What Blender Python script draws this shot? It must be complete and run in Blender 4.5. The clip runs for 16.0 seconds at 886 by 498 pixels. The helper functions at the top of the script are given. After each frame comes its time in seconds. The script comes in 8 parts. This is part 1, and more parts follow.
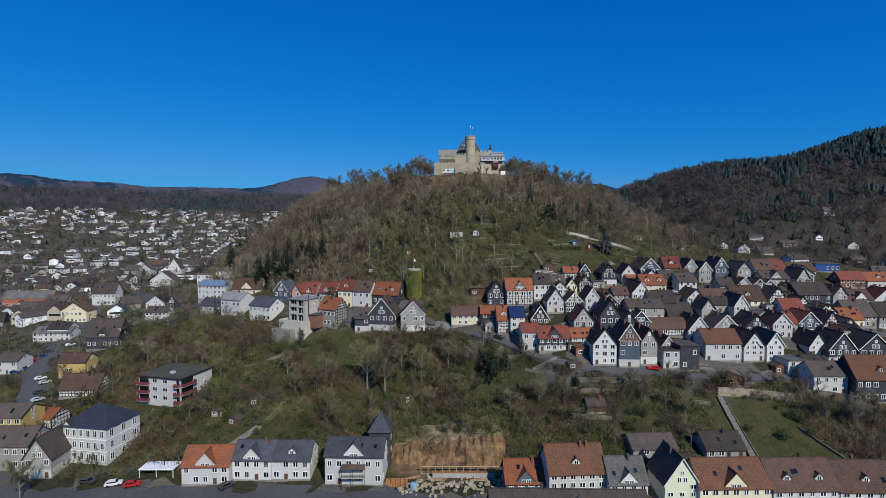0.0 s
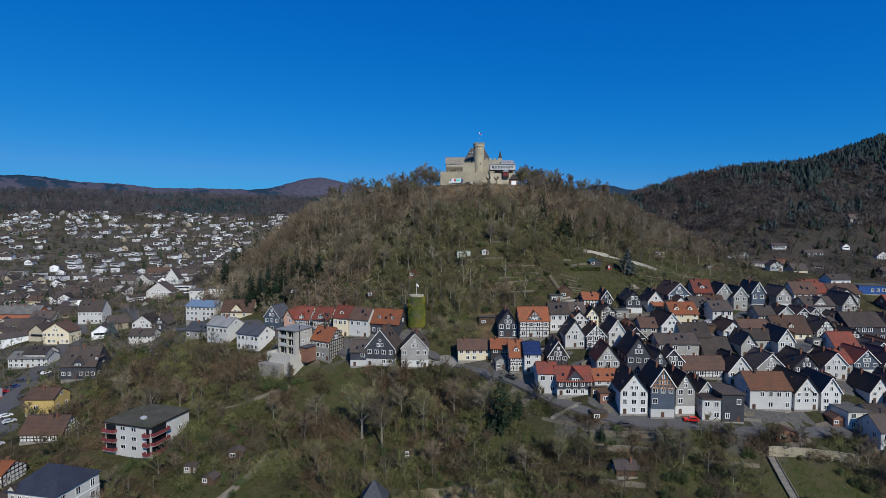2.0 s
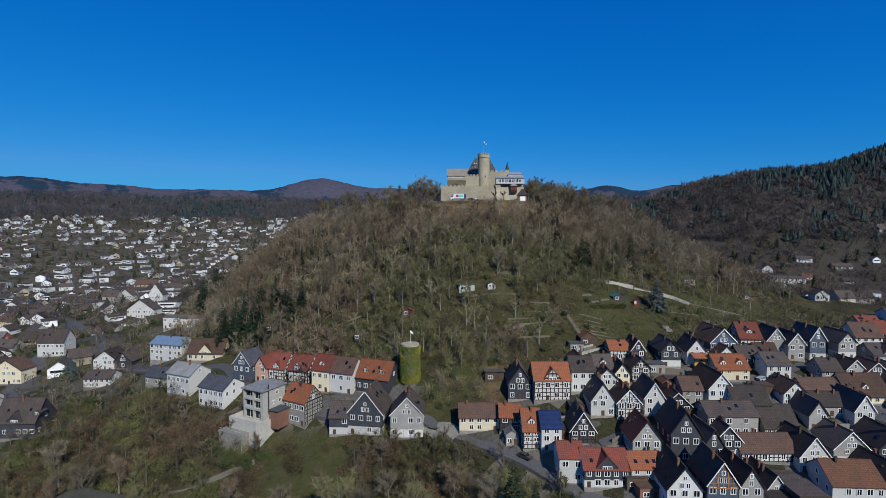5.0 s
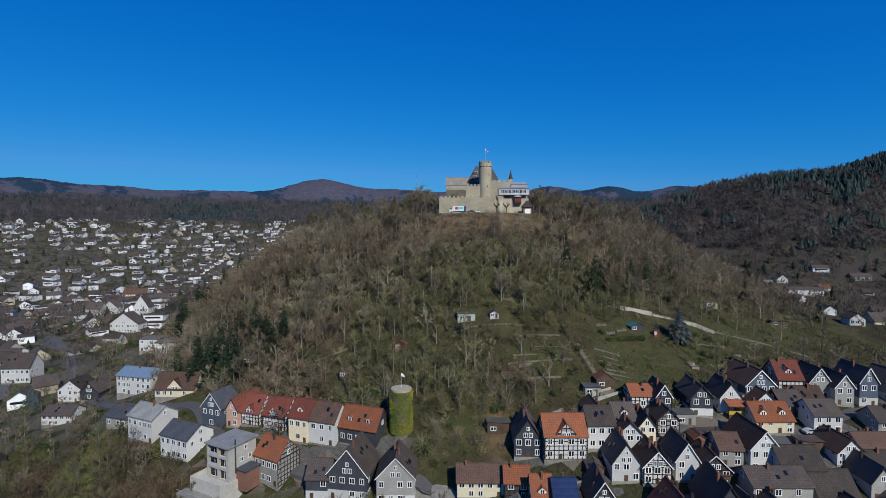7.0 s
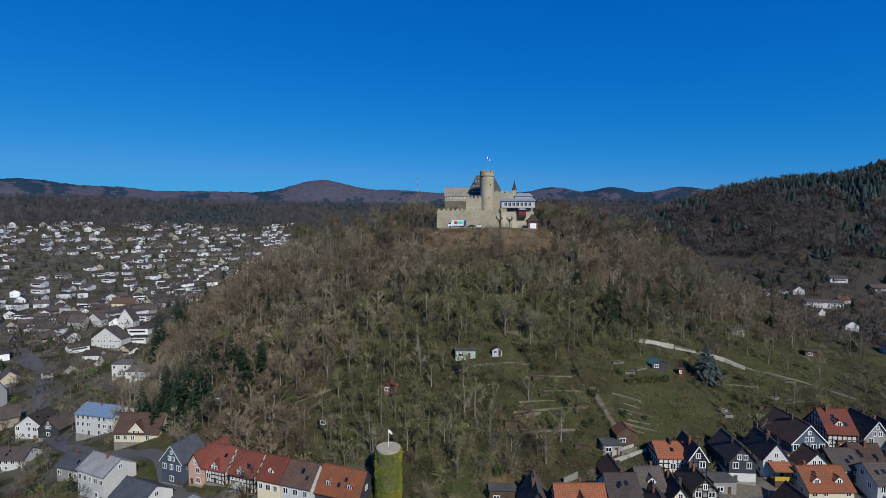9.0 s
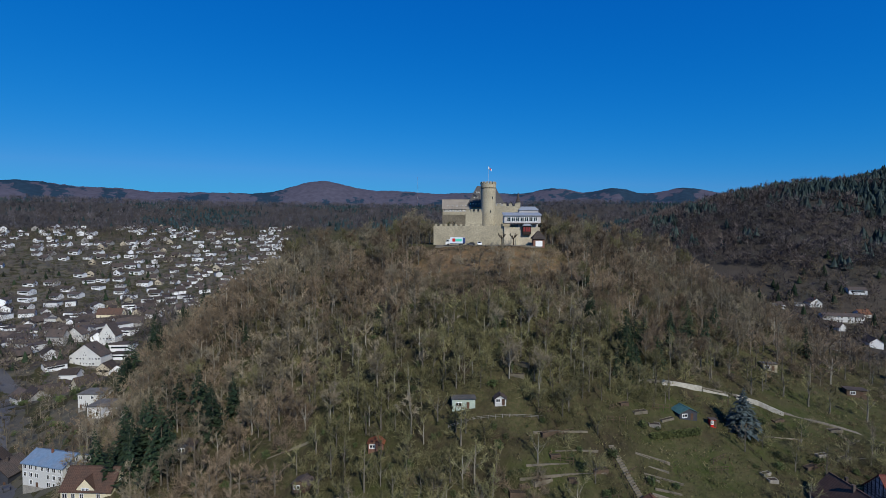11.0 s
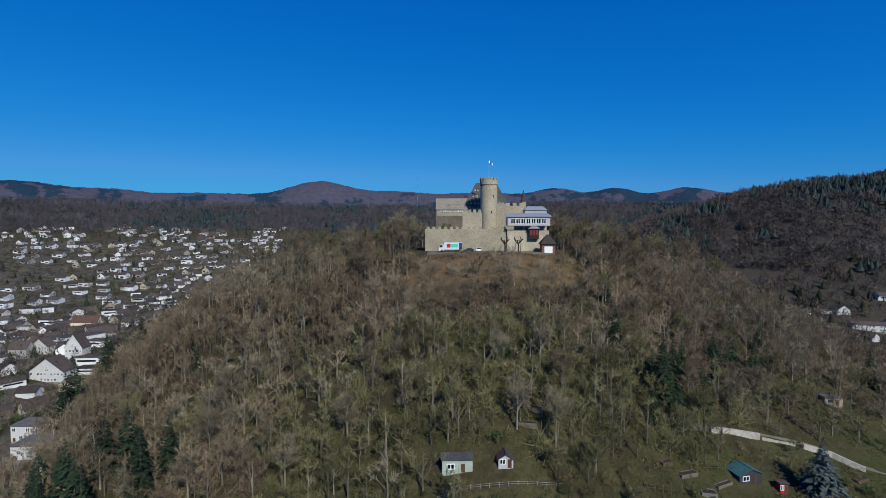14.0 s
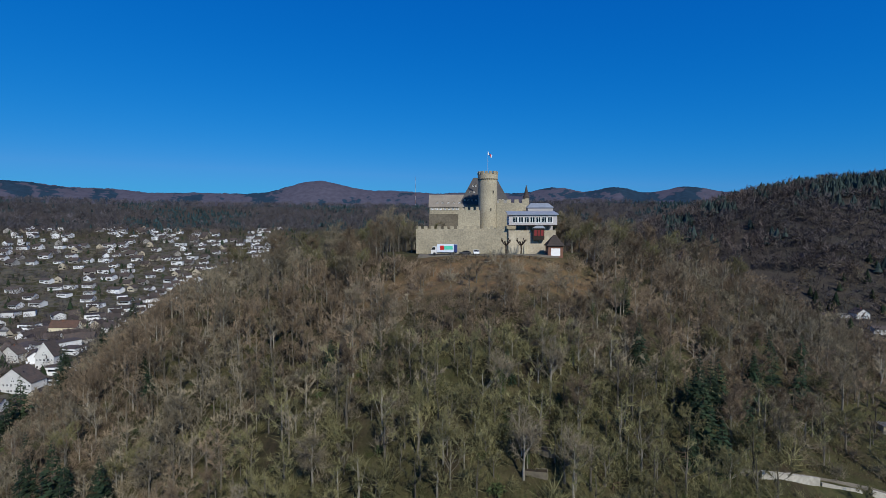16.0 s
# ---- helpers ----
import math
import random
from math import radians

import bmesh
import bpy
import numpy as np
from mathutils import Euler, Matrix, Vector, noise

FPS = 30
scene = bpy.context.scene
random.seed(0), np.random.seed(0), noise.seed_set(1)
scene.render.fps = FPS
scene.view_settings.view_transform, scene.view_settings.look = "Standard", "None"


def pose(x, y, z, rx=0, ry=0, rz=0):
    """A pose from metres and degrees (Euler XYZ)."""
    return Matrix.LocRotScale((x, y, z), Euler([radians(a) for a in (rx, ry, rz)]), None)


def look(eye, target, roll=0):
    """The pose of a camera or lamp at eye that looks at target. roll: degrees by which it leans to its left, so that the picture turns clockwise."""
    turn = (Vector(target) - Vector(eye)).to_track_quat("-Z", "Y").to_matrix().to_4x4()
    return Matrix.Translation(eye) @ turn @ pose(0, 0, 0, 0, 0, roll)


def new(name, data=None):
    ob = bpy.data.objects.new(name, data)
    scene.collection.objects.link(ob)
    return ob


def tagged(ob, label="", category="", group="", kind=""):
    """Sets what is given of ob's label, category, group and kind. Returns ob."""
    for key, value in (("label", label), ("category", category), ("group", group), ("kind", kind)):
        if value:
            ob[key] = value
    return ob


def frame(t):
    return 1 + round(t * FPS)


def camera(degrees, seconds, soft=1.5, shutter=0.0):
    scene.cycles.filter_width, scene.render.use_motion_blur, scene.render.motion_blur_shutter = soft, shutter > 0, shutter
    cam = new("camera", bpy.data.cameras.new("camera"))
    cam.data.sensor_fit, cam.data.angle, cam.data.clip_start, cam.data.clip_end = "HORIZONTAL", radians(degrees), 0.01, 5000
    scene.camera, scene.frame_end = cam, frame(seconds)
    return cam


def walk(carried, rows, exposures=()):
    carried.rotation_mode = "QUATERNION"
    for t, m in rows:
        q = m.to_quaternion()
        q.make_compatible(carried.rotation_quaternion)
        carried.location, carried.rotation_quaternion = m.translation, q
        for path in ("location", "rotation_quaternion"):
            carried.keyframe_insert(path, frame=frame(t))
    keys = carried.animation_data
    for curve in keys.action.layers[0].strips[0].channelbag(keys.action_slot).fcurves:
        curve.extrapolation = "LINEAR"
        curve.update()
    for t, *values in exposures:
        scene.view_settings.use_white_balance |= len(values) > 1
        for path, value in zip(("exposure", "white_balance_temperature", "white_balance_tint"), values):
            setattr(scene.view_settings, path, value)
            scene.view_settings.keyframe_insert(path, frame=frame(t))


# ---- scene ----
cam = camera(84.5, 16.0, soft=0.6)
METRES, EYE, TILT, LEAN, TURN = 190.0, 60.0, -2.7, 0.0, 0.0
ROWS = [
    (0.0, 0.0, 0.0, 0.0, 0.0, 0.0, -0.0),
    (0.5, 0.0014, 0.0291, 0.0126, 0.27, 0.01, -0.06),
    (1.0, 0.0028, 0.0577, 0.0258, 0.48, 0.02, -0.09),
    (1.5, 0.0037, 0.0862, 0.0395, 0.7, 0.01, -0.09),
    (2.0, 0.0044, 0.115, 0.0527, 0.92, 0.02, -0.11),
    (2.5, 0.0049, 0.144, 0.0658, 1.08, 0.01, -0.13),
    (3.0, 0.0057, 0.1731, 0.0788, 1.17, -0.02, -0.14),
    (3.5, 0.0064, 0.2024, 0.091, 1.2, -0.03, -0.13),
    (4.0, 0.0075, 0.2316, 0.1036, 1.27, -0.04, -0.15),
    (6.5, 0.0145, 0.3795, 0.1648, 1.41, -0.03, -0.12),
    (7.0, 0.0161, 0.4091, 0.1773, 1.48, -0.04, -0.14),
    (7.5, 0.0181, 0.4386, 0.1894, 1.55, -0.03, -0.15),
    (8.0, 0.0197, 0.4677, 0.2013, 1.59, -0.03, -0.18),
    (8.5, 0.0214, 0.4968, 0.2133, 1.63, -0.04, -0.18),
    (9.0, 0.0226, 0.5258, 0.226, 1.65, -0.05, -0.17),
    (11.5, 0.03, 0.6725, 0.2802, 1.8, -0.02, -0.16),
    (12.0, 0.0315, 0.7016, 0.2826, 1.85, -0.02, -0.14),
    (12.5, 0.0331, 0.7311, 0.2847, 1.86, -0.0, -0.12),
    (13.0, 0.0349, 0.7608, 0.2863, 1.82, 0.0, -0.1),
    (13.5, 0.0367, 0.7904, 0.2878, 1.8, -0.0, -0.09),
    (14.0, 0.0384, 0.82, 0.2888, 1.78, -0.0, -0.07),
    (14.5, 0.0404, 0.8497, 0.29, 1.76, -0.01, -0.04),
    (15.0, 0.0422, 0.8799, 0.2913, 1.75, -0.01, -0.02),
    (15.5, 0.0439, 0.9105, 0.2927, 1.71, -0.02, 0.01),
    (16.0, 0.0457, 0.9419, 0.2938, 1.64, -0.02, 0.03),
]
walk(cam, [(t, pose(0, 0, EYE, TILT, LEAN, TURN) @ pose(METRES * x, METRES * y, METRES * z, 90 + pitch, roll, yaw)) for t, x, y, z, yaw, pitch, roll in ROWS])

# ---- sky, sun, exposure ----
SUN = Vector((0.35, -0.70, 0.62)).normalized()
world = bpy.data.worlds.new("sky")
scene.world = world
world.use_nodes = True
wn = world.node_tree.nodes
sky = wn.new("ShaderNodeTexSky")
sky.sky_type = "NISHITA"
sky.sun_disc = False
sky.sun_elevation = math.asin(SUN.z)
sky.sun_rotation = math.atan2(SUN.x, SUN.y)
sky.altitude = 300
sky.air_density, sky.dust_density, sky.ozone_density = 1.0, 0.35, 4.0
split, joined = wn.new("ShaderNodeSeparateColor"), wn.new("ShaderNodeCombineColor")
world.node_tree.links.new(sky.outputs["Color"], split.inputs["Color"])
for band, power, gain in (("Red", 3.0, 0.0098), ("Green", 0.80, 0.846), ("Blue", 0.45, 3.38)):  # a deep, dry spring blue that pales towards the horizon
    bend, scaled, most = (wn.new("ShaderNodeMath") for _ in range(3))
    bend.operation, scaled.operation, most.operation = "POWER", "MULTIPLY", "MINIMUM"
    bend.inputs[1].default_value, scaled.inputs[1].default_value, most.inputs[1].default_value = power, gain, 0.75 if band == "Red" else 12.0
    world.node_tree.links.new(split.outputs[band], bend.inputs[0])
    world.node_tree.links.new(bend.outputs["Value"], scaled.inputs[0])
    world.node_tree.links.new(scaled.outputs["Value"], most.inputs[0])
    world.node_tree.links.new(most.outputs["Value"], joined.inputs[band])
world.node_tree.links.new(joined.outputs["Color"], wn["Background"].inputs["Color"])
wn["Background"].inputs["Strength"].default_value = 0.08
sun_data = bpy.data.lights.new("sun", "SUN")
sun_data.energy, sun_data.angle, sun_data.color = 4.2, radians(0.5), (0.97, 0.94, 0.84)
sun = new("sun", sun_data)
sun.matrix_world = look(SUN * 400, (0, 0, 0))
scene.view_settings.exposure = 0.0


# ---- materials ----
def mat(name, color, rough=0.8, vary=0.25, fine=3.0, coarse=0.25, bump=0.3, second=None, courses=0.0, ribs=0.0, metal=0.0, depth=0.04, rnd=0.15, spec=0.3, plants=False):
    """Two scales of colour variation, fine relief, a shift from piece to piece; courses: rows of slates or tiles of that height."""
    m = bpy.data.materials.new(name)
    m.use_nodes = True
    nt = m.node_tree
    n, l = nt.nodes, nt.links
    b = n["Principled BSDF"]
    b.inputs["Roughness"].default_value, b.inputs["Metallic"].default_value = rough, metal
    b.inputs["Specular IOR Level"].default_value = spec
    tc = n.new("ShaderNodeTexCoord")
    big, small = n.new("ShaderNodeTexNoise"), n.new("ShaderNodeTexNoise")
    big.inputs["Scale"].default_value, small.inputs["Scale"].default_value = coarse, fine
    big.inputs["Detail"].default_value, small.inputs["Detail"].default_value = 5, 4
    for t in (big, small):
        l.new(tc.outputs["Object"], t.inputs["Vector"])
    ramp = n.new("ShaderNodeMapRange")
    ramp.inputs["From Min"].default_value, ramp.inputs["From Max"].default_value = 0.36, 0.64
    l.new(big.outputs["Fac"], ramp.inputs["Value"])
    mix = n.new("ShaderNodeMix")
    mix.data_type = "RGBA"
    mix.inputs["A"].default_value = (*color, 1)
    mix.inputs["B"].default_value = (*(second or [c * (1 - vary) for c in color]), 1)
    l.new(ramp.outputs["Result"], mix.inputs["Factor"])
    hsv = n.new("ShaderNodeHueSaturation")
    l.new(mix.outputs["Result"], hsv.inputs["Color"])
    info = n.new("ShaderNodeObjectInfo")
    v1 = n.new("ShaderNodeMapRange")
    v1.inputs["To Min"].default_value, v1.inputs["To Max"].default_value = 1 - rnd, 1 + rnd
    l.new(info.outputs["Random"], v1.inputs["Value"])
    v2 = n.new("ShaderNodeMapRange")
    v2.inputs["From Min"].default_value, v2.inputs["From Max"].default_value = 0.3, 0.7
    v2.inputs["To Min"].default_value, v2.inputs["To Max"].default_value = 1 - vary * 0.8, 1 + vary * 0.8
    l.new(small.outputs["Fac"], v2.inputs["Value"])
    mul = n.new("ShaderNodeMath")
    mul.operation = "MULTIPLY"
    l.new(v1.outputs["Result"], mul.inputs[0])
    l.new(v2.outputs["Result"], mul.inputs[1])
    value, height = mul.outputs["Value"], small.outputs["Fac"]
    if courses:
        wave = n.new("ShaderNodeTexWave")
        wave.wave_type, wave.bands_direction, wave.wave_profile = "BANDS", "Z", "SAW"
        wave.inputs["Scale"].default_value = 0.314 / courses
        wave.inputs["Distortion"].default_value = 0.4
        l.new(tc.outputs["Object"], wave.inputs["Vector"])
        rows = n.new("ShaderNodeMapRange")
        rows.inputs["To Min"].default_value, rows.inputs["To Max"].default_value = 1.12, 0.82
        l.new(wave.outputs["Fac"], rows.inputs["Value"])
        mul2 = n.new("ShaderNodeMath")
        mul2.operation = "MULTIPLY"
        l.new(value, mul2.inputs[0])
        l.new(rows.outputs["Result"], mul2.inputs[1])
        value = mul2.outputs["Value"]
        add = n.new("ShaderNodeMath")
        l.new(wave.outputs["Fac"], add.inputs[0])
        l.new(small.outputs["Fac"], add.inputs[1])
        height = add.outputs["Value"]
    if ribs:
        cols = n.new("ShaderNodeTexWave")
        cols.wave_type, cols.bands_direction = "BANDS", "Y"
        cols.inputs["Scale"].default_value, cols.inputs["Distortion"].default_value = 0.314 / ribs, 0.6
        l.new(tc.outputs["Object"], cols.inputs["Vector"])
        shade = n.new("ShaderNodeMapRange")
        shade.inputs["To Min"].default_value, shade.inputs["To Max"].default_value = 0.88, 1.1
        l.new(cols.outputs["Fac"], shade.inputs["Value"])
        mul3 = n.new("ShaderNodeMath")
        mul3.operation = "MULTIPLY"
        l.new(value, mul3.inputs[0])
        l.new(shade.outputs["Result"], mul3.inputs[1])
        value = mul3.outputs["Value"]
    if plants:  # each plant of a large growth has its own tone
        at, one, mul4 = n.new("ShaderNodeAttribute"), n.new("ShaderNodeMath"), n.new("ShaderNodeMath")
        at.attribute_name, one.inputs[1].default_value, mul4.operation = "tone", 1.0, "MULTIPLY"
        l.new(at.outputs["Fac"], one.inputs[0])
        l.new(one.outputs["Value"], mul4.inputs[0])
        l.new(value, mul4.inputs[1])
        value = mul4.outputs["Value"]
    l.new(value, hsv.inputs["Value"])
    l.new(hsv.outputs["Color"], b.inputs["Base Color"])
    if bump:
        bn = n.new("ShaderNodeBump")
        bn.inputs["Strength"].default_value, bn.inputs["Distance"].default_value = bump, depth
        l.new(height, bn.inputs["Height"])
        l.new(bn.outputs["Normal"], b.inputs["Normal"])
    return m


WALL = {
    "white": mat("white_render", (0.55, 0.545, 0.525), 0.85, 0.10, 2.0, 0.2, 0.1),
    "cream": mat("cream_render", (0.70, 0.62, 0.44), 0.85, 0.10, 2.0, 0.2, 0.1),
    "yellow": mat("yellow_render", (0.48, 0.35, 0.13), 0.85, 0.12, 2.0, 0.2, 0.1),
    "green": mat("pale_green_render", (0.58, 0.62, 0.45), 0.85, 0.08, 2.0, 0.2, 0.1),
    "pink": mat("pink_render", (0.55, 0.34, 0.26), 0.85, 0.12, 2.0, 0.2, 0.1),
    "grey": mat("grey_cladding", (0.33, 0.32, 0.30), 0.75, 0.18, 3.0, 0.3, 0.2, courses=0.2),
    "slate": mat("slate_cladding", (0.055, 0.058, 0.07), 0.6, 0.25, 4.0, 0.4, 0.3, courses=0.2),
    "blue": mat("blue_grey_cladding", (0.085, 0.11, 0.15), 0.65, 0.18, 3.0, 0.3, 0.2, courses=0.2),
    "concrete": mat("raw_concrete", (0.36, 0.345, 0.315), 0.9, 0.18, 1.5, 0.3, 0.2),
    "terrace": mat("weathered_concrete", (0.23, 0.215, 0.19), 0.9, 0.25, 1.2, 0.2, 0.3),
    "palecrete": mat("pale_concrete", (0.45, 0.43, 0.385), 0.9, 0.12, 1.5, 0.3, 0.2),
    "wood": mat("weathered_boards", (0.11, 0.075, 0.05), 0.85, 0.3, 3.0, 0.5, 0.3),
    "rust": mat("rust_red_render", (0.33, 0.12, 0.07), 0.85, 0.15, 2.0, 0.3, 0.1),
    "bluebox": mat("blue_sheet_cladding", (0.03, 0.09, 0.30), 0.5, 0.1, 2.0, 0.3, 0.1),
    "brownwall": mat("brown_brick_wall", (0.20, 0.10, 0.07), 0.9, 0.2, 3.0, 0.3, 0.2),
}
ROOF = {
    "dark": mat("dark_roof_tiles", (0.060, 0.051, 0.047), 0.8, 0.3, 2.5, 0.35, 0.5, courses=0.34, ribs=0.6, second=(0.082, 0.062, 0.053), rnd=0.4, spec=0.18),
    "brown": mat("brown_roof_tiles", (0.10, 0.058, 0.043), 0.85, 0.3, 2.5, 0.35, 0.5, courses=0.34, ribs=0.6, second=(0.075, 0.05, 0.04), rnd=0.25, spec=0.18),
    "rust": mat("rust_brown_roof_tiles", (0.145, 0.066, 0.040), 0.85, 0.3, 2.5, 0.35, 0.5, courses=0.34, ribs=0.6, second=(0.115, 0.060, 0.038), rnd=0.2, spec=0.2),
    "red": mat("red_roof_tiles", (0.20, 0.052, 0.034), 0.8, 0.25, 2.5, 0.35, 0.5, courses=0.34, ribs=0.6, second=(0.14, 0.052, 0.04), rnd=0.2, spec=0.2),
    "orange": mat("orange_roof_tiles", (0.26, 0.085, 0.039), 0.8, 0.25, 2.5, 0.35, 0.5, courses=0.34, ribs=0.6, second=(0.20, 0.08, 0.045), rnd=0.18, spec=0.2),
    "grey": mat("grey_bitumen_roof", (0.12, 0.115, 0.11), 0.9, 0.3, 1.5, 0.25, 0.2, rnd=0.25),
    "bluemetal": mat("blue_sheet_metal_roof", (0.13, 0.20, 0.29), 0.45, 0.15, 1.0, 0.3, 0.1, second=(0.15, 0.20, 0.27)),
    "pale": mat("pale_grey_sheet_roof", (0.24, 0.24, 0.235), 0.8, 0.2, 1.5, 0.3, 0.15, ribs=0.8, second=(0.19, 0.19, 0.185), rnd=0.15),
    "slate": mat("blue_grey_slate_roof", (0.070, 0.074, 0.088), 0.7, 0.25, 2.5, 0.35, 0.4, courses=0.3, second=(0.055, 0.058, 0.068), rnd=0.2, spec=0.2),
    "solar": mat("solar_panels", (0.02, 0.035, 0.10), 0.25, 0.2, 1.0, 0.3, 0.0, courses=1.0),
}
TIMBER = mat("dark_timber", (0.032, 0.021, 0.016), 0.8, 0.3, 4.0, 0.6, 0.3)
ORANGE_WOOD = mat("new_orange_wood", (0.36, 0.16, 0.06), 0.7, 0.2, 3.0, 0.5, 0.2)
FRAME = mat("white_window_frame", (0.72, 0.72, 0.71), 0.5, 0.06, 4.0, 0.5, 0.0)
GLASS = mat("dark_window_glass", (0.012, 0.015, 0.02), 0.08, 0.2, 1.0, 0.4, 0.0, rnd=0.5, spec=0.5)
DOOR = mat("brown_door", (0.10, 0.055, 0.035), 0.6, 0.2, 3.0, 0.5, 0.1)
PLINTH = mat("grey_stone_plinth", (0.26, 0.24, 0.21), 0.9, 0.25, 2.0, 0.4, 0.4)
BRICK = mat("chimney_brick", (0.20, 0.09, 0.06), 0.9, 0.25, 4.0, 0.6, 0.4)
STONE = mat("castle_rubble_stone", (0.37, 0.325, 0.235), 0.95, 0.28, 1.8, 0.12, 0.8, second=(0.29, 0.258, 0.19), depth=0.12)
STONE_D = mat("field_stone", (0.185, 0.16, 0.12), 0.95, 0.3, 1.6, 0.2, 0.8, depth=0.12)
ASPHALT = mat("asphalt", (0.085, 0.083, 0.085), 0.9, 0.2, 1.5, 0.06, 0.2)
BARK = mat("grey_brown_bark", (0.115, 0.102, 0.08), 0.95, 0.3, 4.0, 0.5, 0.4, rnd=0.35, plants=True)
TWIG = mat("bare_brown_twigs", (0.185, 0.155, 0.106), 0.95, 0.2, 0.6, 0.12, 0.0, second=(0.125, 0.108, 0.078), rnd=0.35, spec=0.1, plants=True)
TWIG_Y = mat("budding_olive_twigs", (0.160, 0.146, 0.074), 0.95, 0.2, 0.6, 0.12, 0.0, second=(0.112, 0.107, 0.052), rnd=0.3, spec=0.1, plants=True)
TWIG_R = mat("reddish_brown_twigs", (0.166, 0.126, 0.085), 0.95, 0.2, 0.6, 0.12, 0.0, second=(0.145, 0.110, 0.076), rnd=0.3, spec=0.1, plants=True)
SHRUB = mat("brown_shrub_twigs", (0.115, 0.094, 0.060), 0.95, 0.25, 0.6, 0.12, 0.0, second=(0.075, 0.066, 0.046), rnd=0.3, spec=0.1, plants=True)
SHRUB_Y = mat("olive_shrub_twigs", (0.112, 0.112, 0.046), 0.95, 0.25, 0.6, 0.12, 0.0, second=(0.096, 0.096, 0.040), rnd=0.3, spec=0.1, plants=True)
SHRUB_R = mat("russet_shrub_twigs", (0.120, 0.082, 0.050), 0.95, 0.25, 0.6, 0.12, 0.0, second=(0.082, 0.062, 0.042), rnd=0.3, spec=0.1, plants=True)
# cooler, greyer twig and needle colours that put distance haze on the far woods
FAR_TWIG = mat("hazed_winter_woods", (0.112, 0.088, 0.078), 0.95, 0.2, 0.2, 0.012, 0.0, second=(0.082, 0.074, 0.074), rnd=0.1, spec=0.1, plants=True)
FAR_NEEDLE = mat("hazed_far_conifers", (0.034, 0.054, 0.050), 0.9, 0.3, 0.2, 0.02, 0.0, second=(0.042, 0.058, 0.052), rnd=0.1, spec=0.1, plants=True)
BARK_L = mat("pale_grey_bark", (0.24, 0.22, 0.18), 0.95, 0.3, 4.0, 0.5, 0.3, rnd=0.2, plants=True)
NEEDLE = mat("dark_conifer_needles", (0.022, 0.040, 0.022), 0.9, 0.3, 1.0, 0.2, 0.0, second=(0.030, 0.045, 0.022), rnd=0.35, spec=0.15, plants=True)
NEEDLE_B = mat("blue_spruce_needles", (0.095, 0.125, 0.125), 0.9, 0.3, 1.0, 0.2, 0.0, rnd=0.2, spec=0.15)
IVY = mat("ivy_leaves", (0.10, 0.15, 0.03), 0.8, 0.3, 1.2, 0.22, 0.0, second=(0.27, 0.25, 0.03), rnd=0.1)
HEDGE = mat("evergreen_leaves", (0.052, 0.076, 0.026), 0.85, 0.3, 1.0, 0.3, 0.0, second=(0.07, 0.085, 0.03), rnd=0.3, plants=True)
RED = mat("red_paint", (0.50, 0.02, 0.02), 0.35, 0.05, 1, 0.3, 0.0)
WHITE = mat("white_paint", (0.78, 0.78, 0.78), 0.4, 0.05, 1, 0.3, 0.0)
BLACK = mat("black_rubber", (0.02, 0.02, 0.02), 0.7, 0.1, 1, 0.3, 0.0)
SILVER = mat("silver_paint", (0.42, 0.43, 0.45), 0.35, 0.05, 1, 0.3, 0.0)
NAVY = mat("dark_blue_paint", (0.03, 0.05, 0.16), 0.35, 0.05, 1, 0.3, 0.0)
CARGREY = mat("dark_grey_paint", (0.05, 0.05, 0.055), 0.35, 0.05, 1, 0.3, 0.0)
TEAL = mat("green_lettering_panel", (0.08, 0.50, 0.36), 0.5, 0.05, 1, 0.3, 0.0)
TURQ = mat("green_painted_roof", (0.045, 0.115, 0.12), 0.6, 0.25, 1.5, 0.4, 0.1)


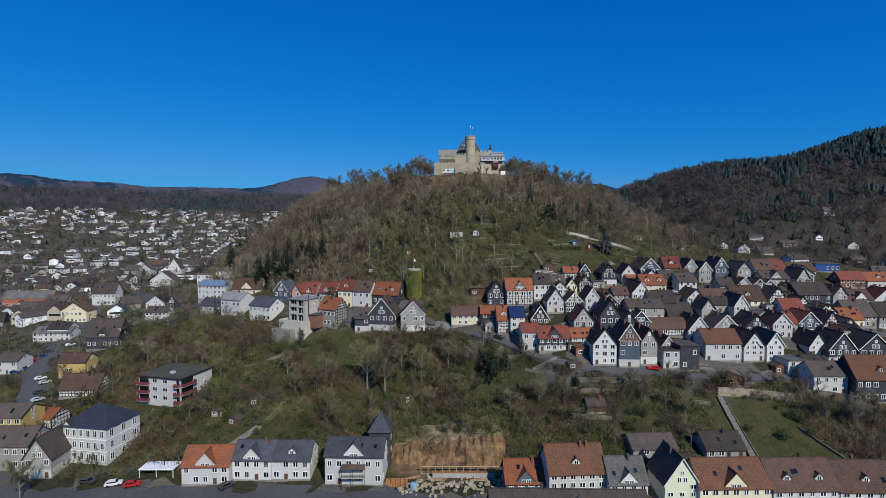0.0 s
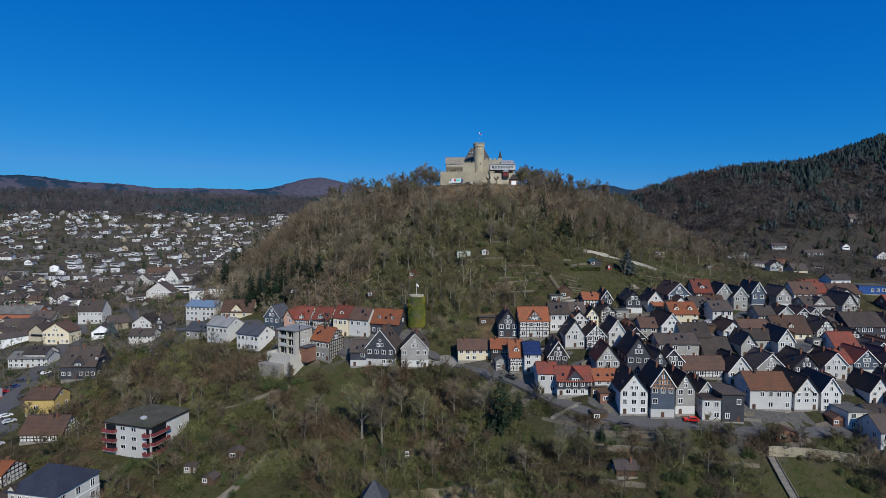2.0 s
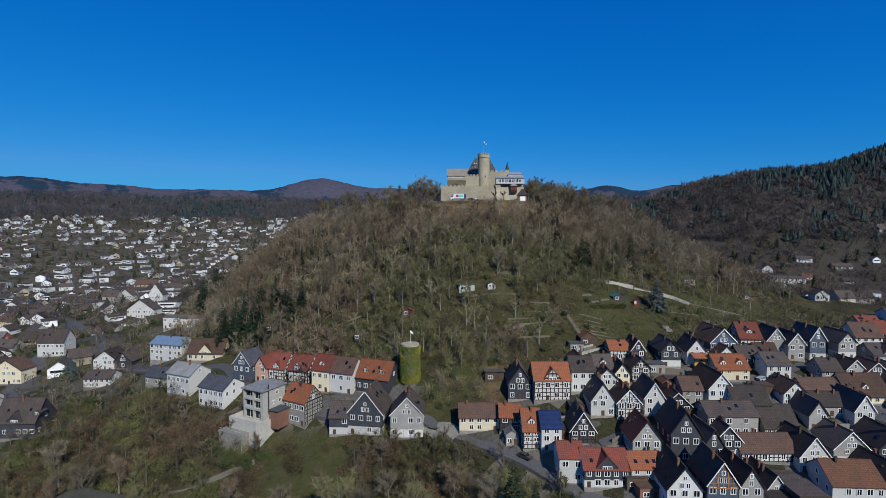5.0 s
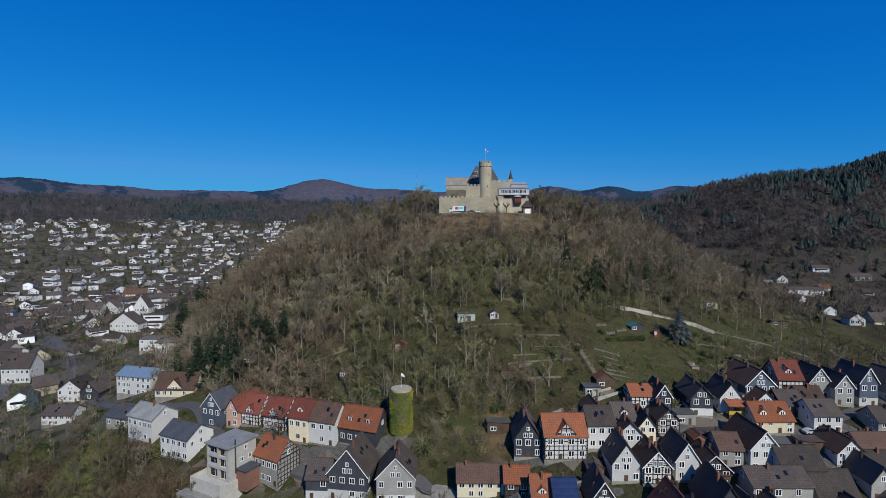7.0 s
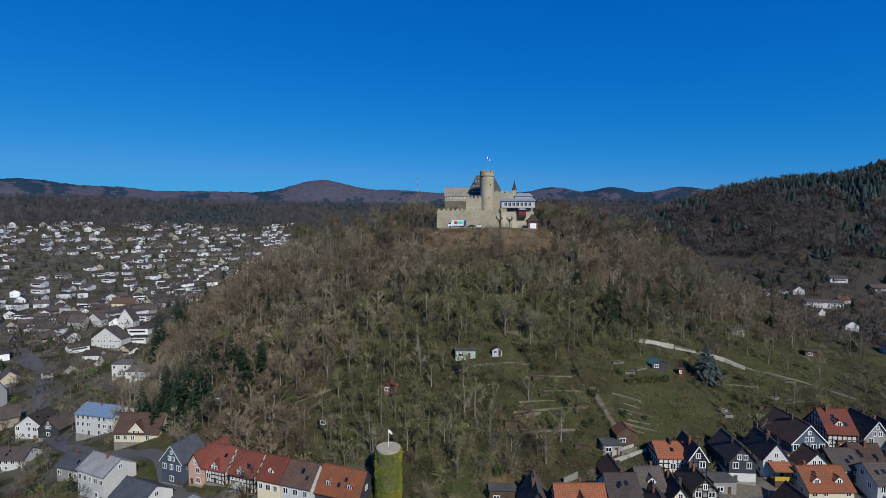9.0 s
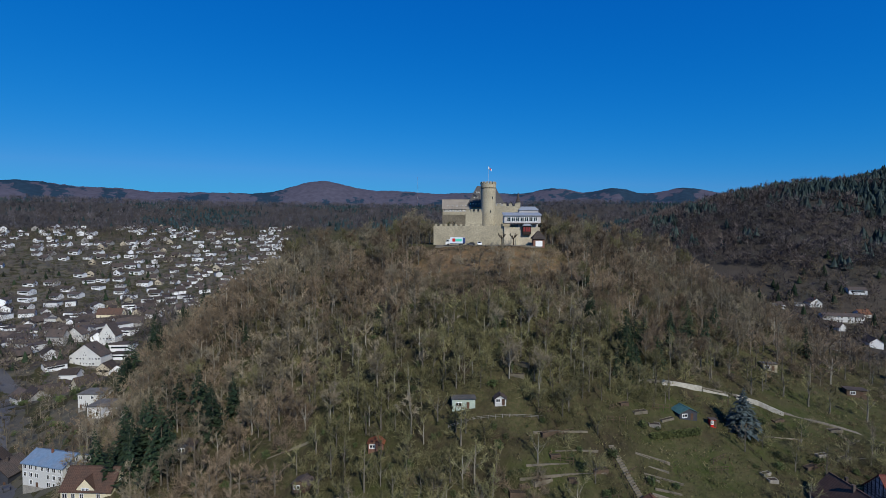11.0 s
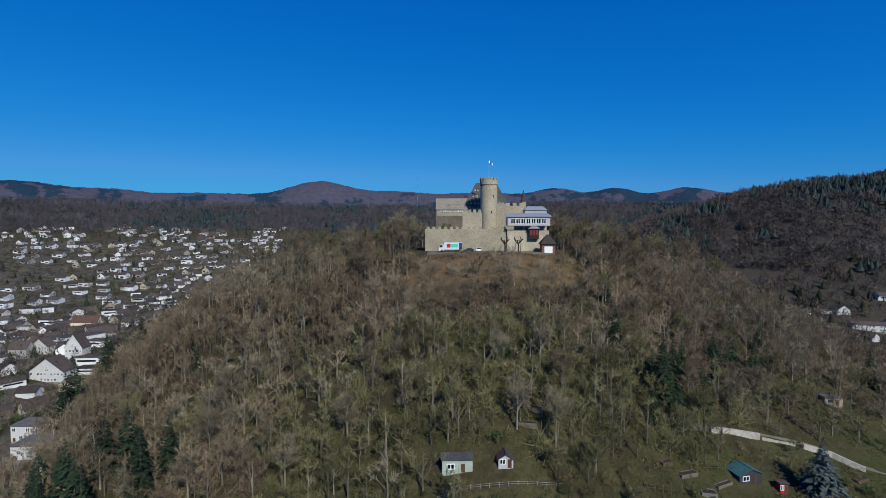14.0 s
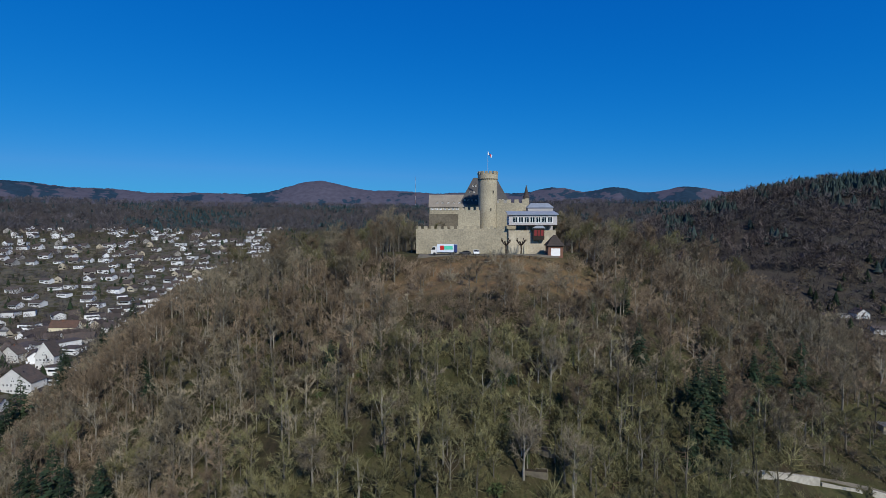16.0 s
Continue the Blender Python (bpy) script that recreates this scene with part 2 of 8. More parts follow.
# ---- mesh helpers ----
class Geo:
    """Vertices and faces of one mesh."""

    def __init__(self):
        self.v, self.f, self.s = [], [], []

    def add(self, verts, faces, slot=0):
        k = len(self.v)
        self.v += [tuple(p) for p in verts]
        self.f += [tuple(i + k for i in face) for face in faces]
        self.s += [slot] * len(faces)
        return self

    def box(self, x0, x1, y0, y1, z0, z1, slot=0):
        return self.add([(x0, y0, z0), (x1, y0, z0), (x1, y1, z0), (x0, y1, z0), (x0, y0, z1), (x1, y0, z1), (x1, y1, z1), (x0, y1, z1)],
                        [(0, 3, 2, 1), (4, 5, 6, 7), (0, 1, 5, 4), (1, 2, 6, 5), (2, 3, 7, 6), (3, 0, 4, 7)], slot)

    def prism(self, outline, a, b, slot=0):
        """A closed outline of points, carried from vector a to vector b."""
        n = len(outline)
        p = [Vector(q) + Vector(a) for q in outline] + [Vector(q) + Vector(b) for q in outline]
        return self.add(p, [tuple(range(n)), tuple(range(2 * n - 1, n - 1, -1))] + [(i, i + n, (i + 1) % n + n, (i + 1) % n) for i in range(n)], slot)

    def beam(self, p, q, wide, out):
        """A flat timber from p to q, in a plane whose normal is out."""
        p, q, out = Vector(p), Vector(q), Vector(out)
        s = (q - p).cross(out).normalized() * wide / 2
        return self.add([p - s, p + s, q + s, q - s, p - s + out, p + s + out, q + s + out, q - s + out],
                        [(4, 5, 6, 7), (0, 1, 5, 4), (1, 2, 6, 5), (2, 3, 7, 6), (3, 0, 4, 7)])

    def tube(self, pts, radii, sides=6, slot=0, cap=True):
        rings = []
        for i, p in enumerate(pts):
            d = (Vector(pts[min(i + 1, len(pts) - 1)]) - Vector(pts[max(i - 1, 0)])).normalized()
            u = d.cross(Vector((0, 1, 0)) if abs(d.y) < 0.9 else Vector((1, 0, 0))).normalized()
            w = d.cross(u)
            rings += [Vector(p) + (u * math.cos(6.2832 * k / sides) + w * math.sin(6.2832 * k / sides)) * radii[i] for k in range(sides)]
        f = [(i * sides + k, i * sides + (k + 1) % sides, (i + 1) * sides + (k + 1) % sides, (i + 1) * sides + k) for i in range(len(pts) - 1) for k in range(sides)]
        if cap:
            f += [tuple(range(sides - 1, -1, -1)), tuple(range((len(pts) - 1) * sides, len(pts) * sides))]
        return self.add(rings, f, slot)

    def mesh(self, name, *mats):
        me = bpy.data.meshes.new(name)
        me.from_pydata(self.v, [], self.f)
        for m in mats:
            me.materials.append(m)
        if len(mats) > 1:
            me.polygons.foreach_set("material_index", self.s)
        me.update()
        return me


def part(name, geo, material, parent=None, label="", m=None):
    """One mesh object under a thing or part; geo may be a Geo or a ready mesh."""
    me = geo if isinstance(geo, bpy.types.Mesh) else geo.mesh(name, *(material if isinstance(material, tuple) else (material,)))
    ob = new(name, me)
    ob.parent = parent
    if m is not None:
        ob.matrix_basis = m
    return tagged(ob, label)


def thing(name, m, label, category, group="", kind=""):
    ob = new(name)
    ob.empty_display_size = 0.3
    ob.matrix_basis = m
    return tagged(ob, label, category, group, kind)


def fast_mesh(name, verts, tris, *mats, slots=None):
    me = bpy.data.meshes.new(name)
    verts, tris = np.asarray(verts, np.float32), np.asarray(tris, np.int32)
    me.vertices.add(len(verts))
    me.vertices.foreach_set("co", verts.ravel())
    me.loops.add(tris.size)
    me.loops.foreach_set("vertex_index", tris.ravel())
    me.polygons.add(len(tris))
    me.polygons.foreach_set("loop_start", np.arange(0, tris.size, tris.shape[1], dtype=np.int32))
    for m in mats:
        me.materials.append(m)
    if slots is not None:
        me.polygons.foreach_set("material_index", np.asarray(slots, np.int32))
    me.update(calc_edges=True)
    me.validate()
    return me


# ---- the ground ----
HILLS = []


def hill(x, y, r, h):
    HILLS.append((x, y, r, h))


hill(-220, 130, 52, 1.6)
hill(-158, 130, 52, 2.5)
hill(-96, 130, 52, -5.2)
hill(-34, 130, 52, 0.4)
hill(28, 130, 52, -3.5)
hill(90, 130, 52, -4.2)
hill(152, 130, 52, 0.1)
hill(214, 130, 52, -5.6)
hill(-189, 185, 52, -3.6)
hill(-127, 185, 52, -0.0)
hill(-65, 185, 52, 5.8)
hill(-3, 185, 52, -4.3)
hill(59, 185, 52, 18.3)
hill(121, 185, 52, -0.6)
hill(183, 185, 52, 10.2)
hill(245, 185, 52, -0.1)
hill(-220, 240, 52, 0.5)
hill(-158, 240, 52, 3.7)
hill(-96, 240, 52, 7.9)
hill(-34, 240, 52, 10.8)
hill(28, 240, 52, 10.3)
hill(90, 240, 52, 9.4)
hill(152, 240, 52, 19.8)
hill(214, 240, 52, -4.3)
hill(-189, 295, 52, 2.7)
hill(-127, 295, 52, 7.6)
hill(-65, 295, 52, 4.2)
hill(-3, 295, 52, 36.2)
hill(59, 295, 52, 16.0)
hill(121, 295, 52, 6.5)
hill(183, 295, 52, 4.0)
hill(245, 295, 52, 24.5)
hill(-220, 350, 52, 11.4)
hill(-158, 350, 52, -16.4)
hill(-96, 350, 52, 45.3)
hill(-34, 350, 52, 8.4)
hill(28, 350, 52, 33.5)
hill(90, 350, 52, 18.7)
hill(152, 350, 52, 11.5)
hill(214, 350, 52, 6.7)
hill(-189, 405, 52, 12.5)
hill(-127, 405, 52, 18.9)
hill(-65, 405, 52, 20.8)
hill(-3, 405, 52, 27.9)
hill(59, 405, 52, 17.5)
hill(121, 405, 52, 18.7)
hill(183, 405, 52, 10.3)
hill(245, 405, 52, -22.0)
hill(-220, 460, 52, -34.9)
hill(-158, 460, 52, 24.9)
hill(-96, 460, 52, 16.7)
hill(-34, 460, 52, 20.9)
hill(28, 460, 52, 6.4)
hill(90, 460, 52, 20.8)
hill(152, 460, 52, 14.5)
hill(214, 460, 52, -26.8)
hill(-350, 350, 160, 1.6)
hill(-450, 600, 200, -16.9)
hill(-250, 600, 180, 36.2)
hill(50, 550, 130, 27.9)
hill(200, 500, 130, 39.9)
hill(330, 480, 130, -5.2)
hill(330, 640, 130, -39.6)
hill(450, 760, 150, 86.0)
hill(560, 920, 180, 30.0)
hill(740, 800, 150, 95.4)
hill(900, 880, 180, 96.5)
hill(750, 1100, 180, 22.6)
hill(250, 750, 170, 56.5)
hill(300, 330, 130, 13.6)
hill(400, 1000, 200, 46.4)
hill(430, 880, 100, -2.8)
hill(610, 890, 100, -8.3)
hill(400, 640, 80, 26.5)


def ease(a, b, v):
    t = np.clip((v - a) / (b - a), 0, 1)
    return t * t * (3 - 2 * t)


def ground(x, y):
    """Height of the ground: valley floor, valley sides, soft hills and the castle's plateau."""
    x, y = np.asarray(x, float), np.asarray(y, float)
    d = np.hypot(x, y)
    z = -12.0 + 120 * ease(700, 1650, d) + 78 * ease(1500, 2300, d)
    for a, b, r, h in RIDGES:
        z = z + h * np.exp(-((x - a) ** 2 + (y - b) ** 2) / (2 * r * r))
    for a, b, r, h in HILLS:
        z = z + h * np.exp(-((x - a) ** 2 + (y - b) ** 2) / (1.6 * r * r))
    f = 1 - ease(0.8, 1.3, np.hypot((x - 19) / 45, (y - 373) / 28))
    z = z * (1 - f) + 97.0 * f
    # the cut of the building site
    cut = ease(-17, -14, x) * (1 - ease(19, 22, x)) * ease(122, 128, y) * (1 - ease(151, 155, y))
    dug = np.minimum(z, -11.8 + 7.2 * ease(140, 150, y))
    return z * (1 - cut) + dug * cut


RIDGES = [(-1750, 2100, 330, 10), (520, 2200, 190, 14), (1000, 2350, 150, 14)]


SOFT = np.array([(a, b, 2 * r * r, h) for a, b, r, h in RIDGES] + [(a, b, 1.6 * r * r, h) for a, b, r, h in HILLS]).T


def step_up(a, b, v):
    t = min(1.0, max(0.0, (v - a) / (b - a)))
    return t * t * (3 - 2 * t)


def gz(x, y):
    """ground() for one place, quickly."""
    d = math.hypot(x, y)
    z = -12.0 + 120 * step_up(700, 1650, d) + 78 * step_up(1500, 2300, d)
    z += float(SOFT[3] @ np.exp(-((x - SOFT[0]) ** 2 + (y - SOFT[1]) ** 2) / SOFT[2]))
    f = 1 - step_up(0.8, 1.3, math.hypot((x - 19) / 45, (y - 373) / 28))
    z = z * (1 - f) + 97.0 * f
    cut = step_up(-17, -14, x) * (1 - step_up(19, 22, x)) * step_up(122, 128, y) * (1 - step_up(151, 155, y))
    return z * (1 - cut) + min(z, -11.8 + 7.2 * step_up(140, 150, y)) * cut


def spaced(lo, a, b, hi, step, grow):
    """Even steps between a and b, growing outwards to lo and hi."""
    mid = list(np.arange(a, b + step / 2, step))
    s, p = step, b
    while p < hi:
        s *= grow
        p += s
        mid.append(p)
    s, p, front = step, a, []
    while p > lo:
        s *= grow
        p -= s
        front.append(p)
    return np.array(front[::-1] + mid)


def patch(x, y, cx, cy, rx, ry, soft=0.35):
    return 1 - ease(1 - soft, 1 + soft, np.hypot((x - cx) / rx, (y - cy) / ry))


def ground_cover(x, y):
    """Shares of short grass, bare clay and far woodland on the ground."""
    d = np.hypot(x, y)
    grass = np.zeros_like(x)
    for cx, cy, rx, ry in ((70, 253, 17, 9), (66, 272, 14, 7), (30, 246, 11, 6), (8, 224, 11, 8), (92, 262, 12, 8), (60, 240, 10, 5), (-15, 240, 20, 8), (-180, 255, 40, 60), (112, 281, 26, 7), (136, 294, 26, 9), (100, 146, 15, 18), (-50, 208, 12, 10), (-75, 168, 22, 10), (30, 172, 24, 7), (-134, 266, 14, 11), (-43, 205, 13, 9), (-40, 194, 12, 8), (-107, 166, 13, 7), (-50, 170, 22, 8), (-76, 170, 16, 7), (36, 170, 14, 8), (-128, 262, 14, 10), (-180, 262, 20, 20),
                           (-110, 185, 10, 10),  (-60, 150, 24, 9), (-150, 330, 30, 20), (60, 160, 20, 9), (-95, 255, 16, 9)):
        grass = np.maximum(grass, patch(x, y, cx, cy, rx, ry))
    clay = np.maximum(np.maximum(patch(x, y, 2.5, 143, 18, 11, 0.2), 0.6 * patch(x, y, 15.5, 224, 4, 9, 0.5)), 0.6 * patch(x, y, 20, 338, 46, 14))
    wood = np.maximum(ease(1350, 1600, d), ease(400, 470, d) * ease(120, 170, x))
    town = ease(480, 620, d) * (1 - ease(1300, 1420, d)) * ease(0.28, 0.34, -x / np.maximum(y, 1))
    yards = 0.55 * town
    for cx, cy, rx, ry in ((95, 196, 88, 34), (150, 205, 60, 50), (-45, 225, 36, 12), (20, 122, 150, 14), (-100, 132, 30, 9), (-190, 290, 70, 75), (-285, 430, 100, 110)):
        yards = np.maximum(yards, patch(x, y, cx, cy, rx, ry, 0.15) * (1.0 if cx > -150 else 0.55))
    return grass * (1 - 0.8 * yards), clay, wood, yards


def ground_material():
    m = bpy.data.materials.new("ground_cover")
    m.use_nodes = True
    n, l = m.node_tree.nodes, m.node_tree.links
    b = n["Principled BSDF"]
    b.inputs["Roughness"].default_value, b.inputs["Specular IOR Level"].default_value = 1.0, 0.1
    tc, at, sep = n.new("ShaderNodeTexCoord"), n.new("ShaderNodeAttribute"), n.new("ShaderNodeSeparateColor")
    at.attribute_name = "cover"
    l.new(at.outputs["Color"], sep.inputs["Color"])

    def noisy(scale, detail=6):
        t = n.new("ShaderNodeTexNoise")
        t.inputs["Scale"].default_value, t.inputs["Detail"].default_value, t.inputs["Roughness"].default_value = scale, detail, 0.65
        l.new(tc.outputs["Object"], t.inputs["Vector"])
        return t.outputs["Fac"]

    def spread(fac, lo, hi):
        r = n.new("ShaderNodeMapRange")
        r.inputs["From Min"].default_value, r.inputs["From Max"].default_value = lo, hi
        l.new(fac, r.inputs["Value"])
        return r.outputs["Result"]

    def mixed(fac, a, b2):
        x = n.new("ShaderNodeMix")
        x.data_type = "RGBA"
        l.new(fac, x.inputs["Factor"])
        for key, c in (("A", a), ("B", b2)):
            if isinstance(c, tuple):
                x.inputs[key].default_value = (*c, 1)
            else:
                l.new(c, x.inputs[key])
        return x.outputs["Result"]

    litter = mixed(spread(noisy(0.35), 0.4, 0.62), (0.058, 0.045, 0.027), (0.036, 0.031, 0.018))
    rough = mixed(spread(noisy(0.045), 0.42, 0.6), litter, mixed(spread(noisy(1.1), 0.35, 0.65), (0.038, 0.043, 0.014), (0.060, 0.053, 0.026)))
    rough = mixed(spread(noisy(0.11, 8), 0.46, 0.6), rough, mixed(spread(noisy(0.9), 0.4, 0.6), (0.090, 0.076, 0.038), (0.056, 0.058, 0.024)))
    lawn = mixed(spread(noisy(0.25), 0.34, 0.60), (0.044, 0.056, 0.016), (0.074, 0.068, 0.032))
    clay = mixed(spread(noisy(0.3), 0.4, 0.6), (0.25, 0.150, 0.080), (0.14, 0.10, 0.06))
    woods = mixed(spread(noisy(0.012, 8), 0.42, 0.58), (0.062, 0.052, 0.042), (0.042, 0.042, 0.036))
    woods = mixed(spread(noisy(0.09, 4), 0.35, 0.65), woods, (0.052, 0.044, 0.037))
    col = mixed(sep.outputs["Blue"], rough, woods)
    col = mixed(sep.outputs["Red"], col, lawn)
    col = mixed(sep.outputs["Green"], col, clay)
    # yards and gardens between the houses, plot by plot
    plots = n.new("ShaderNodeTexVoronoi")
    plots.inputs["Scale"].default_value = 0.15
    l.new(tc.outputs["Object"], plots.inputs["Vector"])
    pick = n.new("ShaderNodeSeparateColor")
    l.new(plots.outputs["Color"], pick.inputs["Color"])
    paved = mixed(spread(noisy(0.9), 0.4, 0.6), (0.085, 0.083, 0.082), (0.125, 0.118, 0.108))
    beds = mixed(spread(noisy(0.7), 0.42, 0.58), (0.040, 0.034, 0.024), (0.050, 0.056, 0.022))
    yard = mixed(spread(pick.outputs["Red"], 0.5, 0.52), paved, beds)
    yard = mixed(spread(pick.outputs["Green"], 0.78, 0.8), yard, (0.15, 0.13, 0.105))
    col = mixed(at.outputs["Alpha"], col, yard)
    l.new(col, b.inputs["Base Color"])
    bn = n.new("ShaderNodeBump")
    bn.inputs["Strength"].default_value, bn.inputs["Distance"].default_value = 1.0, 0.9
    l.new(noisy(0.8), bn.inputs["Height"])
    l.new(bn.outputs["Normal"], b.inputs["Normal"])
    return m


def build_ground():
    xs = spaced(-4300, -250, 260, 4300, 3.5, 1.06)
    ys = spaced(-1500, 90, 440, 4300, 3.5, 1.05)
    X, Y = np.meshgrid(xs, ys)
    Z = ground(X, Y)
    near = (np.hypot(X, Y) < 700) * (1 - patch(X, Y, 20, 375, 36, 22))
    rough = np.array([noise.noise((x / 9, y / 9, 0.3)) * 0.55 + noise.noise((x / 3.7, y / 3.7, 7.3)) * 0.22 for x, y in zip(X.ravel(), Y.ravel())]).reshape(X.shape)
    Z = Z + rough * near
    V = np.stack([X, Y, Z], -1).reshape(-1, 3)
    ny, nx = X.shape
    i = (np.arange(ny - 1)[:, None] * nx + np.arange(nx - 1)[None]).ravel()
    me = fast_mesh("ground", V, np.stack([i, i + 1, i + nx + 1, i + nx], -1), ground_material())
    g, c, w, q = ground_cover(X.ravel(), Y.ravel())
    attr = me.color_attributes.new("cover", "FLOAT_COLOR", "POINT")
    attr.data.foreach_set("color", np.stack([g, c, w, q], -1).astype(np.float32).ravel())
    me.polygons.foreach_set("use_smooth", [True] * len(me.polygons))
    ob = new("ground", me)
    return tagged(ob, "hilly valley ground of leaf litter, rough grass and lawns", "ground", kind="structure")


build_ground()


ROADS = []


def ribbon(name, pts, width, label, category="road", lift=0.25, material=None):
    """A strip of paving laid on the ground along a bent line."""
    P = [Vector(p) for p in pts]
    line = []
    for i in range(len(P) - 1):
        a, b, c, d = P[max(i - 1, 0)], P[i], P[i + 1], P[min(i + 2, len(P) - 1)]
        n = max(2, int((c - b).length / 3))
        for k in range(n):
            t = k / n
            line.append(0.5 * ((2 * b) + (c - a) * t + (2 * a - 5 * b + 4 * c - d) * t * t + (3 * b - a - 3 * c + d) * t ** 3))
    line.append(P[-1])
    ROADS.extend((p.x, p.y, width / 2 + 0.8) for p in line)
    geo = Geo()
    rows = []
    for i, p in enumerate(line):
        d = (line[min(i + 1, len(line) - 1)] - line[max(i - 1, 0)]).normalized()
        s = Vector((-d.y, d.x)) * width / 2
        zc = gz(p.x, p.y)
        rows.append([(p.x + s.x * k, p.y + s.y * k, 0.5 * zc + 0.5 * gz(p.x + s.x * k, p.y + s.y * k) + lift) for k in (-1, -0.5, 0, 0.5, 1)])
    for r in rows:
        lo = [(r[0][0], r[0][1], r[0][2] - 1.2), *r, (r[4][0], r[4][1], r[4][2] - 1.2)]
        geo.v += lo
    geo.f = [(i * 7 + k, i * 7 + k + 1, (i + 1) * 7 + k + 1, (i + 1) * 7 + k) for i in range(len(rows) - 1) for k in range(6)]
    geo.s = [0] * len(geo.f)
    return tagged(part(name, geo, material or ASPHALT), label, category, kind="structure")


# ---- houses ----
CACHE = {}


def window_mesh(w, h):
    """A window frame with a crossbar, and its pane, facing -y, centred on its foot."""
    key = (round(w, 1), round(h, 1))
    if key not in CACHE:
        w, h = key
        g, e = Geo(), 0.17
        g.box(-w / 2 - e, w / 2 + e, -0.07, 0.02, -e, 0).box(-w / 2 - e, w / 2 + e, -0.07, 0.02, h, h + e)
        g.box(-w / 2 - e, -w / 2, -0.07, 0.02, 0, h).box(w / 2, w / 2 + e, -0.07, 0.02, 0, h).box(-0.08, 0.08, -0.06, 0.02, 0, h)
        p = Geo().box(-w / 2, w / 2, -0.025, 0.02, 0, h)
        CACHE[key] = (g.mesh("window_frame", FRAME), p.mesh("pane", GLASS))
    return CACHE[key]


def window(parent, m, w=1.0, h=1.3):
    fr, pane = window_mesh(w, h)
    ob = part("window", fr, None, parent, "", m)
    part("pane", pane, None, ob, "dark glass pane")
    return ob


def roof_slabs(g, w, d, eave, ridge, over=0.45, thick=0.22, slot=0):
    """Two slopes and their ridge cap in one shell, the ridge along y, over a body w wide from y = 0 to d."""
    rise = (ridge - eave) / (w / 2)
    x, z, c = w / 2 + over, eave - rise * over, 0.15
    line = [(-x, z), (0, ridge), (x, z), (x, z + thick), (c, ridge + thick - c * rise), (c, ridge + thick + 0.06), (-c, ridge + thick + 0.06), (-c, ridge + thick - c * rise), (-x, z + thick)]
    k = len(line)
    verts = [(p, y, q) for y in (-over * 0.8, d + over * 0.8) for p, q in line]
    ends = [(0, 1, 7, 8), (1, 2, 3, 4), (1, 4, 5, 6, 7)]
    g.add(verts, ends + [tuple(i + k for i in f[::-1]) for f in ends] + [(i, i + k, (i + 1) % k + k, (i + 1) % k) for i in range(k)], slot)


def gable_prism(g, w, d, z0, eave, ridge):
    g.prism([(-w / 2, 0, z0), (w / 2, 0, z0), (w / 2, 0, eave), (0, 0, ridge), (-w / 2, 0, eave)], (0, 0, 0), (0, d, 0))


def timber_front(g, w, z0, eave, ridge, y=0.0, step=1.25):
    """Posts, rails and braces on a front w wide; ridge None: no gable above the eave."""
    out = (0, -0.05, 0)

    def top(x):
        return eave if ridge is None else eave + (ridge - eave) * (1 - abs(x) / (w / 2)) - 0.15

    n = max(3, round(w / step))
    levels = [z0]
    while levels[-1] + 2.5 < (eave if ridge is None else ridge - 1.0):
        levels.append(levels[-1] + 2.5)
    for z in levels + [eave - 0.1]:
        half = w / 2 if z <= eave else w / 2 * (ridge - z) / (ridge - eave)
        if half > 0.4:
            g.beam((-half, y, z), (half, y, z), 0.26, out)
            mid = z + 1.2
            if mid < (eave if ridge is None else ridge - 0.8):
                half2 = w / 2 if mid <= eave else w / 2 * (ridge - mid) / (ridge - eave)
                g.beam((-half2, y, mid), (half2, y, mid), 0.2, out)
    for i in range(n + 1):
        x = -w / 2 + 0.1 + (w - 0.2) * i / n
        if top(x) - z0 > 0.6:
            g.beam((x, y, z0), (x, y, top(x)), 0.24, out)
    for z in levels:
        for i in (0, n - 1):
            xa, xb = -w / 2 + w * i / n, -w / 2 + w * (i + 1) / n
            if z + 2.4 < min(top(xa), top(xb)) + 0.3:
                g.beam((xa, y, z), (xb, y, z + 2.4), 0.15, out) if i == 0 else g.beam((xb, y, z), (xa, y, z + 2.4), 0.15, out)


def dormer(parent, x, y, z, w, h, rise, back, wallm, roofm, glazed=True):
    """A small gabled body whose front stands at y and runs back into the roof."""
    g = Geo()
    gable_prism(g, w, back, z, z + h, z + h + rise)
    body = part("dormer", g, wallm, parent, "", pose(x, y, 0))
    r = Geo()
    roof_slabs(r, w, back, z + h, z + h + rise, 0.25, 0.14)
    part("dormer_roof", r, roofm, body)
    if glazed:
        k = 1 if w < 2.6 else 2
        for i in range(k):
            window(parent, pose(x + (i - (k - 1) / 2) * 1.25, y - 0.02, z + max(0.1, h * 0.25)), min(0.9, w - 0.35), min(1.2, h * 0.8 + 0.1))
    return body


NAMES = {"white": "white-rendered", "cream": "cream-rendered", "yellow": "yellow-rendered", "green": "pale green", "pink": "pinkish", "grey": "grey-clad", "slate": "dark slate-clad",
         "blue": "blue-grey clad", "concrete": "raw concrete", "palecrete": "pale concrete", "wood": "brown boarded", "rust": "rust-red", "bluebox": "blue sheet-clad", "brownwall": "brown brick"}
TILES = {"dark": "dark tiled roof", "brown": "brown tiled roof", "rust": "rust-brown tiled roof", "red": "red tiled roof", "orange": "orange tiled roof", "grey": "grey flat roof",
         "bluemetal": "blue metal roof", "pale": "pale grey sheet roof", "slate": "blue-grey slate roof", "solar": "roof of solar panels"}
HOUSES = []
hr = random.Random(5)


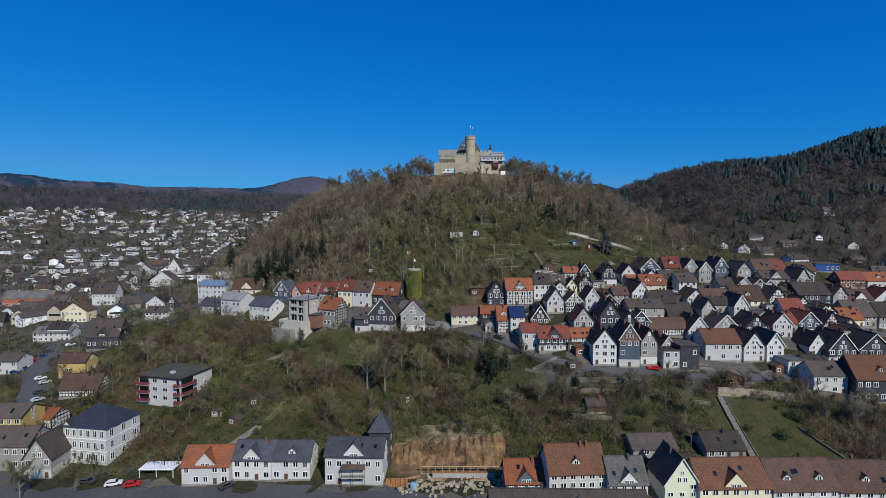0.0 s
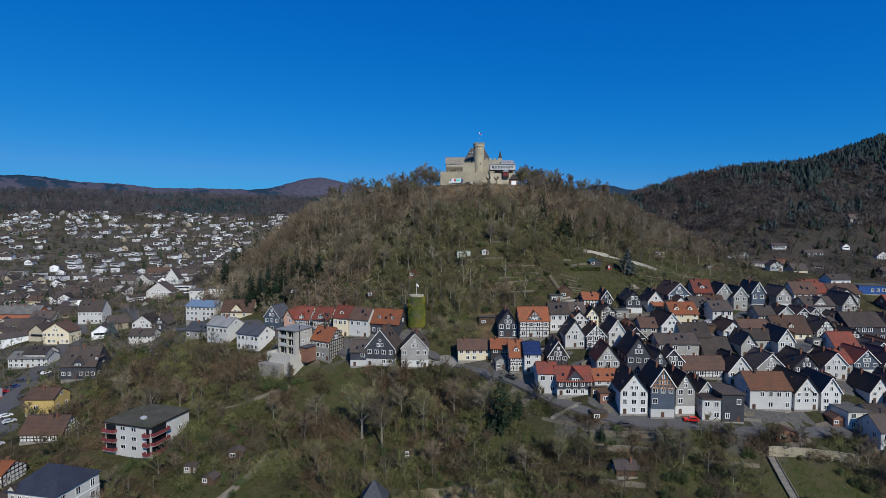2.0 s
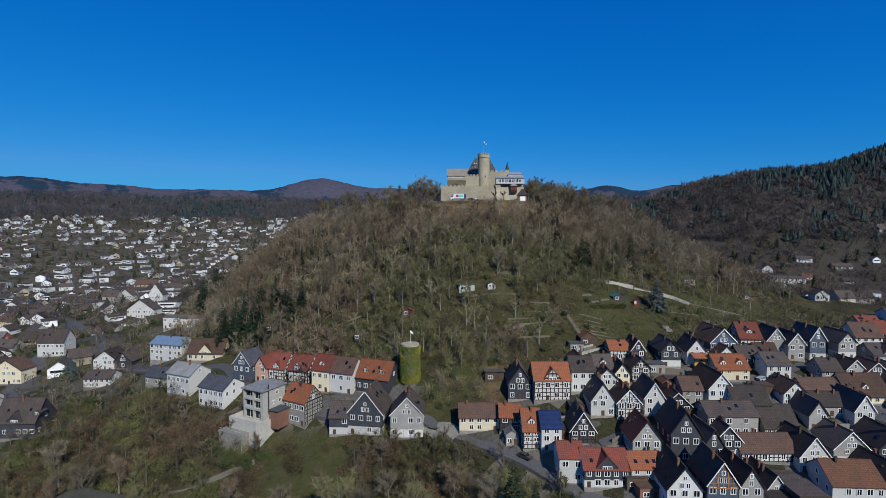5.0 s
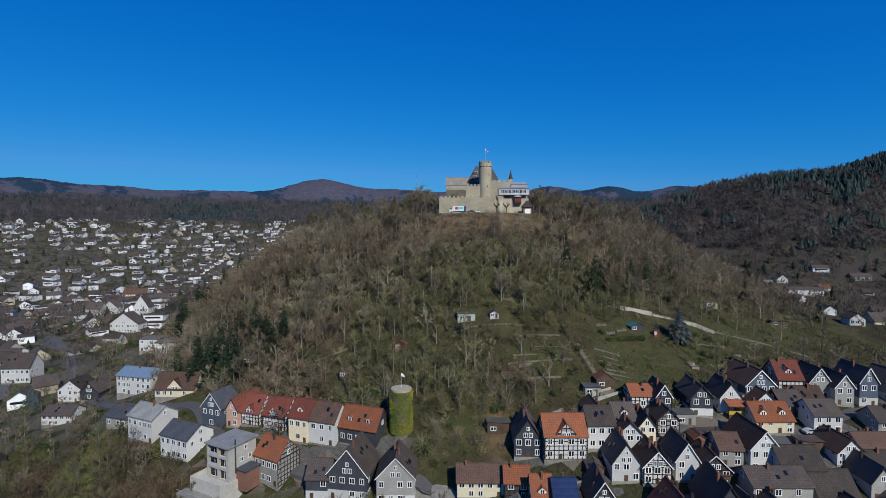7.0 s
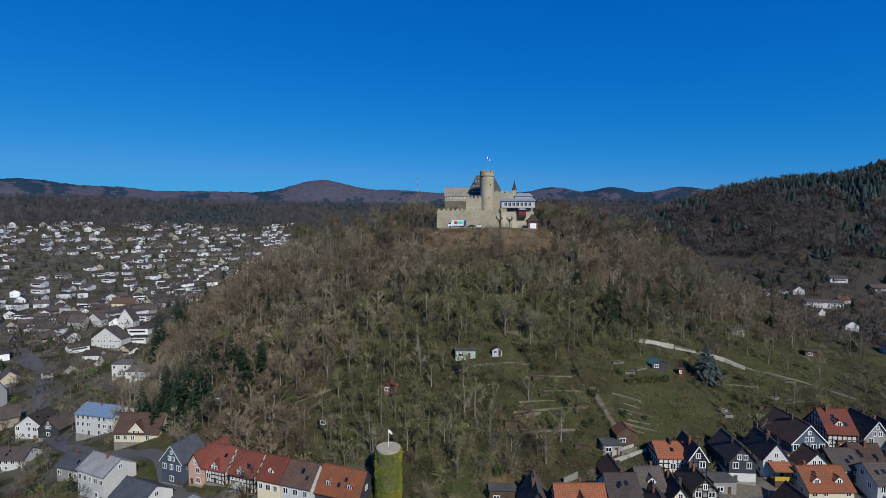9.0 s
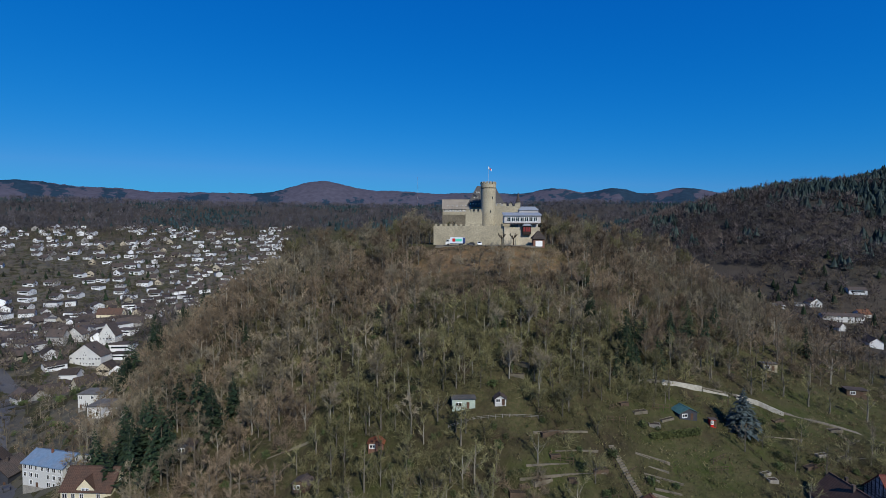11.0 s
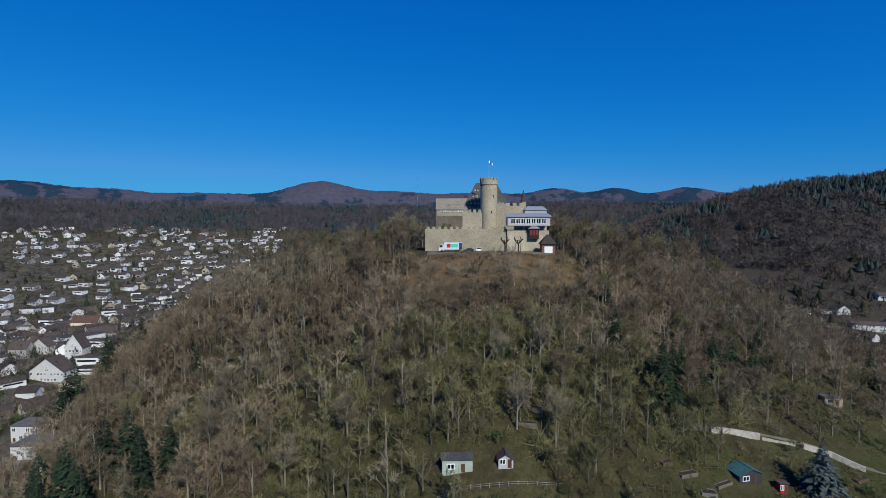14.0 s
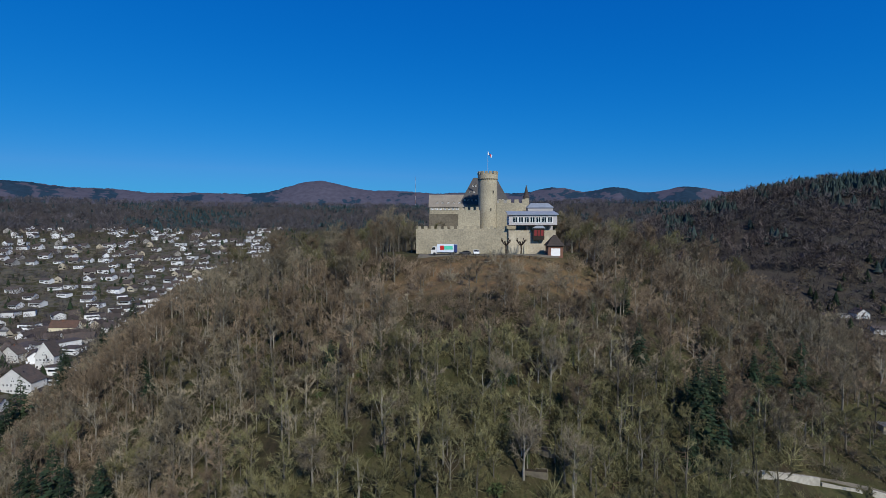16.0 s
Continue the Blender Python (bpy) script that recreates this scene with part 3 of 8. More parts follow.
def house(x, y, w, d, eave, ridge, axis, wall, roof, storeys, extras="", rz=0.0):
    """A house whose front, w wide, faces -y at (x, y). axis: the ridge runs along y (gable front), x (eaves front), or f, m: flat."""
    HOUSES.append((x, y + d / 2, max(w, d)))
    rz = rz or hr.uniform(-4, 4)
    s, c = math.sin(radians(rz)), math.cos(radians(rz))
    corners = [(x + a * c - b * s, y + a * s + b * c) for a in (-w / 2, w / 2) for b in (0, d)]
    zs = [gz(*q) for q in corners]
    z0 = gz(x, y)
    drop = max(1.5, z0 - min(zs) + 1.5)
    look_ = {"y": "gabled", "x": "", "f": "flat-roofed", "m": "modern flat-roofed"}[axis]
    words = [NAMES[wall], look_, "half-timbered" if "fach" in extras else "", "house with a", TILES[roof]]
    lab = " ".join(q for q in words if q) + (" and dormers" if "dormer" in extras else "")
    t = thing("house", pose(x, y, z0, 0, 0, rz), lab, "house", "houses of the hill town")
    wm, rm = WALL[wall], ROOF[roof]
    side = -1 if x > 8 else 1
    g = Geo()
    if axis == "y":
        gable_prism(g, w, d, -0.3, eave, ridge)
    elif axis == "x":
        g.prism([(0, 0, -0.3), (0, 0, eave), (0, d / 2, ridge), (0, d, eave), (0, d, -0.3)], (-w / 2, 0, 0), (w / 2, 0, 0))
    else:
        g.box(-w / 2, w / 2, 0, d, -0.3, eave)
    part("wall", g, wm, t)
    part("plinth", Geo().box(-w / 2 - 0.06, w / 2 + 0.06, -0.06, d + 0.06, -drop, 0.5), PLINTH, t, "grey stone plinth")
    r = Geo()
    if axis == "y":
        roof_slabs(r, w, d, eave, ridge)
        part("roof", r, rm, t)
    elif axis == "x":
        roof_slabs(r, d, w, eave, ridge)
        part("roof", r, rm, t, "", pose(-w / 2, d / 2, 0, 0, 0, -90))
    else:
        r.box(-w / 2 - 0.3, w / 2 + 0.3, -0.3, d + 0.3, eave, eave + 0.25)
        part("roof", r, rm, t)
        part("fascia", Geo().box(-w / 2 - 0.34, w / 2 + 0.34, -0.36, -0.304, eave - 0.05, eave + 0.4), rm, t)
    if wall in ("slate", "blue", "grey") and storeys > 1 and axis in "xy" and "fach" not in extras and hr.random() < 0.5:
        part("ground_floor", Geo().box(-w / 2 - 0.03, w / 2 + 0.03, -0.03, d + 0.03, 0.5, min(3.0, eave * 0.45)), WALL["white"], t, "white-rendered ground floor")
    if axis == "y":
        trim = Geo()
        for sx in (-1, 1):
            e0 = Vector((sx * (w / 2 + 0.45), -0.38, eave - (ridge - eave) / (w / 2) * 0.45 + 0.05))
            trim.beam(e0, Vector((0, -0.38, ridge + 0.05)), 0.24, (0, -0.05, 0))
        part("bargeboard", trim, FRAME if hr.random() < 0.45 else TIMBER, t, "board along the gable edge")
    if axis in "xy" and hr.random() < 0.55:
        for i in range(hr.choice((1, 2, 3))):
            u, v = hr.uniform(-0.36, 0.36), hr.uniform(0.3, 0.7)
            if axis == "x":
                yy = d / 2 * v
                ang = math.degrees(math.atan2(ridge - eave, d / 2))
                part("skylight", Geo().box(-0.4, 0.4, -0.55, 0.55, 0.2, 0.3), GLASS, t, "roof window", pose(u * w, yy, eave + (ridge - eave) * v, ang, 0, 0))
            else:
                ang = math.degrees(math.atan2(ridge - eave, w / 2))
                part("skylight", Geo().box(-0.55, 0.55, -0.4, 0.4, 0.2, 0.3), GLASS, t, "roof window", pose(side * w / 2 * (1 - v), d * (0.5 + u), eave + (ridge - eave) * v, 0, side * ang, 0))
    if "fach" in extras:
        f = Geo()
        if "fachside" not in extras:
            timber_front(f, w, 0.55, eave, ridge if axis == "y" else None)
            part("timber_frame", f, TIMBER, t, "dark timber frame")
        f = Geo()
        timber_front(f, d, 0.55, eave, ridge if axis == "x" else None)
        part("timber_frame", f, TIMBER, t, "dark timber frame", pose(side * w / 2, d / 2, 0, 0, 0, 90 * side))
    if "wood" in extras:
        f = Geo()
        for i in range(7):
            q = -w / 2 + 0.2 + (w - 0.4) * i / 6
            f.beam((q, -0.03, eave - 1.0), (q, -0.03, eave + (ridge - eave) * (1 - abs(q) / (w / 2)) - 0.1 + 0.01), 0.22, (0, -0.06, 0))
        for z in (eave - 1.0, eave + 0.2, eave + 1.6):
            half = w / 2 - 0.2 if z < eave else (w / 2) * (ridge - z) / (ridge - eave)
            f.beam((-half, -0.03, z), (half, -0.03, z), 0.22, (0, -0.08, 0))
        part("gable_boards", f, ORANGE_WOOD, t, "new orange wooden boards")
    # windows, storey by storey
    n = max(1, round((w - 0.6) / 2.5))
    floor_h = (eave - 0.3) / storeys
    door_at = hr.randrange(n)
    for k in range(storeys):
        for i in range(n):
            px = -w / 2 + w * (i + 0.5) / n
            if k == 0 and i == door_at and n > 1 and axis != "m":
                part("door", Geo().box(px - 0.5, px + 0.5, -0.05, 0.05, 0.05, 2.1), DOOR, t, "brown front door")
                continue
            if hr.random() < (0.25 if k == 0 else 0.1):
                continue
            hh = min(1.35, floor_h - 1.0)
            window(t, pose(px, -0.005, 0.3 + k * floor_h + floor_h * 0.32), (1.5 if axis == "m" else hr.choice((1.0, 1.2, 1.3))), 2.2 if axis == "m" else max(0.7, hh))
        nd = max(1, round((d - 1) / 3.2))
        for i in range(nd):
            if hr.random() < 0.5:
                window(t, pose(side * (w / 2 + 0.005), d * (i + 0.5) / nd, 0.3 + k * floor_h + floor_h * 0.32, 0, 0, 90 * side), 0.9, max(0.7, min(1.3, floor_h - 1.0)))
    if axis == "y" and ridge - eave > 2.2:
        k = 2 if w > 6.5 else 1
        for i in range(k):
            window(t, pose((i - (k - 1) / 2) * 1.5, -0.005, eave + 0.35), 0.8, 1.1)
        if ridge - eave > 4.2:
            window(t, pose(0, -0.005, eave + 2.3), 0.6, 0.8)
    if axis == "x" and ridge - eave > 2.5:
        window(t, pose(side * (w / 2 + 0.005), d / 2, eave + 0.4, 0, 0, 90 * side), 0.9, 1.1)
    if axis == "x" and "gable" in extras:
        gw = min(0.45 * w, 5.5)
        b = dormer(t, 0, -0.06, eave - 0.4, gw, 1.0, min(gw * 0.55, ridge - eave + 0.3), d / 2, wm, rm)
        if "fach" in extras:
            f = Geo()
            timber_front(f, gw, eave - 0.4, eave + 0.6, eave + 0.6 + min(gw * 0.55, ridge - eave + 0.3), -0.02)
            part("timber_frame", f, TIMBER, b, "dark timber frame")
    for key in ("dormer1", "dormer2"):
        if key in extras and axis == "x":
            k = int(key[-1])
            rise = (ridge - eave) / (d / 2)
            for i in range(k):
                yy = d * 0.14
                dormer(t, w * ((i + 0.5) / k - 0.5) + (0.22 * w if "gable" in extras else 0), yy, eave + rise * yy - 0.2, 2.0, 1.1, 0.8, d * 0.36, wm, rm)
    if axis in "xy":
        for i in range(1 if hr.random() < 0.7 else 2):
            a = hr.uniform(0.2, 0.8)
            off = hr.choice((-0.7, 0.6))
            cx, cy = ((off, d * a) if axis == "y" else (w * (a - 0.5), d / 2 + off))
            c_ = Geo().box(cx - 0.28, cx + 0.28, cy - 0.28, cy + 0.28, ridge - 1.2, ridge + 0.95).box(cx - 0.34, cx + 0.34, cy - 0.34, cy + 0.34, ridge + 0.95, ridge + 1.08)
            part("chimney", c_, BRICK if hr.random() < 0.6 else ROOF["dark"], t, "brick chimney")
    return t


house(9.8, 205.2, 12.3, 8, 4.7, 7.7, "x", "cream", "brown", 2)
house(19.2, 203.1, 6.5, 8, 5.1, 7.8, "x", "slate", "orange", 2, "fach")
house(24.8, 196.7, 5.2, 8, 6.0, 11.0, "x", "white", "orange", 3, "fach dormer1")
house(30.2, 195.3, 5.8, 8, 7.1, 10.5, "x", "white", "solar", 3)
house(23.5, 213.6, 7.7, 10, 5.8, 11.3, "y", "slate", "dark", 2)
house(33.6, 211.6, 11.8, 9, 7.1, 11.6, "x", "white", "orange", 2, "fach gable")
house(43.9, 213.7, 7.5, 9, 7.2, 11.0, "x", "white", "dark", 2)
house(52.3, 218.6, 6.4, 9, 3.8, 7.5, "x", "white", "dark", 1, "fach dormer1")
house(57.1, 215.3, 4.7, 8, 4.8, 7.9, "y", "cream", "dark", 2)
house(47.5, 204.1, 7.3, 11, 5.3, 10.5, "y", "white", "dark", 2)
house(55.0, 202.8, 7.0, 10, 5.0, 8.9, "y", "white", "brown", 2, "fach")
house(62.9, 203.6, 5.9, 10, 5.8, 10.2, "y", "white", "dark", 2)
house(39.4, 195.8, 7.1, 10, 4.3, 9.6, "y", "slate", "dark", 2, "fach")
house(55.0, 188.9, 7.8, 9, 6.2, 11.4, "y", "grey", "red", 2)
house(42.3, 182.6, 11.9, 10, 5.3, 8.8, "x", "slate", "red", 2, "gable")
house(33.6, 185.2, 6.5, 9, 7.3, 9.9, "x", "white", "red", 2)
house(53.0, 182.6, 8.8, 9, 4.3, 6.8, "x", "white", "orange", 2)
house(58.2, 173.4, 8.3, 12, 7.9, 13.3, "y", "white", "dark", 3)
house(65.0, 187.7, 7.9, 12, 8.6, 14.6, "y", "slate", "dark", 2)
house(71.7, 186.1, 6.3, 10, 6.3, 11.0, "y", "slate", "dark", 2)
house(66.5, 171.9, 7.1, 11, 10.5, 15.8, "y", "blue", "brown", 3, "wood")
house(74.0, 173.2, 6.0, 11, 8.6, 13.2, "y", "grey", "dark", 3)
house(82.6, 177.1, 6.0, 10, 3.8, 8.0, "y", "grey", "dark", 2)
house(81.4, 171.5, 5.8, 6, 6.8, 7.2, "f", "white", "dark", 2)
house(87.7, 171.2, 6.8, 8, 9.0, 9.4, "f", "slate", "dark", 2)
house(103.0, 177.2, 12.8, 11, 6.9, 11.0, "x", "white", "rust", 2)
house(114.9, 178.0, 7.8, 13, 6.3, 11.2, "y", "white", "dark", 3)
house(122.7, 178.0, 6.0, 12, 6.7, 11.2, "y", "white", "dark", 3)
house(88.3, 189.0, 15.5, 9, 3.2, 6.6, "x", "white", "brown", 1, "fach")
house(99.2, 187.2, 8.3, 11, 4.7, 9.8, "y", "white", "dark", 2)
house(112.2, 191.4, 9.7, 11, 3.9, 8.6, "y", "grey", "dark", 2)
house(124.2, 191.2, 9.0, 11, 4.7, 9.5, "y", "slate", "dark", 2)
house(134.8, 191.8, 7.6, 11, 5.6, 9.7, "y", "white", "brown", 2)
house(84.6, 206.8, 7.7, 13, 6.9, 11.4, "y", "white", "brown", 2)
house(96.1, 220.8, 11.2, 9, 4.2, 8.2, "x", "cream", "orange", 2, "dormer2")
house(99.9, 234.2, 9.6, 13, 5.9, 10.7, "y", "blue", "brown", 2)
house(87.3, 228.1, 6.5, 10, 5.3, 9.5, "y", "white", "dark", 2)
house(77.3, 225.7, 6.6, 11, 5.9, 9.6, "y", "slate", "dark", 2)
house(65.6, 224.7, 4.5, 9, 6.3, 9.7, "y", "blue", "dark", 2, "fach")
house(60.3, 226.8, 7.4, 8, 4.6, 7.0, "x", "white", "orange", 1, "fach")
house(113.5, 240.4, 7.8, 10, 5.1, 10.2, "x", "white", "red", 1, "fach dormer1")
house(121.9, 238.9, 6.6, 10, 5.6, 10.0, "y", "grey", "dark", 2)
house(127.3, 235.8, 5.8, 10, 6.2, 10.0, "y", "grey", "dark", 2)
house(135.1, 236.1, 5.8, 11, 8.2, 12.6, "y", "blue", "dark", 2)
house(148.5, 239.6, 6.6, 11, 6.7, 10.5, "y", "grey", "dark", 2)
house(168.1, 253.5, 10.9, 9, 5.5, 10.5, "x", "white", "brown", 2)
house(187.0, 269.0, 7.0, 8, 3.2, 7.6, "x", "grey", "red", 1)
house(201.5, 271.9, 15.2, 9, 2.7, 7.1, "x", "grey", "brown", 1)
house(111.9, 221.8, 8.3, 9, 6.0, 9.3, "x", "white", "dark", 2)
house(163.6, 238.3, 13.0, 9, 4.9, 8.2, "x", "grey", "dark", 1, "gable")
house(182.8, 246.3, 6.8, 11, 6.0, 11.0, "y", "grey", "dark", 2)
house(121.0, 213.0, 12.7, 9, 3.5, 6.8, "x", "white", "brown", 1, "fach")
house(134.7, 213.0, 13.8, 10, 3.0, 8.8, "x", "cream", "brown", 1, "dormer1")
house(147.7, 213.6, 8.1, 10, 4.3, 9.1, "y", "white", "dark", 2, "fach")
house(124.8, 202.5, 5.9, 11, 6.1, 10.6, "y", "white", "dark", 2)
house(110.4, 201.4, 5.4, 10, 5.0, 9.0, "y", "grey", "dark", 2)
house(82.6, 196.5, 14.5, 9, 6.5, 9.3, "x", "concrete", "dark", 2)
house(97.9, 198.6, 10.2, 9, 2.6, 7.7, "x", "grey", "dark", 1)
house(149.0, 204.6, 9.0, 10, 3.5, 8.3, "x", "white", "red", 1)
house(-51.6, 215.6, 9.4, 8.5, 8.3, 12.8, "x", "grey", "orange", 2, "fachside", rz=-27)
house(-35.0, 209.8, 6.5, 9, 6.1, 9.7, "x", "slate", "dark", 2)
house(-26.5, 208.9, 11.2, 12, 7.6, 14.4, "y", "slate", "dark", 2, rz=-8)
house(-12.9, 206.4, 10.2, 11, 7.8, 13.2, "y", "grey", "dark", 2)
house(-80.8, 241.9, 8.2, 9, 7.3, 12.1, "y", "blue", "slate", 2, rz=-18)
house(-72.6, 239.8, 4.8, 12, 6.2, 9.8, "y", "pink", "red", 2, rz=-18)
house(-66.0, 238.6, 7.1, 9, 4.8, 9.7, "x", "white", "red", 1, "fach gable", rz=-18)
house(-56.3, 234.2, 8.6, 9, 5.3, 9.9, "x", "white", "red", 1, "fach gable", rz=-18)
house(-46.2, 228.0, 7.0, 9, 8.2, 12.6, "x", "cream", "red", 2, "dormer1", rz=-18)
house(-38.1, 225.8, 9.0, 9, 7.7, 12.0, "x", "white", "brown", 2, rz=-17)
house(-26.7, 223.8, 12.6, 9, 5.7, 10.8, "x", "slate", "orange", 1, "dormer2", rz=-18)
house(-87.2, 230.2, 12.3, 10, 7.4, 10.6, "x", "white", "slate", 2, rz=-22)
house(-106.6, 243.0, 12.5, 10, 8.6, 11.8, "x", "white", "pale", 2, rz=-22)
house(-134.0, 280.5, 17.6, 10, 8.2, 10.8, "x", "white", "bluemetal", 3, rz=-12)
house(-171.7, 350.3, 11.1, 9, 7.0, 7.4, "f", "white", "grey", 2)
house(-143.4, 321.9, 13.5, 9, 5.4, 5.8, "f", "white", "grey", 1)
house(-107.6, 265.8, 15.7, 9, 3.8, 9.1, "x", "cream", "brown", 1, "gable")
house(-179.0, 301.8, 12.7, 10, 6.0, 10.7, "y", "white", "dark", 2)
house(-165.9, 296.5, 9.0, 10, 4.3, 8.6, "y", "slate", "dark", 1)
house(-162.4, 273.6, 11.9, 9, 4.5, 7.3, "x", "white", "dark", 2)
house(-282.2, 488.0, 25.3, 12, 8.0, 17.1, "y", "white", "dark", 2)
house(-286.2, 517.5, 13.1, 10, 10.2, 20.1, "y", "white", "dark", 2)
house(-229.6, 327.7, 14.7, 10, 8.7, 15.3, "x", "white", "dark", 2)
house(-166.2, 235.6, 15.3, 11, 6.7, 14.3, "x", "slate", "dark", 1, "gable dormer2")
house(-224.7, 294.6, 15.5, 9, 7.7, 12.6, "y", "cream", "brown", 2)
house(-209.7, 262.7, 10.9, 9, 6.5, 9.5, "x", "white", "dark", 1)
house(-359.6, 475.6, 15.8, 9, 6.8, 10.8, "x", "slate", "dark", 1)
house(-334.8, 522.0, 15.1, 8, 8.6, 13.9, "x", "grey", "dark", 1)
house(-325.2, 531.2, 14.1, 8, 7.0, 12.8, "y", "white", "dark", 2)
house(-377.1, 643.6, 27.4, 9, 9.3, 15.3, "x", "cream", "brown", 1)
house(-364.7, 440.8, 13.6, 9, 7.2, 10.3, "x", "cream", "brown", 1)
house(-282.2, 351.8, 15.9, 9, 4.5, 8.8, "x", "grey", "dark", 1)
house(-608.5, 692.5, 23.7, 9, 7.8, 8.2, "f", "white", "grey", 1)
house(-458.9, 670.9, 31.1, 8, 6.8, 7.2, "f", "white", "grey", 1)
house(-360.7, 523.2, 23.3, 8, 5.2, 8.1, "x", "grey", "dark", 1)
house(-122.6, 254.7, 12.0, 8, 4.4, 7.6, "x", "grey", "slate", 1, rz=-16)
house(-66.0, 132.3, 13.0, 9, 5.6, 9.5, "x", "white", "orange", 2, "gable")
house(-53.7, 133.8, 11.0, 9, 6.2, 9.8, "x", "white", "slate", 2, "gable")
house(-42.7, 133.7, 10.8, 9, 6.0, 9.6, "x", "white", "slate", 2, "dormer1")
house(-24.6, 131.3, 16.0, 10, 8.3, 11.5, "x", "white", "slate", 2, "gable")
house(22.0, 125.7, 10.6, 9, 3.1, 7.4, "x", "blue", "orange", 2, "gable")
house(34.8, 122.9, 14.9, 10, 7.0, 12.5, "x", "white", "rust", 3, "dormer1")
house(47.4, 121.2, 9.8, 9, 5.0, 9.9, "x", "white", "grey", 2, "gable")
house(60.6, 136.2, 12.9, 9, 2.5, 5.0, "x", "grey", "dark", 1)
house(59.9, 119.2, 8.6, 10, 6.2, 12.6, "y", "green", "dark", 3)
house(72.9, 118.3, 18.0, 10, 5.8, 10.9, "x", "cream", "rust", 2, "gable")
house(90.5, 118.3, 16.6, 10, 5.3, 10.9, "x", "white", "brown", 2, "dormer2")
house(106.2, 118.2, 14.3, 10, 5.0, 10.5, "x", "white", "brown", 2, "dormer1")
house(80.4, 135.5, 11.2, 9, 2.9, 6.2, "x", "grey", "dark", 1)
house(131.4, 162.9, 11.5, 9, 6.8, 10.4, "x", "white", "dark", 2)
house(146.1, 159.3, 17.6, 11, 8.2, 14.6, "x", "slate", "rust", 2, "dormer1")
house(-159.4, 206.7, 10.9, 9, 6.4, 9.4, "x", "yellow", "brown", 1)
house(-141.1, 185.7, 14.6, 9, 3.3, 8.1, "x", "white", "brown", 1, "fach")
house(-136.4, 162.0, 8.0, 8, 4.5, 6.7, "x", "white", "orange", 1, "fach")
house(-141.6, 153.5, 12.3, 10, 9.2, 12.0, "x", "yellow", "dark", 3)
house(-128.8, 139.5, 14.9, 10, 7.6, 11.4, "x", "grey", "dark", 2)
house(-115.6, 135.9, 7.4, 10, 6.3, 11.8, "y", "grey", "dark", 2)
house(-212.1, 261.5, 19.0, 9, 4.9, 7.5, "x", "white", "grey", 2)
house(-197.6, 218.2, 9.0, 9, 6.2, 8.9, "x", "white", "dark", 2)
house(-315.7, 367.4, 36.4, 10, 8.6, 13.6, "x", "rust", "grey", 1)
house(49.2, 153.5, 5.8, 5, 2.6, 4.0, "x", "wood", "dark", 1)
house(330.4, 574.0, 10.0, 9, 4.5, 8.2, "y", "white", "dark", 1)
house(317.5, 576.0, 8.0, 6, 2.8, 3.2, "f", "white", "grey", 1)
house(480.6, 570.4, 12.5, 9, 4.5, 9.0, "y", "white", "dark", 2)
house(502.3, 635.4, 14.3, 8, 5.7, 11.5, "x", "white", "dark", 1)
house(194.7, 314.8, 7.0, 6, 3.9, 6.3, "y", "white", "dark", 1)
house(406.9, 572.1, 20.0, 8, 4.0, 7.0, "x", "slate", "dark", 1)
house(334.0, 547.0, 30.0, 9, 5.6, 7.6, "x", "white", "dark", 2, rz=-14)
house(359.5, 556.0, 10.0, 8, 3.6, 7.0, "x", "white", "rust", 1)
house(373.7, 505.7, 21.0, 8, 5.4, 10.3, "x", "grey", "dark", 1)
house(166.4, 217.1, 14.7, 11, 6.6, 11.3, "x", "slate", "dark", 2)
house(188.0, 229.4, 7.2, 10, 5.6, 9.9, "y", "grey", "brown", 2)
house(201.5, 233.5, 11.7, 10, 4.9, 9.2, "x", "white", "brown", 1, "gable")
house(218.0, 238.0, 11.7, 10, 6.1, 11.7, "y", "white", "red", 2)
house(178.6, 205.9, 12.5, 11, 4.9, 10.8, "x", "grey", "dark", 2)
house(196.2, 211.4, 11.1, 10, 6.2, 11.7, "x", "grey", "dark", 2)
house(147.8, 194.9, 8.9, 10, 4.6, 9.0, "y", "blue", "red", 2)
house(156.4, 194.5, 7.1, 10, 4.6, 9.9, "y", "white", "dark", 2, "fach")
house(173.1, 204.0, 9.5, 9, 3.4, 7.6, "x", "cream", "orange", 1)
house(140.1, 195.0, 6.2, 9, 4.1, 7.9, "x", "grey", "red", 1)
house(147.7, 178.1, 10.4, 12, 5.3, 11.6, "y", "slate", "dark", 2)
house(158.9, 177.1, 11.0, 12, 6.7, 12.2, "y", "slate", "dark", 2)
house(141.3, 181.8, 6.4, 10, 4.3, 9.0, "y", "white", "dark", 2)
house(126.2, 171.4, 6.8, 8, 5.7, 6.1, "f", "white", "grey", 2)
house(133.2, 171.3, 6.4, 8, 4.7, 6.9, "x", "white", "dark", 1)
house(220.0, 278.0, 13.6, 9, 4.9, 5.3, "f", "bluebox", "grey", 1)
house(219.9, 260.5, 12.7, 9, 4.6, 8.7, "x", "brownwall", "red", 2)
house(236.5, 262.6, 13.8, 9, 4.6, 8.8, "x", "white", "orange", 1, "dormer1")
house(192.5, 260.1, 12.1, 9, 4.6, 9.1, "y", "grey", "dark", 2)
house(496.0, 536.1, 14.0, 9, 6.0, 11.0, "y", "white", "dark", 2)
house(461.2, 539.4, 16.0, 9, 5.0, 8.5, "x", "slate", "dark", 1)
house(210.5, 286.8, 10.7, 8, 4.0, 6.4, "x", "white", "dark", 1)
house(188.9, 277.4, 9.7, 8, 3.2, 6.2, "x", "grey", "red", 1)
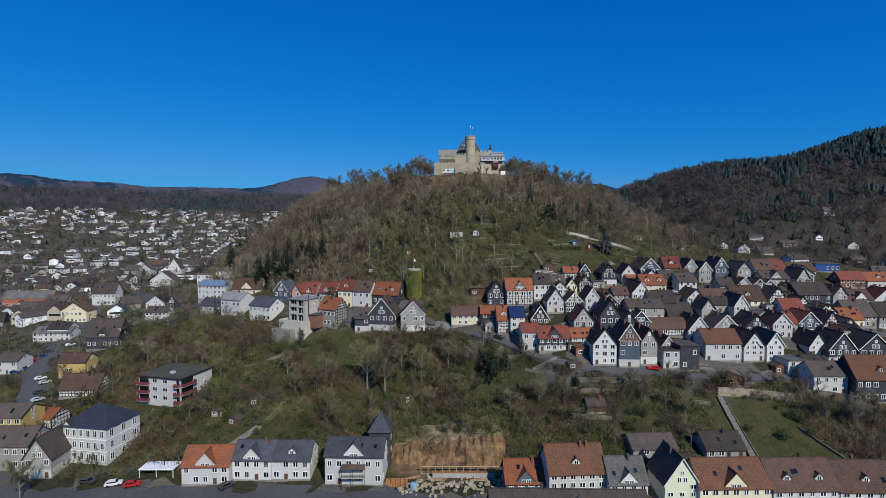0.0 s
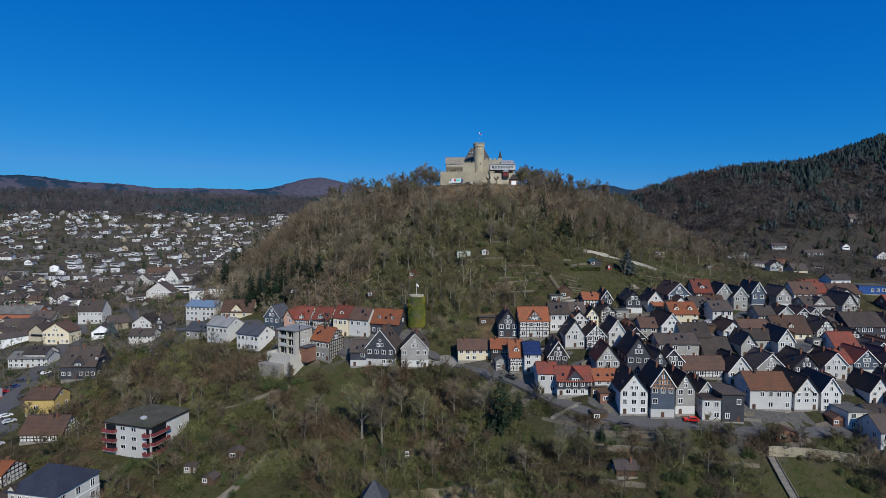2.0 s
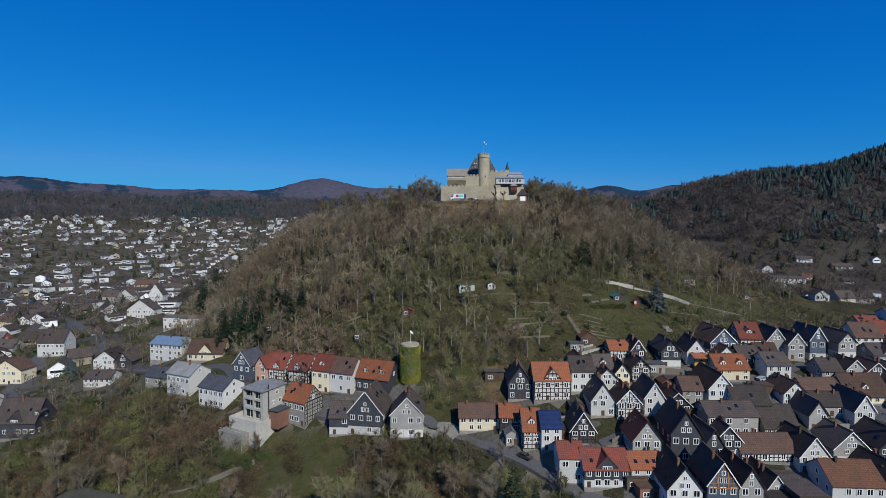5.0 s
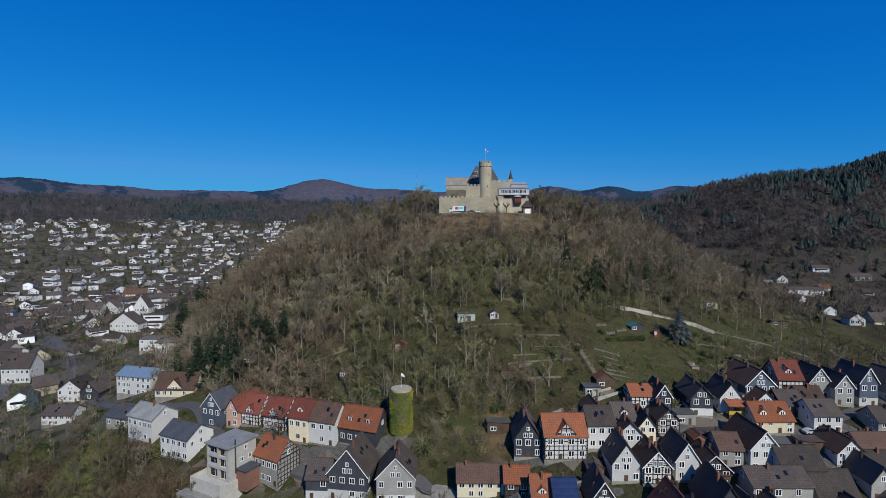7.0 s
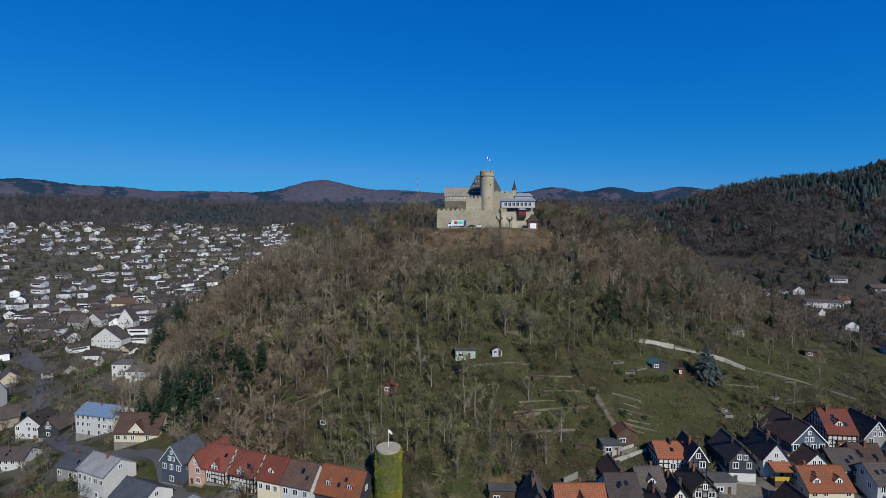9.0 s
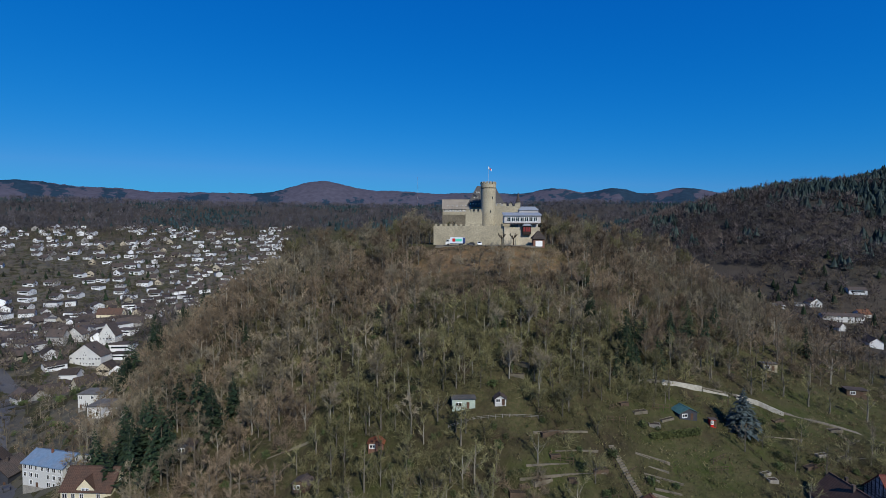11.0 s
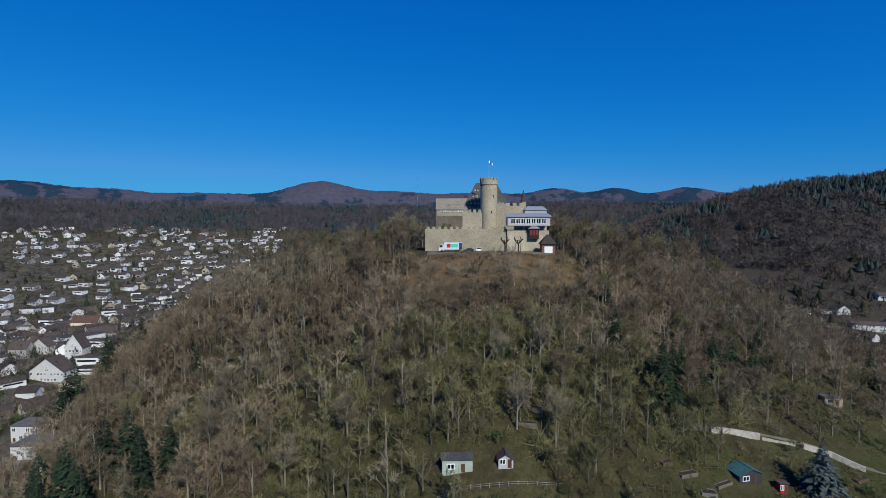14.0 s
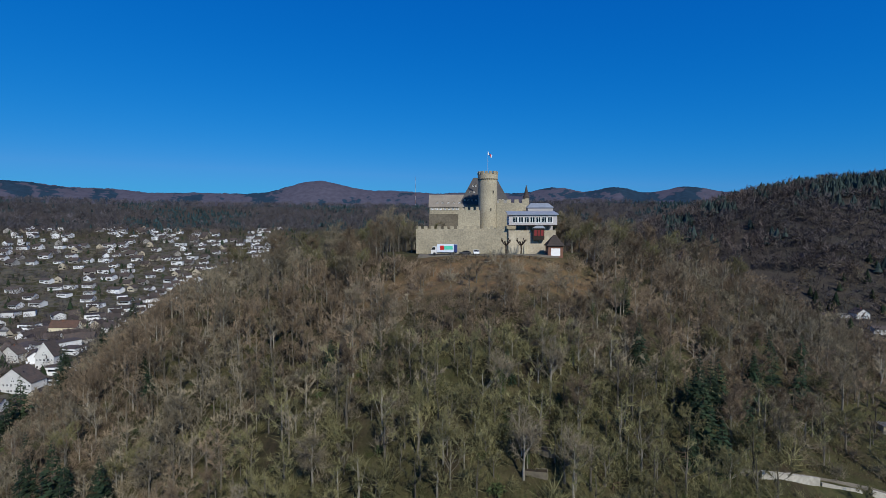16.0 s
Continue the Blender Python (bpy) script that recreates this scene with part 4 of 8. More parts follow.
house(113.8, 178.5, 7.3, 9, 5.3, 8.5, "y", "white", "dark", 2)
house(118.6, 207.0, 12.1, 9, 3.6, 6.6, "x", "grey", "dark", 1)
house(91.8, 202.5, 10.6, 9, 5.9, 10.1, "x", "grey", "dark", 2)
house(77.7, 189.9, 7.1, 9, 4.9, 8.9, "y", "slate", "dark", 2)


# ---- the castle ----
def merlons(parent, a, b, z, wide, gap, high, thick, material):
    """Battlements along the line from a to b, each one a piece."""
    a, b = Vector(a), Vector(b)
    ln = (b - a).length
    n = int((ln + gap) / (wide + gap))
    yaw = math.degrees(math.atan2(b.y - a.y, b.x - a.x))
    me = Geo().box(-wide / 2, wide / 2, -thick / 2, thick / 2, -0.05, high).mesh("merlon", material)
    for i in range(n):
        p = a.lerp(b, (i + 0.5) / n)
        part("merlon", me, None, parent, "", pose(p.x, p.y, z, 0, 0, yaw))


def castle():
    base = 95.0
    PATCHED = mat("patched_pale_render", (0.50, 0.44, 0.33), 0.95, 0.2, 1.5, 0.15, 0.4, second=(0.36, 0.31, 0.235), depth=0.08)
    w = thing("curtain_wall", pose(0, 0, 0), "high rubble-stone curtain wall with battlements on the hilltop", "castle wall")
    part("wall", Geo().box(-6.5, 27.6, 362, 363.6, base - 4, 106.2).box(-6.5, -4.9, 363.6, 384, base - 6, 106.2), STONE, w)
    part("wall", Geo().box(27.6, 44.8, 361, 362.8, base - 5, 105.6).box(43.2, 44.8, 362.8, 384, base - 8, 105.6), PATCHED, w, "patched pale-rendered wall")
    merlons(w, (-6.5, 362.4, 0), (27.6, 362.4, 0), 106.2, 1.25, 1.1, 1.0, 0.7, STONE)
    part("buttress", Geo().prism([(0, 0, 0), (0, -1.6, 0), (0, 0, 7)], (33.2, 361, base - 1), (34.2, 361, base - 1)), STONE, w)
    k = thing("castle_tower", pose(21, 378, base - 2), "round sandstone keep with a battlemented crown", "tower")
    g = Geo().tube([(0, 0, 0), (0, 0, 10), (0, 0, 32.6), (0, 0, 32.8)], [4.05, 3.95, 3.75, 3.75], 40)
    part("shaft", g, STONE, k)
    part("crown", Geo().tube([(0, 0, 32.5), (0, 0, 32.9), (0, 0, 34.6)], [3.75, 4.0, 4.0], 40), STONE, k)
    me = Geo().box(-0.55, 0.55, -0.35, 0.35, -0.05, 1.25).mesh("merlon", STONE)
    for i in range(14):
        a = 6.2832 * i / 14
        part("merlon", me, None, k, "", pose(3.72 * math.cos(a), 3.62 * math.sin(a), 34.6, 0, 0, math.degrees(a) + 90))
    corb = Geo().prism([(0, -0.1, 0), (0, 0.35, 0.8), (0, -0.1, 0.8)], (-0.14, 0, 0), (0.14, 0, 0)).mesh("corbel", STONE_D)
    for i in range(30):
        a = 6.2832 * i / 30
        part("corbel", corb, None, k, "", pose(3.72 * math.cos(a), 3.72 * math.sin(a), 32.1, 0, 0, math.degrees(a) - 90))
    for a, z in ((-75, 20), (-100, 12), (-60, 27), (-85, 6)):
        part("slit_window", Geo().box(-0.2, 0.2, -0.06, 0.1, 0, 1.2), GLASS, k, "dark slit", pose(3.85 * math.cos(radians(a)), 3.85 * math.sin(radians(a)), z, 0, 0, a + 90))
    f = thing("flagpole", pose(21, 378, base + 32.4), "flagpole with a small white, blue and red flag", "flag")
    part("pole", Geo().tube([(0, 0, 0), (0, 0, 9.6)], [0.07, 0.04], 6), SILVER, f)
    fl = Geo()
    for i in range(4):
        z = 9.4 - 0.35 * i
        fl.add([(0.05 + 0.4 * i, 0.1 * math.sin(i), z), (0.45 + 0.4 * i, 0.1 * math.sin(i + 1), z - 0.35), (0.45 + 0.4 * i, 0.1 * math.sin(i + 1), z - 1.4), (0.05 + 0.4 * i, 0.1 * math.sin(i), z - 1.1)], [(0, 1, 2, 3)], i % 3)
    part("flag", fl, (WHITE, NAVY, RED), f, "white, blue and red cloth")
    # inner walls
    iw = thing("inner_wall", pose(0, 0, 0), "tall inner castle wall with battlements beside the keep", "castle wall")
    part("wall", Geo().box(9.2, 17.6, 370, 371.4, base, 113.4), STONE, iw)
    merlons(iw, (9.2, 370.5, 0), (17.6, 370.5, 0), 113.4, 1.2, 0.9, 1.2, 0.7, STONE)
    part("wall", Geo().box(24.4, 36.8, 376, 377.6, base, 116.4), STONE, iw)
    merlons(iw, (24.8, 376.4, 0), (36.8, 376.4, 0), 116.4, 1.7, 1.2, 1.3, 0.7, STONE)
    t = thing("corner_turret", pose(36.3, 377.5, 108), "slim stone turret with a pointed slate spire", "turret")
    part("shaft", Geo().tube([(0, 0, -4), (0, 0, 10.4)], [1.2, 1.2], 14), STONE, t)
    part("spire", Geo().tube([(0, 0, 10.4), (0, 0, 11.4), (0, 0, 15.6)], [1.45, 1.0, 0.06], 14), ROOF["dark"], t, "slate spire")
    # the long low wing
    p = thing("castle_wing", pose(4.7, 388, base), "castle wing with a long grey slate roof and dormers", "building")
    part("wall", Geo().prism([(0, 0, 0), (0, 0, 20.6), (0, 4.5, 25.4), (0, 9, 20.6), (0, 9, 0)], (-7.6, 0, 0), (7.6, 0, 0)), STONE, p)
    r = Geo()
    roof_slabs(r, 9, 15.2, 20.6, 25.4, 0.5, 0.3)
    roofgrey = mat("weathered_slate_roof", (0.23, 0.20, 0.165), 0.85, 0.2, 2.5, 0.3, 0.4, courses=0.25)
    part("roof", r, roofgrey, p, "", pose(-7.6, 4.5, 0, 0, 0, -90))
    for i in range(5):
        dormer(p, -4.4 + 2.35 * i, 0.9, 21.3, 0.9, 0.8, 0.45, 1.6, STONE_D, roofgrey)
    part("window_band", Geo().box(-7.4, 7.2, -0.12, 0.02, 18.9, 20.5), mat("pale_lime_render", (0.52, 0.47, 0.38), 0.9, 0.12, 1.5, 0.3, 0.2), p, "pale rendered band under the eave")
    for i in range(8):
        window(p, pose(-6.4 + 1.75 * i, -0.14, 19.2), 0.6, 0.9)
    # the parapet's shade is in its colour: darker stone than its merlons
    part("parapet", Geo().box(-7.6, 7.0, -5.2, -4.0, 4, 17.2), STONE_D, p, "crenellated parapet wall, its shade put in as darker stone")
    merlons(p, (-7.4, -4.7, 0), (4.4, -4.7, 0), 17.2, 0.9, 0.6, 0.9, 0.6, STONE)
    # the great hall with its steep hipped roof
    h = thing("castle_hall", pose(20.5, 389, base), "castle hall with a steep grey slate hipped roof", "building")
    part("wall", Geo().box(-10.5, 10.5, 0, 13, 0, 21.5), STONE, h)
    g = Geo().add([(-11, -0.5, 21.3), (11, -0.5, 21.3), (11, 13.5, 21.3), (-11, 13.5, 21.3), (-4.7, 6.5, 33.2), (5.2, 6.5, 33.2)],
                  [(0, 1, 5, 4), (1, 2, 5), (2, 3, 4, 5), (3, 0, 4), (3, 2, 1, 0)])
    hall_slate = mat("grey_hall_slates", (0.082, 0.078, 0.078), 0.8, 0.2, 2.5, 0.3, 0.2, courses=0.3, second=(0.064, 0.062, 0.062))
    part("roof", g, hall_slate, h, "steep grey slate roof")
    for z, y, xs in ((22.5, 0.5, (-8.6, -7.0, -5.4, -3.8, 4.6, 6.2, 7.8)), (26.0, 2.6, (-6.2, -4.4)), (29.0, 4.2, (-4.9, -3.6))):
        for x in xs:
            dormer(h, x, y, z, 0.8, 0.7, 0.45, 1.5, WALL["grey"], ROOF["dark"])
    part("dormer_band", Geo().box(4.2, 9.5, -0.4, 0.6, 21.6, 23.0), WALL["grey"], h, "row of small windows under the eave")
    # restaurant with its glazed gallery
    q = thing("gallery_house", pose(27.6, 359.6, base + 2.0), "pale boarded gallery with a row of windows on the castle wall", "building")
    pale = mat("pale_grey_boards", (0.42, 0.40, 0.40), 0.7, 0.1, 2.0, 0.4, 0.1)
    zinc = mat("pale_zinc_roof", (0.27, 0.30, 0.35), 0.55, 0.1, 1.0, 0.3, 0.1)
    part("wall", Geo().box(0, 17.4, 0, 8, 10.6, 14.2), pale, q)
    part("ledge", Geo().box(-0.2, 17.6, -0.25, 1.0, 10.3, 10.6), TIMBER, q, "dark timber ledge")
    part("roof", Geo().prism([(0, -0.6, 14.2), (0, 8.4, 15.7), (0, 8.4, 15.95), (0, -0.6, 14.45)], (-0.5, 0, 0), (17.9, 0, 0)), zinc, q, "pale low zinc roof")
    for i in range(7):
        window(q, pose(2.2 + 2.1 * i, -0.01, 11.5), 1.5, 1.9)
    for i in range(4):
        window(q, pose(-0.01, 1.2 + 1.7 * i, 11.4, 0, 0, -90), 0.9, 1.6)
    part("upper_wall", Geo().box(8.2, 17.6, 9, 15, 8, 17.2), pale, q, "set-back upper storey")
    part("upper_roof", Geo().add([(7.8, 8.6, 17.2), (18, 8.6, 17.2), (18, 15.4, 17.2), (7.8, 15.4, 17.2), (9.6, 12, 19.0), (16.4, 12, 19.0)], [(0, 1, 5, 4), (1, 2, 5), (2, 3, 4, 5), (3, 0, 4), (3, 2, 1, 0)]), zinc, q)
    o = part("oriel", Geo().box(8.8, 12.8, -0.2, 1.5, 5.2, 9.4), TIMBER, q, "dark wooden oriel")
    for i in range(3):
        part("oriel_window", Geo().box(9.15 + 1.2 * i, 10.05 + 1.2 * i, -0.26, 0, 6.6, 8.8), mat("dark_red_panes", (0.20, 0.03, 0.03), 0.4, 0.1, 1, 0.3, 0), o, "dark red window")
    part("oriel_roof", Geo().prism([(8.4, 0, 9.4), (13.2, 0, 9.4), (12, 0, 10.3), (9.6, 0, 10.3)], (0, -0.7, 0), (0, 1.4, 0)), zinc, o)
    # hut by the gate
    u = thing("gate_hut", pose(43, 352, 96.2), "small square hut with a dark pyramid roof", "hut")
    part("wall", Geo().box(-2.6, 2.6, 0, 5, -2, 4.2), WALL["brownwall"], u)
    part("roof", Geo().add([(-3.2, -0.6, 4.1), (3.2, -0.6, 4.1), (3.2, 5.6, 4.1), (-3.2, 5.6, 4.1), (-0.4, 2.5, 7.9), (0.4, 2.5, 7.9)], [(0, 1, 5, 4), (1, 2, 5), (2, 3, 4, 5), (3, 0, 4), (3, 2, 1, 0)]), ROOF["dark"], u)
    part("shutter", Geo().box(-1.6, 1.6, -0.06, 0.1, 0.6, 3.2), WHITE, u, "white shutter")


castle()


# ---- vehicles ----
CAR_MESH = {}


def car(x, y, rz, paint, label, z=None, s=1.0):
    if paint.name not in CAR_MESH:
        prof = [(-2.1, 0.35), (2.1, 0.35), (2.15, 0.75), (1.9, 0.92), (1.0, 1.0), (0.45, 1.42), (-1.25, 1.45), (-1.95, 1.0), (-2.15, 0.9)]
        body = Geo().prism([(a, 0, b) for a, b in prof], (0, -0.85, 0), (0, 0.85, 0))
        gl = Geo().prism([(0.9, 0, 1.02), (0.42, 0, 1.36), (-1.2, 0, 1.39), (-1.8, 0, 1.02)], (0, -0.87, 0), (0, 0.87, 0))
        gl.prism([(1.02, 0, 1.0), (0.5, 0, 1.42), (0.46, 0, 1.36), (0.9, 0, 1.0)], (0, -0.72, 0), (0, 0.72, 0))
        wh = Geo().tube([(0, -0.1, 0), (0, 0.1, 0)], [0.32, 0.32], 12)
        CAR_MESH[paint.name] = (body.mesh("body", paint), gl.mesh("glazing", GLASS), wh.mesh("wheel", BLACK))
    b, g, w = CAR_MESH[paint.name]
    t = thing("car", pose(x, y, gz(x, y) + 0.27 if z is None else z, 0, 0, rz) @ Matrix.Scale(s, 4), label, "car", "parked cars")
    part("body", b, None, t)
    part("glazing", g, None, t, "dark car windows")
    for a in (-1.35, 1.35):
        for c in (-0.78, 0.78):
            part("wheel", w, None, t, "black wheel", pose(a, c, 0.32))
    return t


def truck():
    t = thing("box_truck", pose(-0.4, 352.4, 97.15), "white delivery truck with a printed box body by the castle wall", "truck")
    part("box", Geo().box(2.1, 9.2, -1.2, 1.2, 1.0, 3.75), mat("pale_blue_box_panels", (0.60, 0.66, 0.74), 0.45, 0.05, 1, 0.3, 0), t)
    part("side_panel", Geo().box(3.2, 4.6, -1.24, -1.19, 1.8, 3.3), RED, t, "red printed square")
    part("side_panel", Geo().box(4.6, 7.6, -1.24, -1.19, 1.9, 3.2), TEAL, t, "green printed panel")
    part("rear_panel", Geo().box(8.0, 9.22, -1.24, 1.22, 1.05, 3.7), NAVY, t, "dark blue rear panel")
    part("cab", Geo().prism([(0, 0, 0.5), (2.0, 0, 0.5), (2.0, 0, 2.9), (0.6, 0, 2.9), (0.05, 0, 1.8)], (0, -1.1, 0), (0, 1.1, 0)), WHITE, t)
    part("windscreen", Geo().prism([(0.14, 0, 1.85), (0.58, 0, 2.75), (1.5, 0, 2.75), (1.5, 0, 1.85)], (0, -1.13, 0), (0, 1.13, 0)), GLASS, t, "dark cab windows")
    part("chassis", Geo().box(0.4, 9.0, -0.9, 0.9, 0.55, 1.0), BLACK, t)
    wh = Geo().tube([(0, -0.14, 0), (0, 0.14, 0)], [0.48, 0.48], 14).mesh("wheel", BLACK)
    for a in (1.2, 6.6, 7.7):
        for c in (-1.0, 1.0):
            part("wheel", wh, None, t, "", pose(a, c, 0.48))


truck()
car(15.5, 353.2, -90, WHITE, "white van parked below the castle wall", 97.15, 1.15)
car(11.5, 353.5, 178, CARGREY, "dark grey car parked beside the truck", 97.15)
ribbon("castle_road", [(-5, 355), (4, 354.6), (15, 354.5), (30, 354.5), (44, 354.5)], 6.5, "pale asphalt forecourt of the castle", lift=0.1, material=mat("pale_trodden_gravel", (0.17, 0.15, 0.12), 0.95, 0.25, 1.2, 0.15, 0.3))


# ---- trees ----
def bare_tree(seed, h, spread=0.30, limbs=11, twigs=900, lean=0.0, sub=5, fat=1.0):
    """Trunk with limbs and branches (a Geo), and the twigs of the crown as thin slivers."""
    r = random.Random(seed)
    g = Geo()
    pts = [Vector((0, 0, -0.5))]
    for i in range(1, 6):
        pts.append(Vector((r.uniform(-1, 1) * 0.03 * h * i / 5 + lean * i, r.uniform(-1, 1) * 0.03 * h * i / 5, h * 0.8 * i / 5)))
    r0 = h * 0.016 + 0.03
    g.tube(pts, [r0 * 1.25, r0, r0 * 0.8, r0 * 0.6, r0 * 0.4, r0 * 0.15], 5)
    tips = []
    for k in range(limbs):
        t = r.uniform(0.3, 0.95)
        i = min(4, int(t * 5))
        base = pts[i].lerp(pts[i + 1], t * 5 - i)
        a = r.uniform(0, 6.283)
        ln = h * spread * r.uniform(0.7, 1.25) * (1.25 - 0.75 * t)
        d = Vector((math.cos(a), math.sin(a), r.uniform(0.5, 1.3))).normalized()
        mid = base + d * ln * 0.5 + Vector((0, 0, ln * 0.05))
        end = base + d * ln + Vector((0, 0, ln * 0.25))
        g.tube([base, mid, end], [r0 * 0.42 * (1.2 - t), r0 * 0.26 * (1.2 - t), 0.015], 4, cap=False)
        for j in range(sub):
            s = r.uniform(0.3, 1.0)
            b2 = base.lerp(mid, s * 2) if s < 0.5 else mid.lerp(end, s * 2 - 1)
            d2 = (d + Vector((r.uniform(-1, 1), r.uniform(-1, 1), r.uniform(-0.2, 0.9))) * 0.8).normalized()
            e2 = b2 + d2 * ln * r.uniform(0.3, 0.55)
            g.tube([b2, e2], [0.035, 0.012], 3, cap=False)
            tips.append((b2, e2))
    tips.append((pts[4], pts[5]))
    tips.append((pts[3], pts[5]))
    rng = np.random.default_rng(seed)
    A = np.array([tuple(p) for p, _ in tips])
    B = np.array([tuple(q) for _, q in tips])
    k = rng.integers(0, len(tips), twigs)
    s = rng.uniform(0.1, 1.1, (twigs, 1))
    P = A[k] + (B[k] - A[k]) * s
    D = (B[k] - A[k]) / (np.linalg.norm(B[k] - A[k], axis=1, keepdims=True) + 1e-6) + rng.normal(0, 0.85, (twigs, 3)) + [0, 0, 0.1]
    D /= np.linalg.norm(D, axis=1, keepdims=True)
    L = rng.uniform(0.5, 1.6, (twigs, 1)) * h / 11
    S = np.cross(D, rng.normal(0, 1, (twigs, 3)))
    S /= np.linalg.norm(S, axis=1, keepdims=True)
    wide = rng.uniform(0.025, 0.05, (twigs, 1)) * fat
    V = np.stack([P - S * wide, P + S * wide, P + D * L], 1).reshape(-1, 3)
    return g, V


def conifer_tree(seed, h, wide=0.2, layers=13, sprays=11):
    """A straight trunk and tiers of drooping sprays."""
    r = random.Random(seed)
    g = Geo().tube([(0, 0, -0.5), (0, 0, h * 0.5), (0, 0, h * 0.98)], [h * 0.016, h * 0.01, 0.02], 5)
    V = []
    for i in range(layers):
        t = i / (layers - 1)
        z = h * (0.06 + 0.91 * t)
        rad = h * wide * (1 - t) ** 0.85 + 0.15
        for k in range(max(4, int(sprays * (1 - 0.5 * t)))):
            a, q = r.uniform(0, 6.283), rad * r.uniform(0.55, 1.15)
            c, s = math.cos(a), math.sin(a)
            for j in range(3):
                u = r.uniform(0.25, 1.0) * q
                zz = z + r.uniform(-0.3, 0.3) * h / layers - u * 0.25
                wd = r.uniform(0.18, 0.42) * (0.5 + 0.5 * q)
                ln = q * r.uniform(0.3, 0.5)
                p = Vector((c * u, s * u, zz))
                V += [p + Vector((-s, c, r.uniform(-0.3, 0.3))) * wd, p - Vector((-s, c, r.uniform(-0.3, 0.3))) * wd, p + Vector((c, s, -0.35 + r.uniform(-0.3, 0.5))) * ln]
    return g, np.array([tuple(p) for p in V])


def leafy_blob(seed, h, rx, n=420, size=0.22, low=0.0):
    """A dense evergreen shrub of many small leaves round an uneven mass."""
    rng = np.random.default_rng(seed)
    D = rng.normal(0, 1, (n, 3))
    D /= np.linalg.norm(D, axis=1, keepdims=True)
    bump = 0.75 + 0.25 * np.sin(D[:, :1] * 5 + seed) * np.sin(D[:, 1:2] * 6 + 2 * seed) + rng.uniform(-0.3, 0.12, (n, 1))
    P = D * bump * [rx, rx, h / 2] + [0, 0, h / 2 + low]
    A = rng.normal(0, 1, (n, 3)) * size
    B = rng.normal(0, 1, (n, 3)) * size
    return np.stack([P, P + A, P + B], 1).reshape(-1, 3)


def soup(name, V, *mats):
    return fast_mesh(name, V, np.arange(len(V)).reshape(-1, 3), *mats)


def geo_tris(g):
    """The triangles of a Geo, as a run of corner points."""
    v, out = np.array([tuple(p) for p in g.v]), []
    for f in g.f:
        for k in range(1, len(f) - 1):
            out += [v[f[0]], v[f[k]], v[f[k + 1]]]
    return np.array(out)


tr = random.Random(11)
KINDS = []
for i, (h, spread, limbs, tw, m) in enumerate(((11, 0.34, 13, 1100, TWIG), (13, 0.28, 13, 1100, TWIG), (9, 0.38, 11, 1000, TWIG_Y), (10, 0.33, 12, 1000, TWIG_R), (14, 0.24, 12, 900, TWIG), (8, 0.42, 11, 1000, TWIG_Y), (12, 0.32, 13, 1100, TWIG_R))):
    g, V = bare_tree(100 + i, h, spread, limbs, tw)
    KINDS.append((g.mesh("trunk", BARK), soup("crown", V, m), m))
FIRS = []
for i, (h, wd, m) in enumerate(((14, 0.2, NEEDLE), (11, 0.24, NEEDLE), (13, 0.3, NEEDLE_B))):
    g, V = conifer_tree(50 + i, h, wd, 20, 20) if i < 2 else conifer_tree(50 + i, h, 0.34, 26, 34)
    FIRS.append((g.mesh("trunk", BARK), soup("crown", V, m), m))
TREE_LABEL = {TWIG.name: "bare grey-brown deciduous tree on the slope", TWIG_Y.name: "bare tree with olive-yellow budding twigs", TWIG_R.name: "bare tree with reddish-brown twigs",
              NEEDLE.name: "dark green conifer on the slope", NEEDLE_B.name: "blue-green spruce with drooping branches"}


def tree(x, y, kind, scale=1.0, group="trees of the castle hill"):
    tm, cm, m = kind
    t = thing("conifer" if m in (NEEDLE, NEEDLE_B) else "tree", pose(x, y, gz(x, y) - 0.2, 0, 0, tr.uniform(0, 360)) @ Matrix.Scale(scale, 4), TREE_LABEL[m.name], "tree", group)
    part("trunk", tm, None, t)
    part("crown", cm, None, t)
    return t


def free(x, y, gap=1.5):
    """Whether no house stands at this place."""
    return all(abs(x - a) > r / 2 + gap or abs(y - b) > r / 2 + gap for a, b, r in HOUSES)


# ---- roads and lanes ----
ribbon("main_road", [(-150, 150), (-154, 173), (-166, 197), (-184, 221), (-200, 253), (-208, 278), (-230, 320), (-278, 420), (-305, 444), (-345, 475), (-420, 540)], 12, "grey asphalt main road through the valley")
ribbon("side_road", [(-240, 380), (-202, 334), (-158, 292), (-123, 267), (-95, 258), (-78, 240), (-52, 224), (-30, 216), (-8, 213)], 6.5, "narrow asphalt road up to the old town", lift=0.2)
ribbon("village_lane", [(-8, 213), (-1, 208), (10, 202), (23, 194), (35, 183), (46, 176), (58, 171), (75, 170.5), (93, 169.5), (108, 170), (124, 172), (150, 180)], 4.5, "narrow asphalt lane below the old houses", lift=0.3)
ribbon("upper_lane", [(23, 209), (40, 206), (62, 212), (80, 222), (100, 219), (125, 232), (150, 236), (180, 246)], 4, "narrow lane between the old houses", lift=0.2)
ribbon("middle_lane", [(44, 196), (62, 199), (76, 202), (95, 207), (118, 209), (150, 212)], 3.5, "narrow lane between gabled houses", lift=0.2)
ribbon("back_lane", [(60, 184), (80, 184), (100, 184.5), (128, 187), (150, 192)], 3, "narrow yard lane between gabled houses", lift=0.2)
ribbon("street", [(-150, 150), (-118, 130), (-95, 129), (-60, 128.5), (-20, 126.5), (20, 118), (60, 112), (130, 110), (200, 112)], 8, "grey asphalt street in front of the house row")
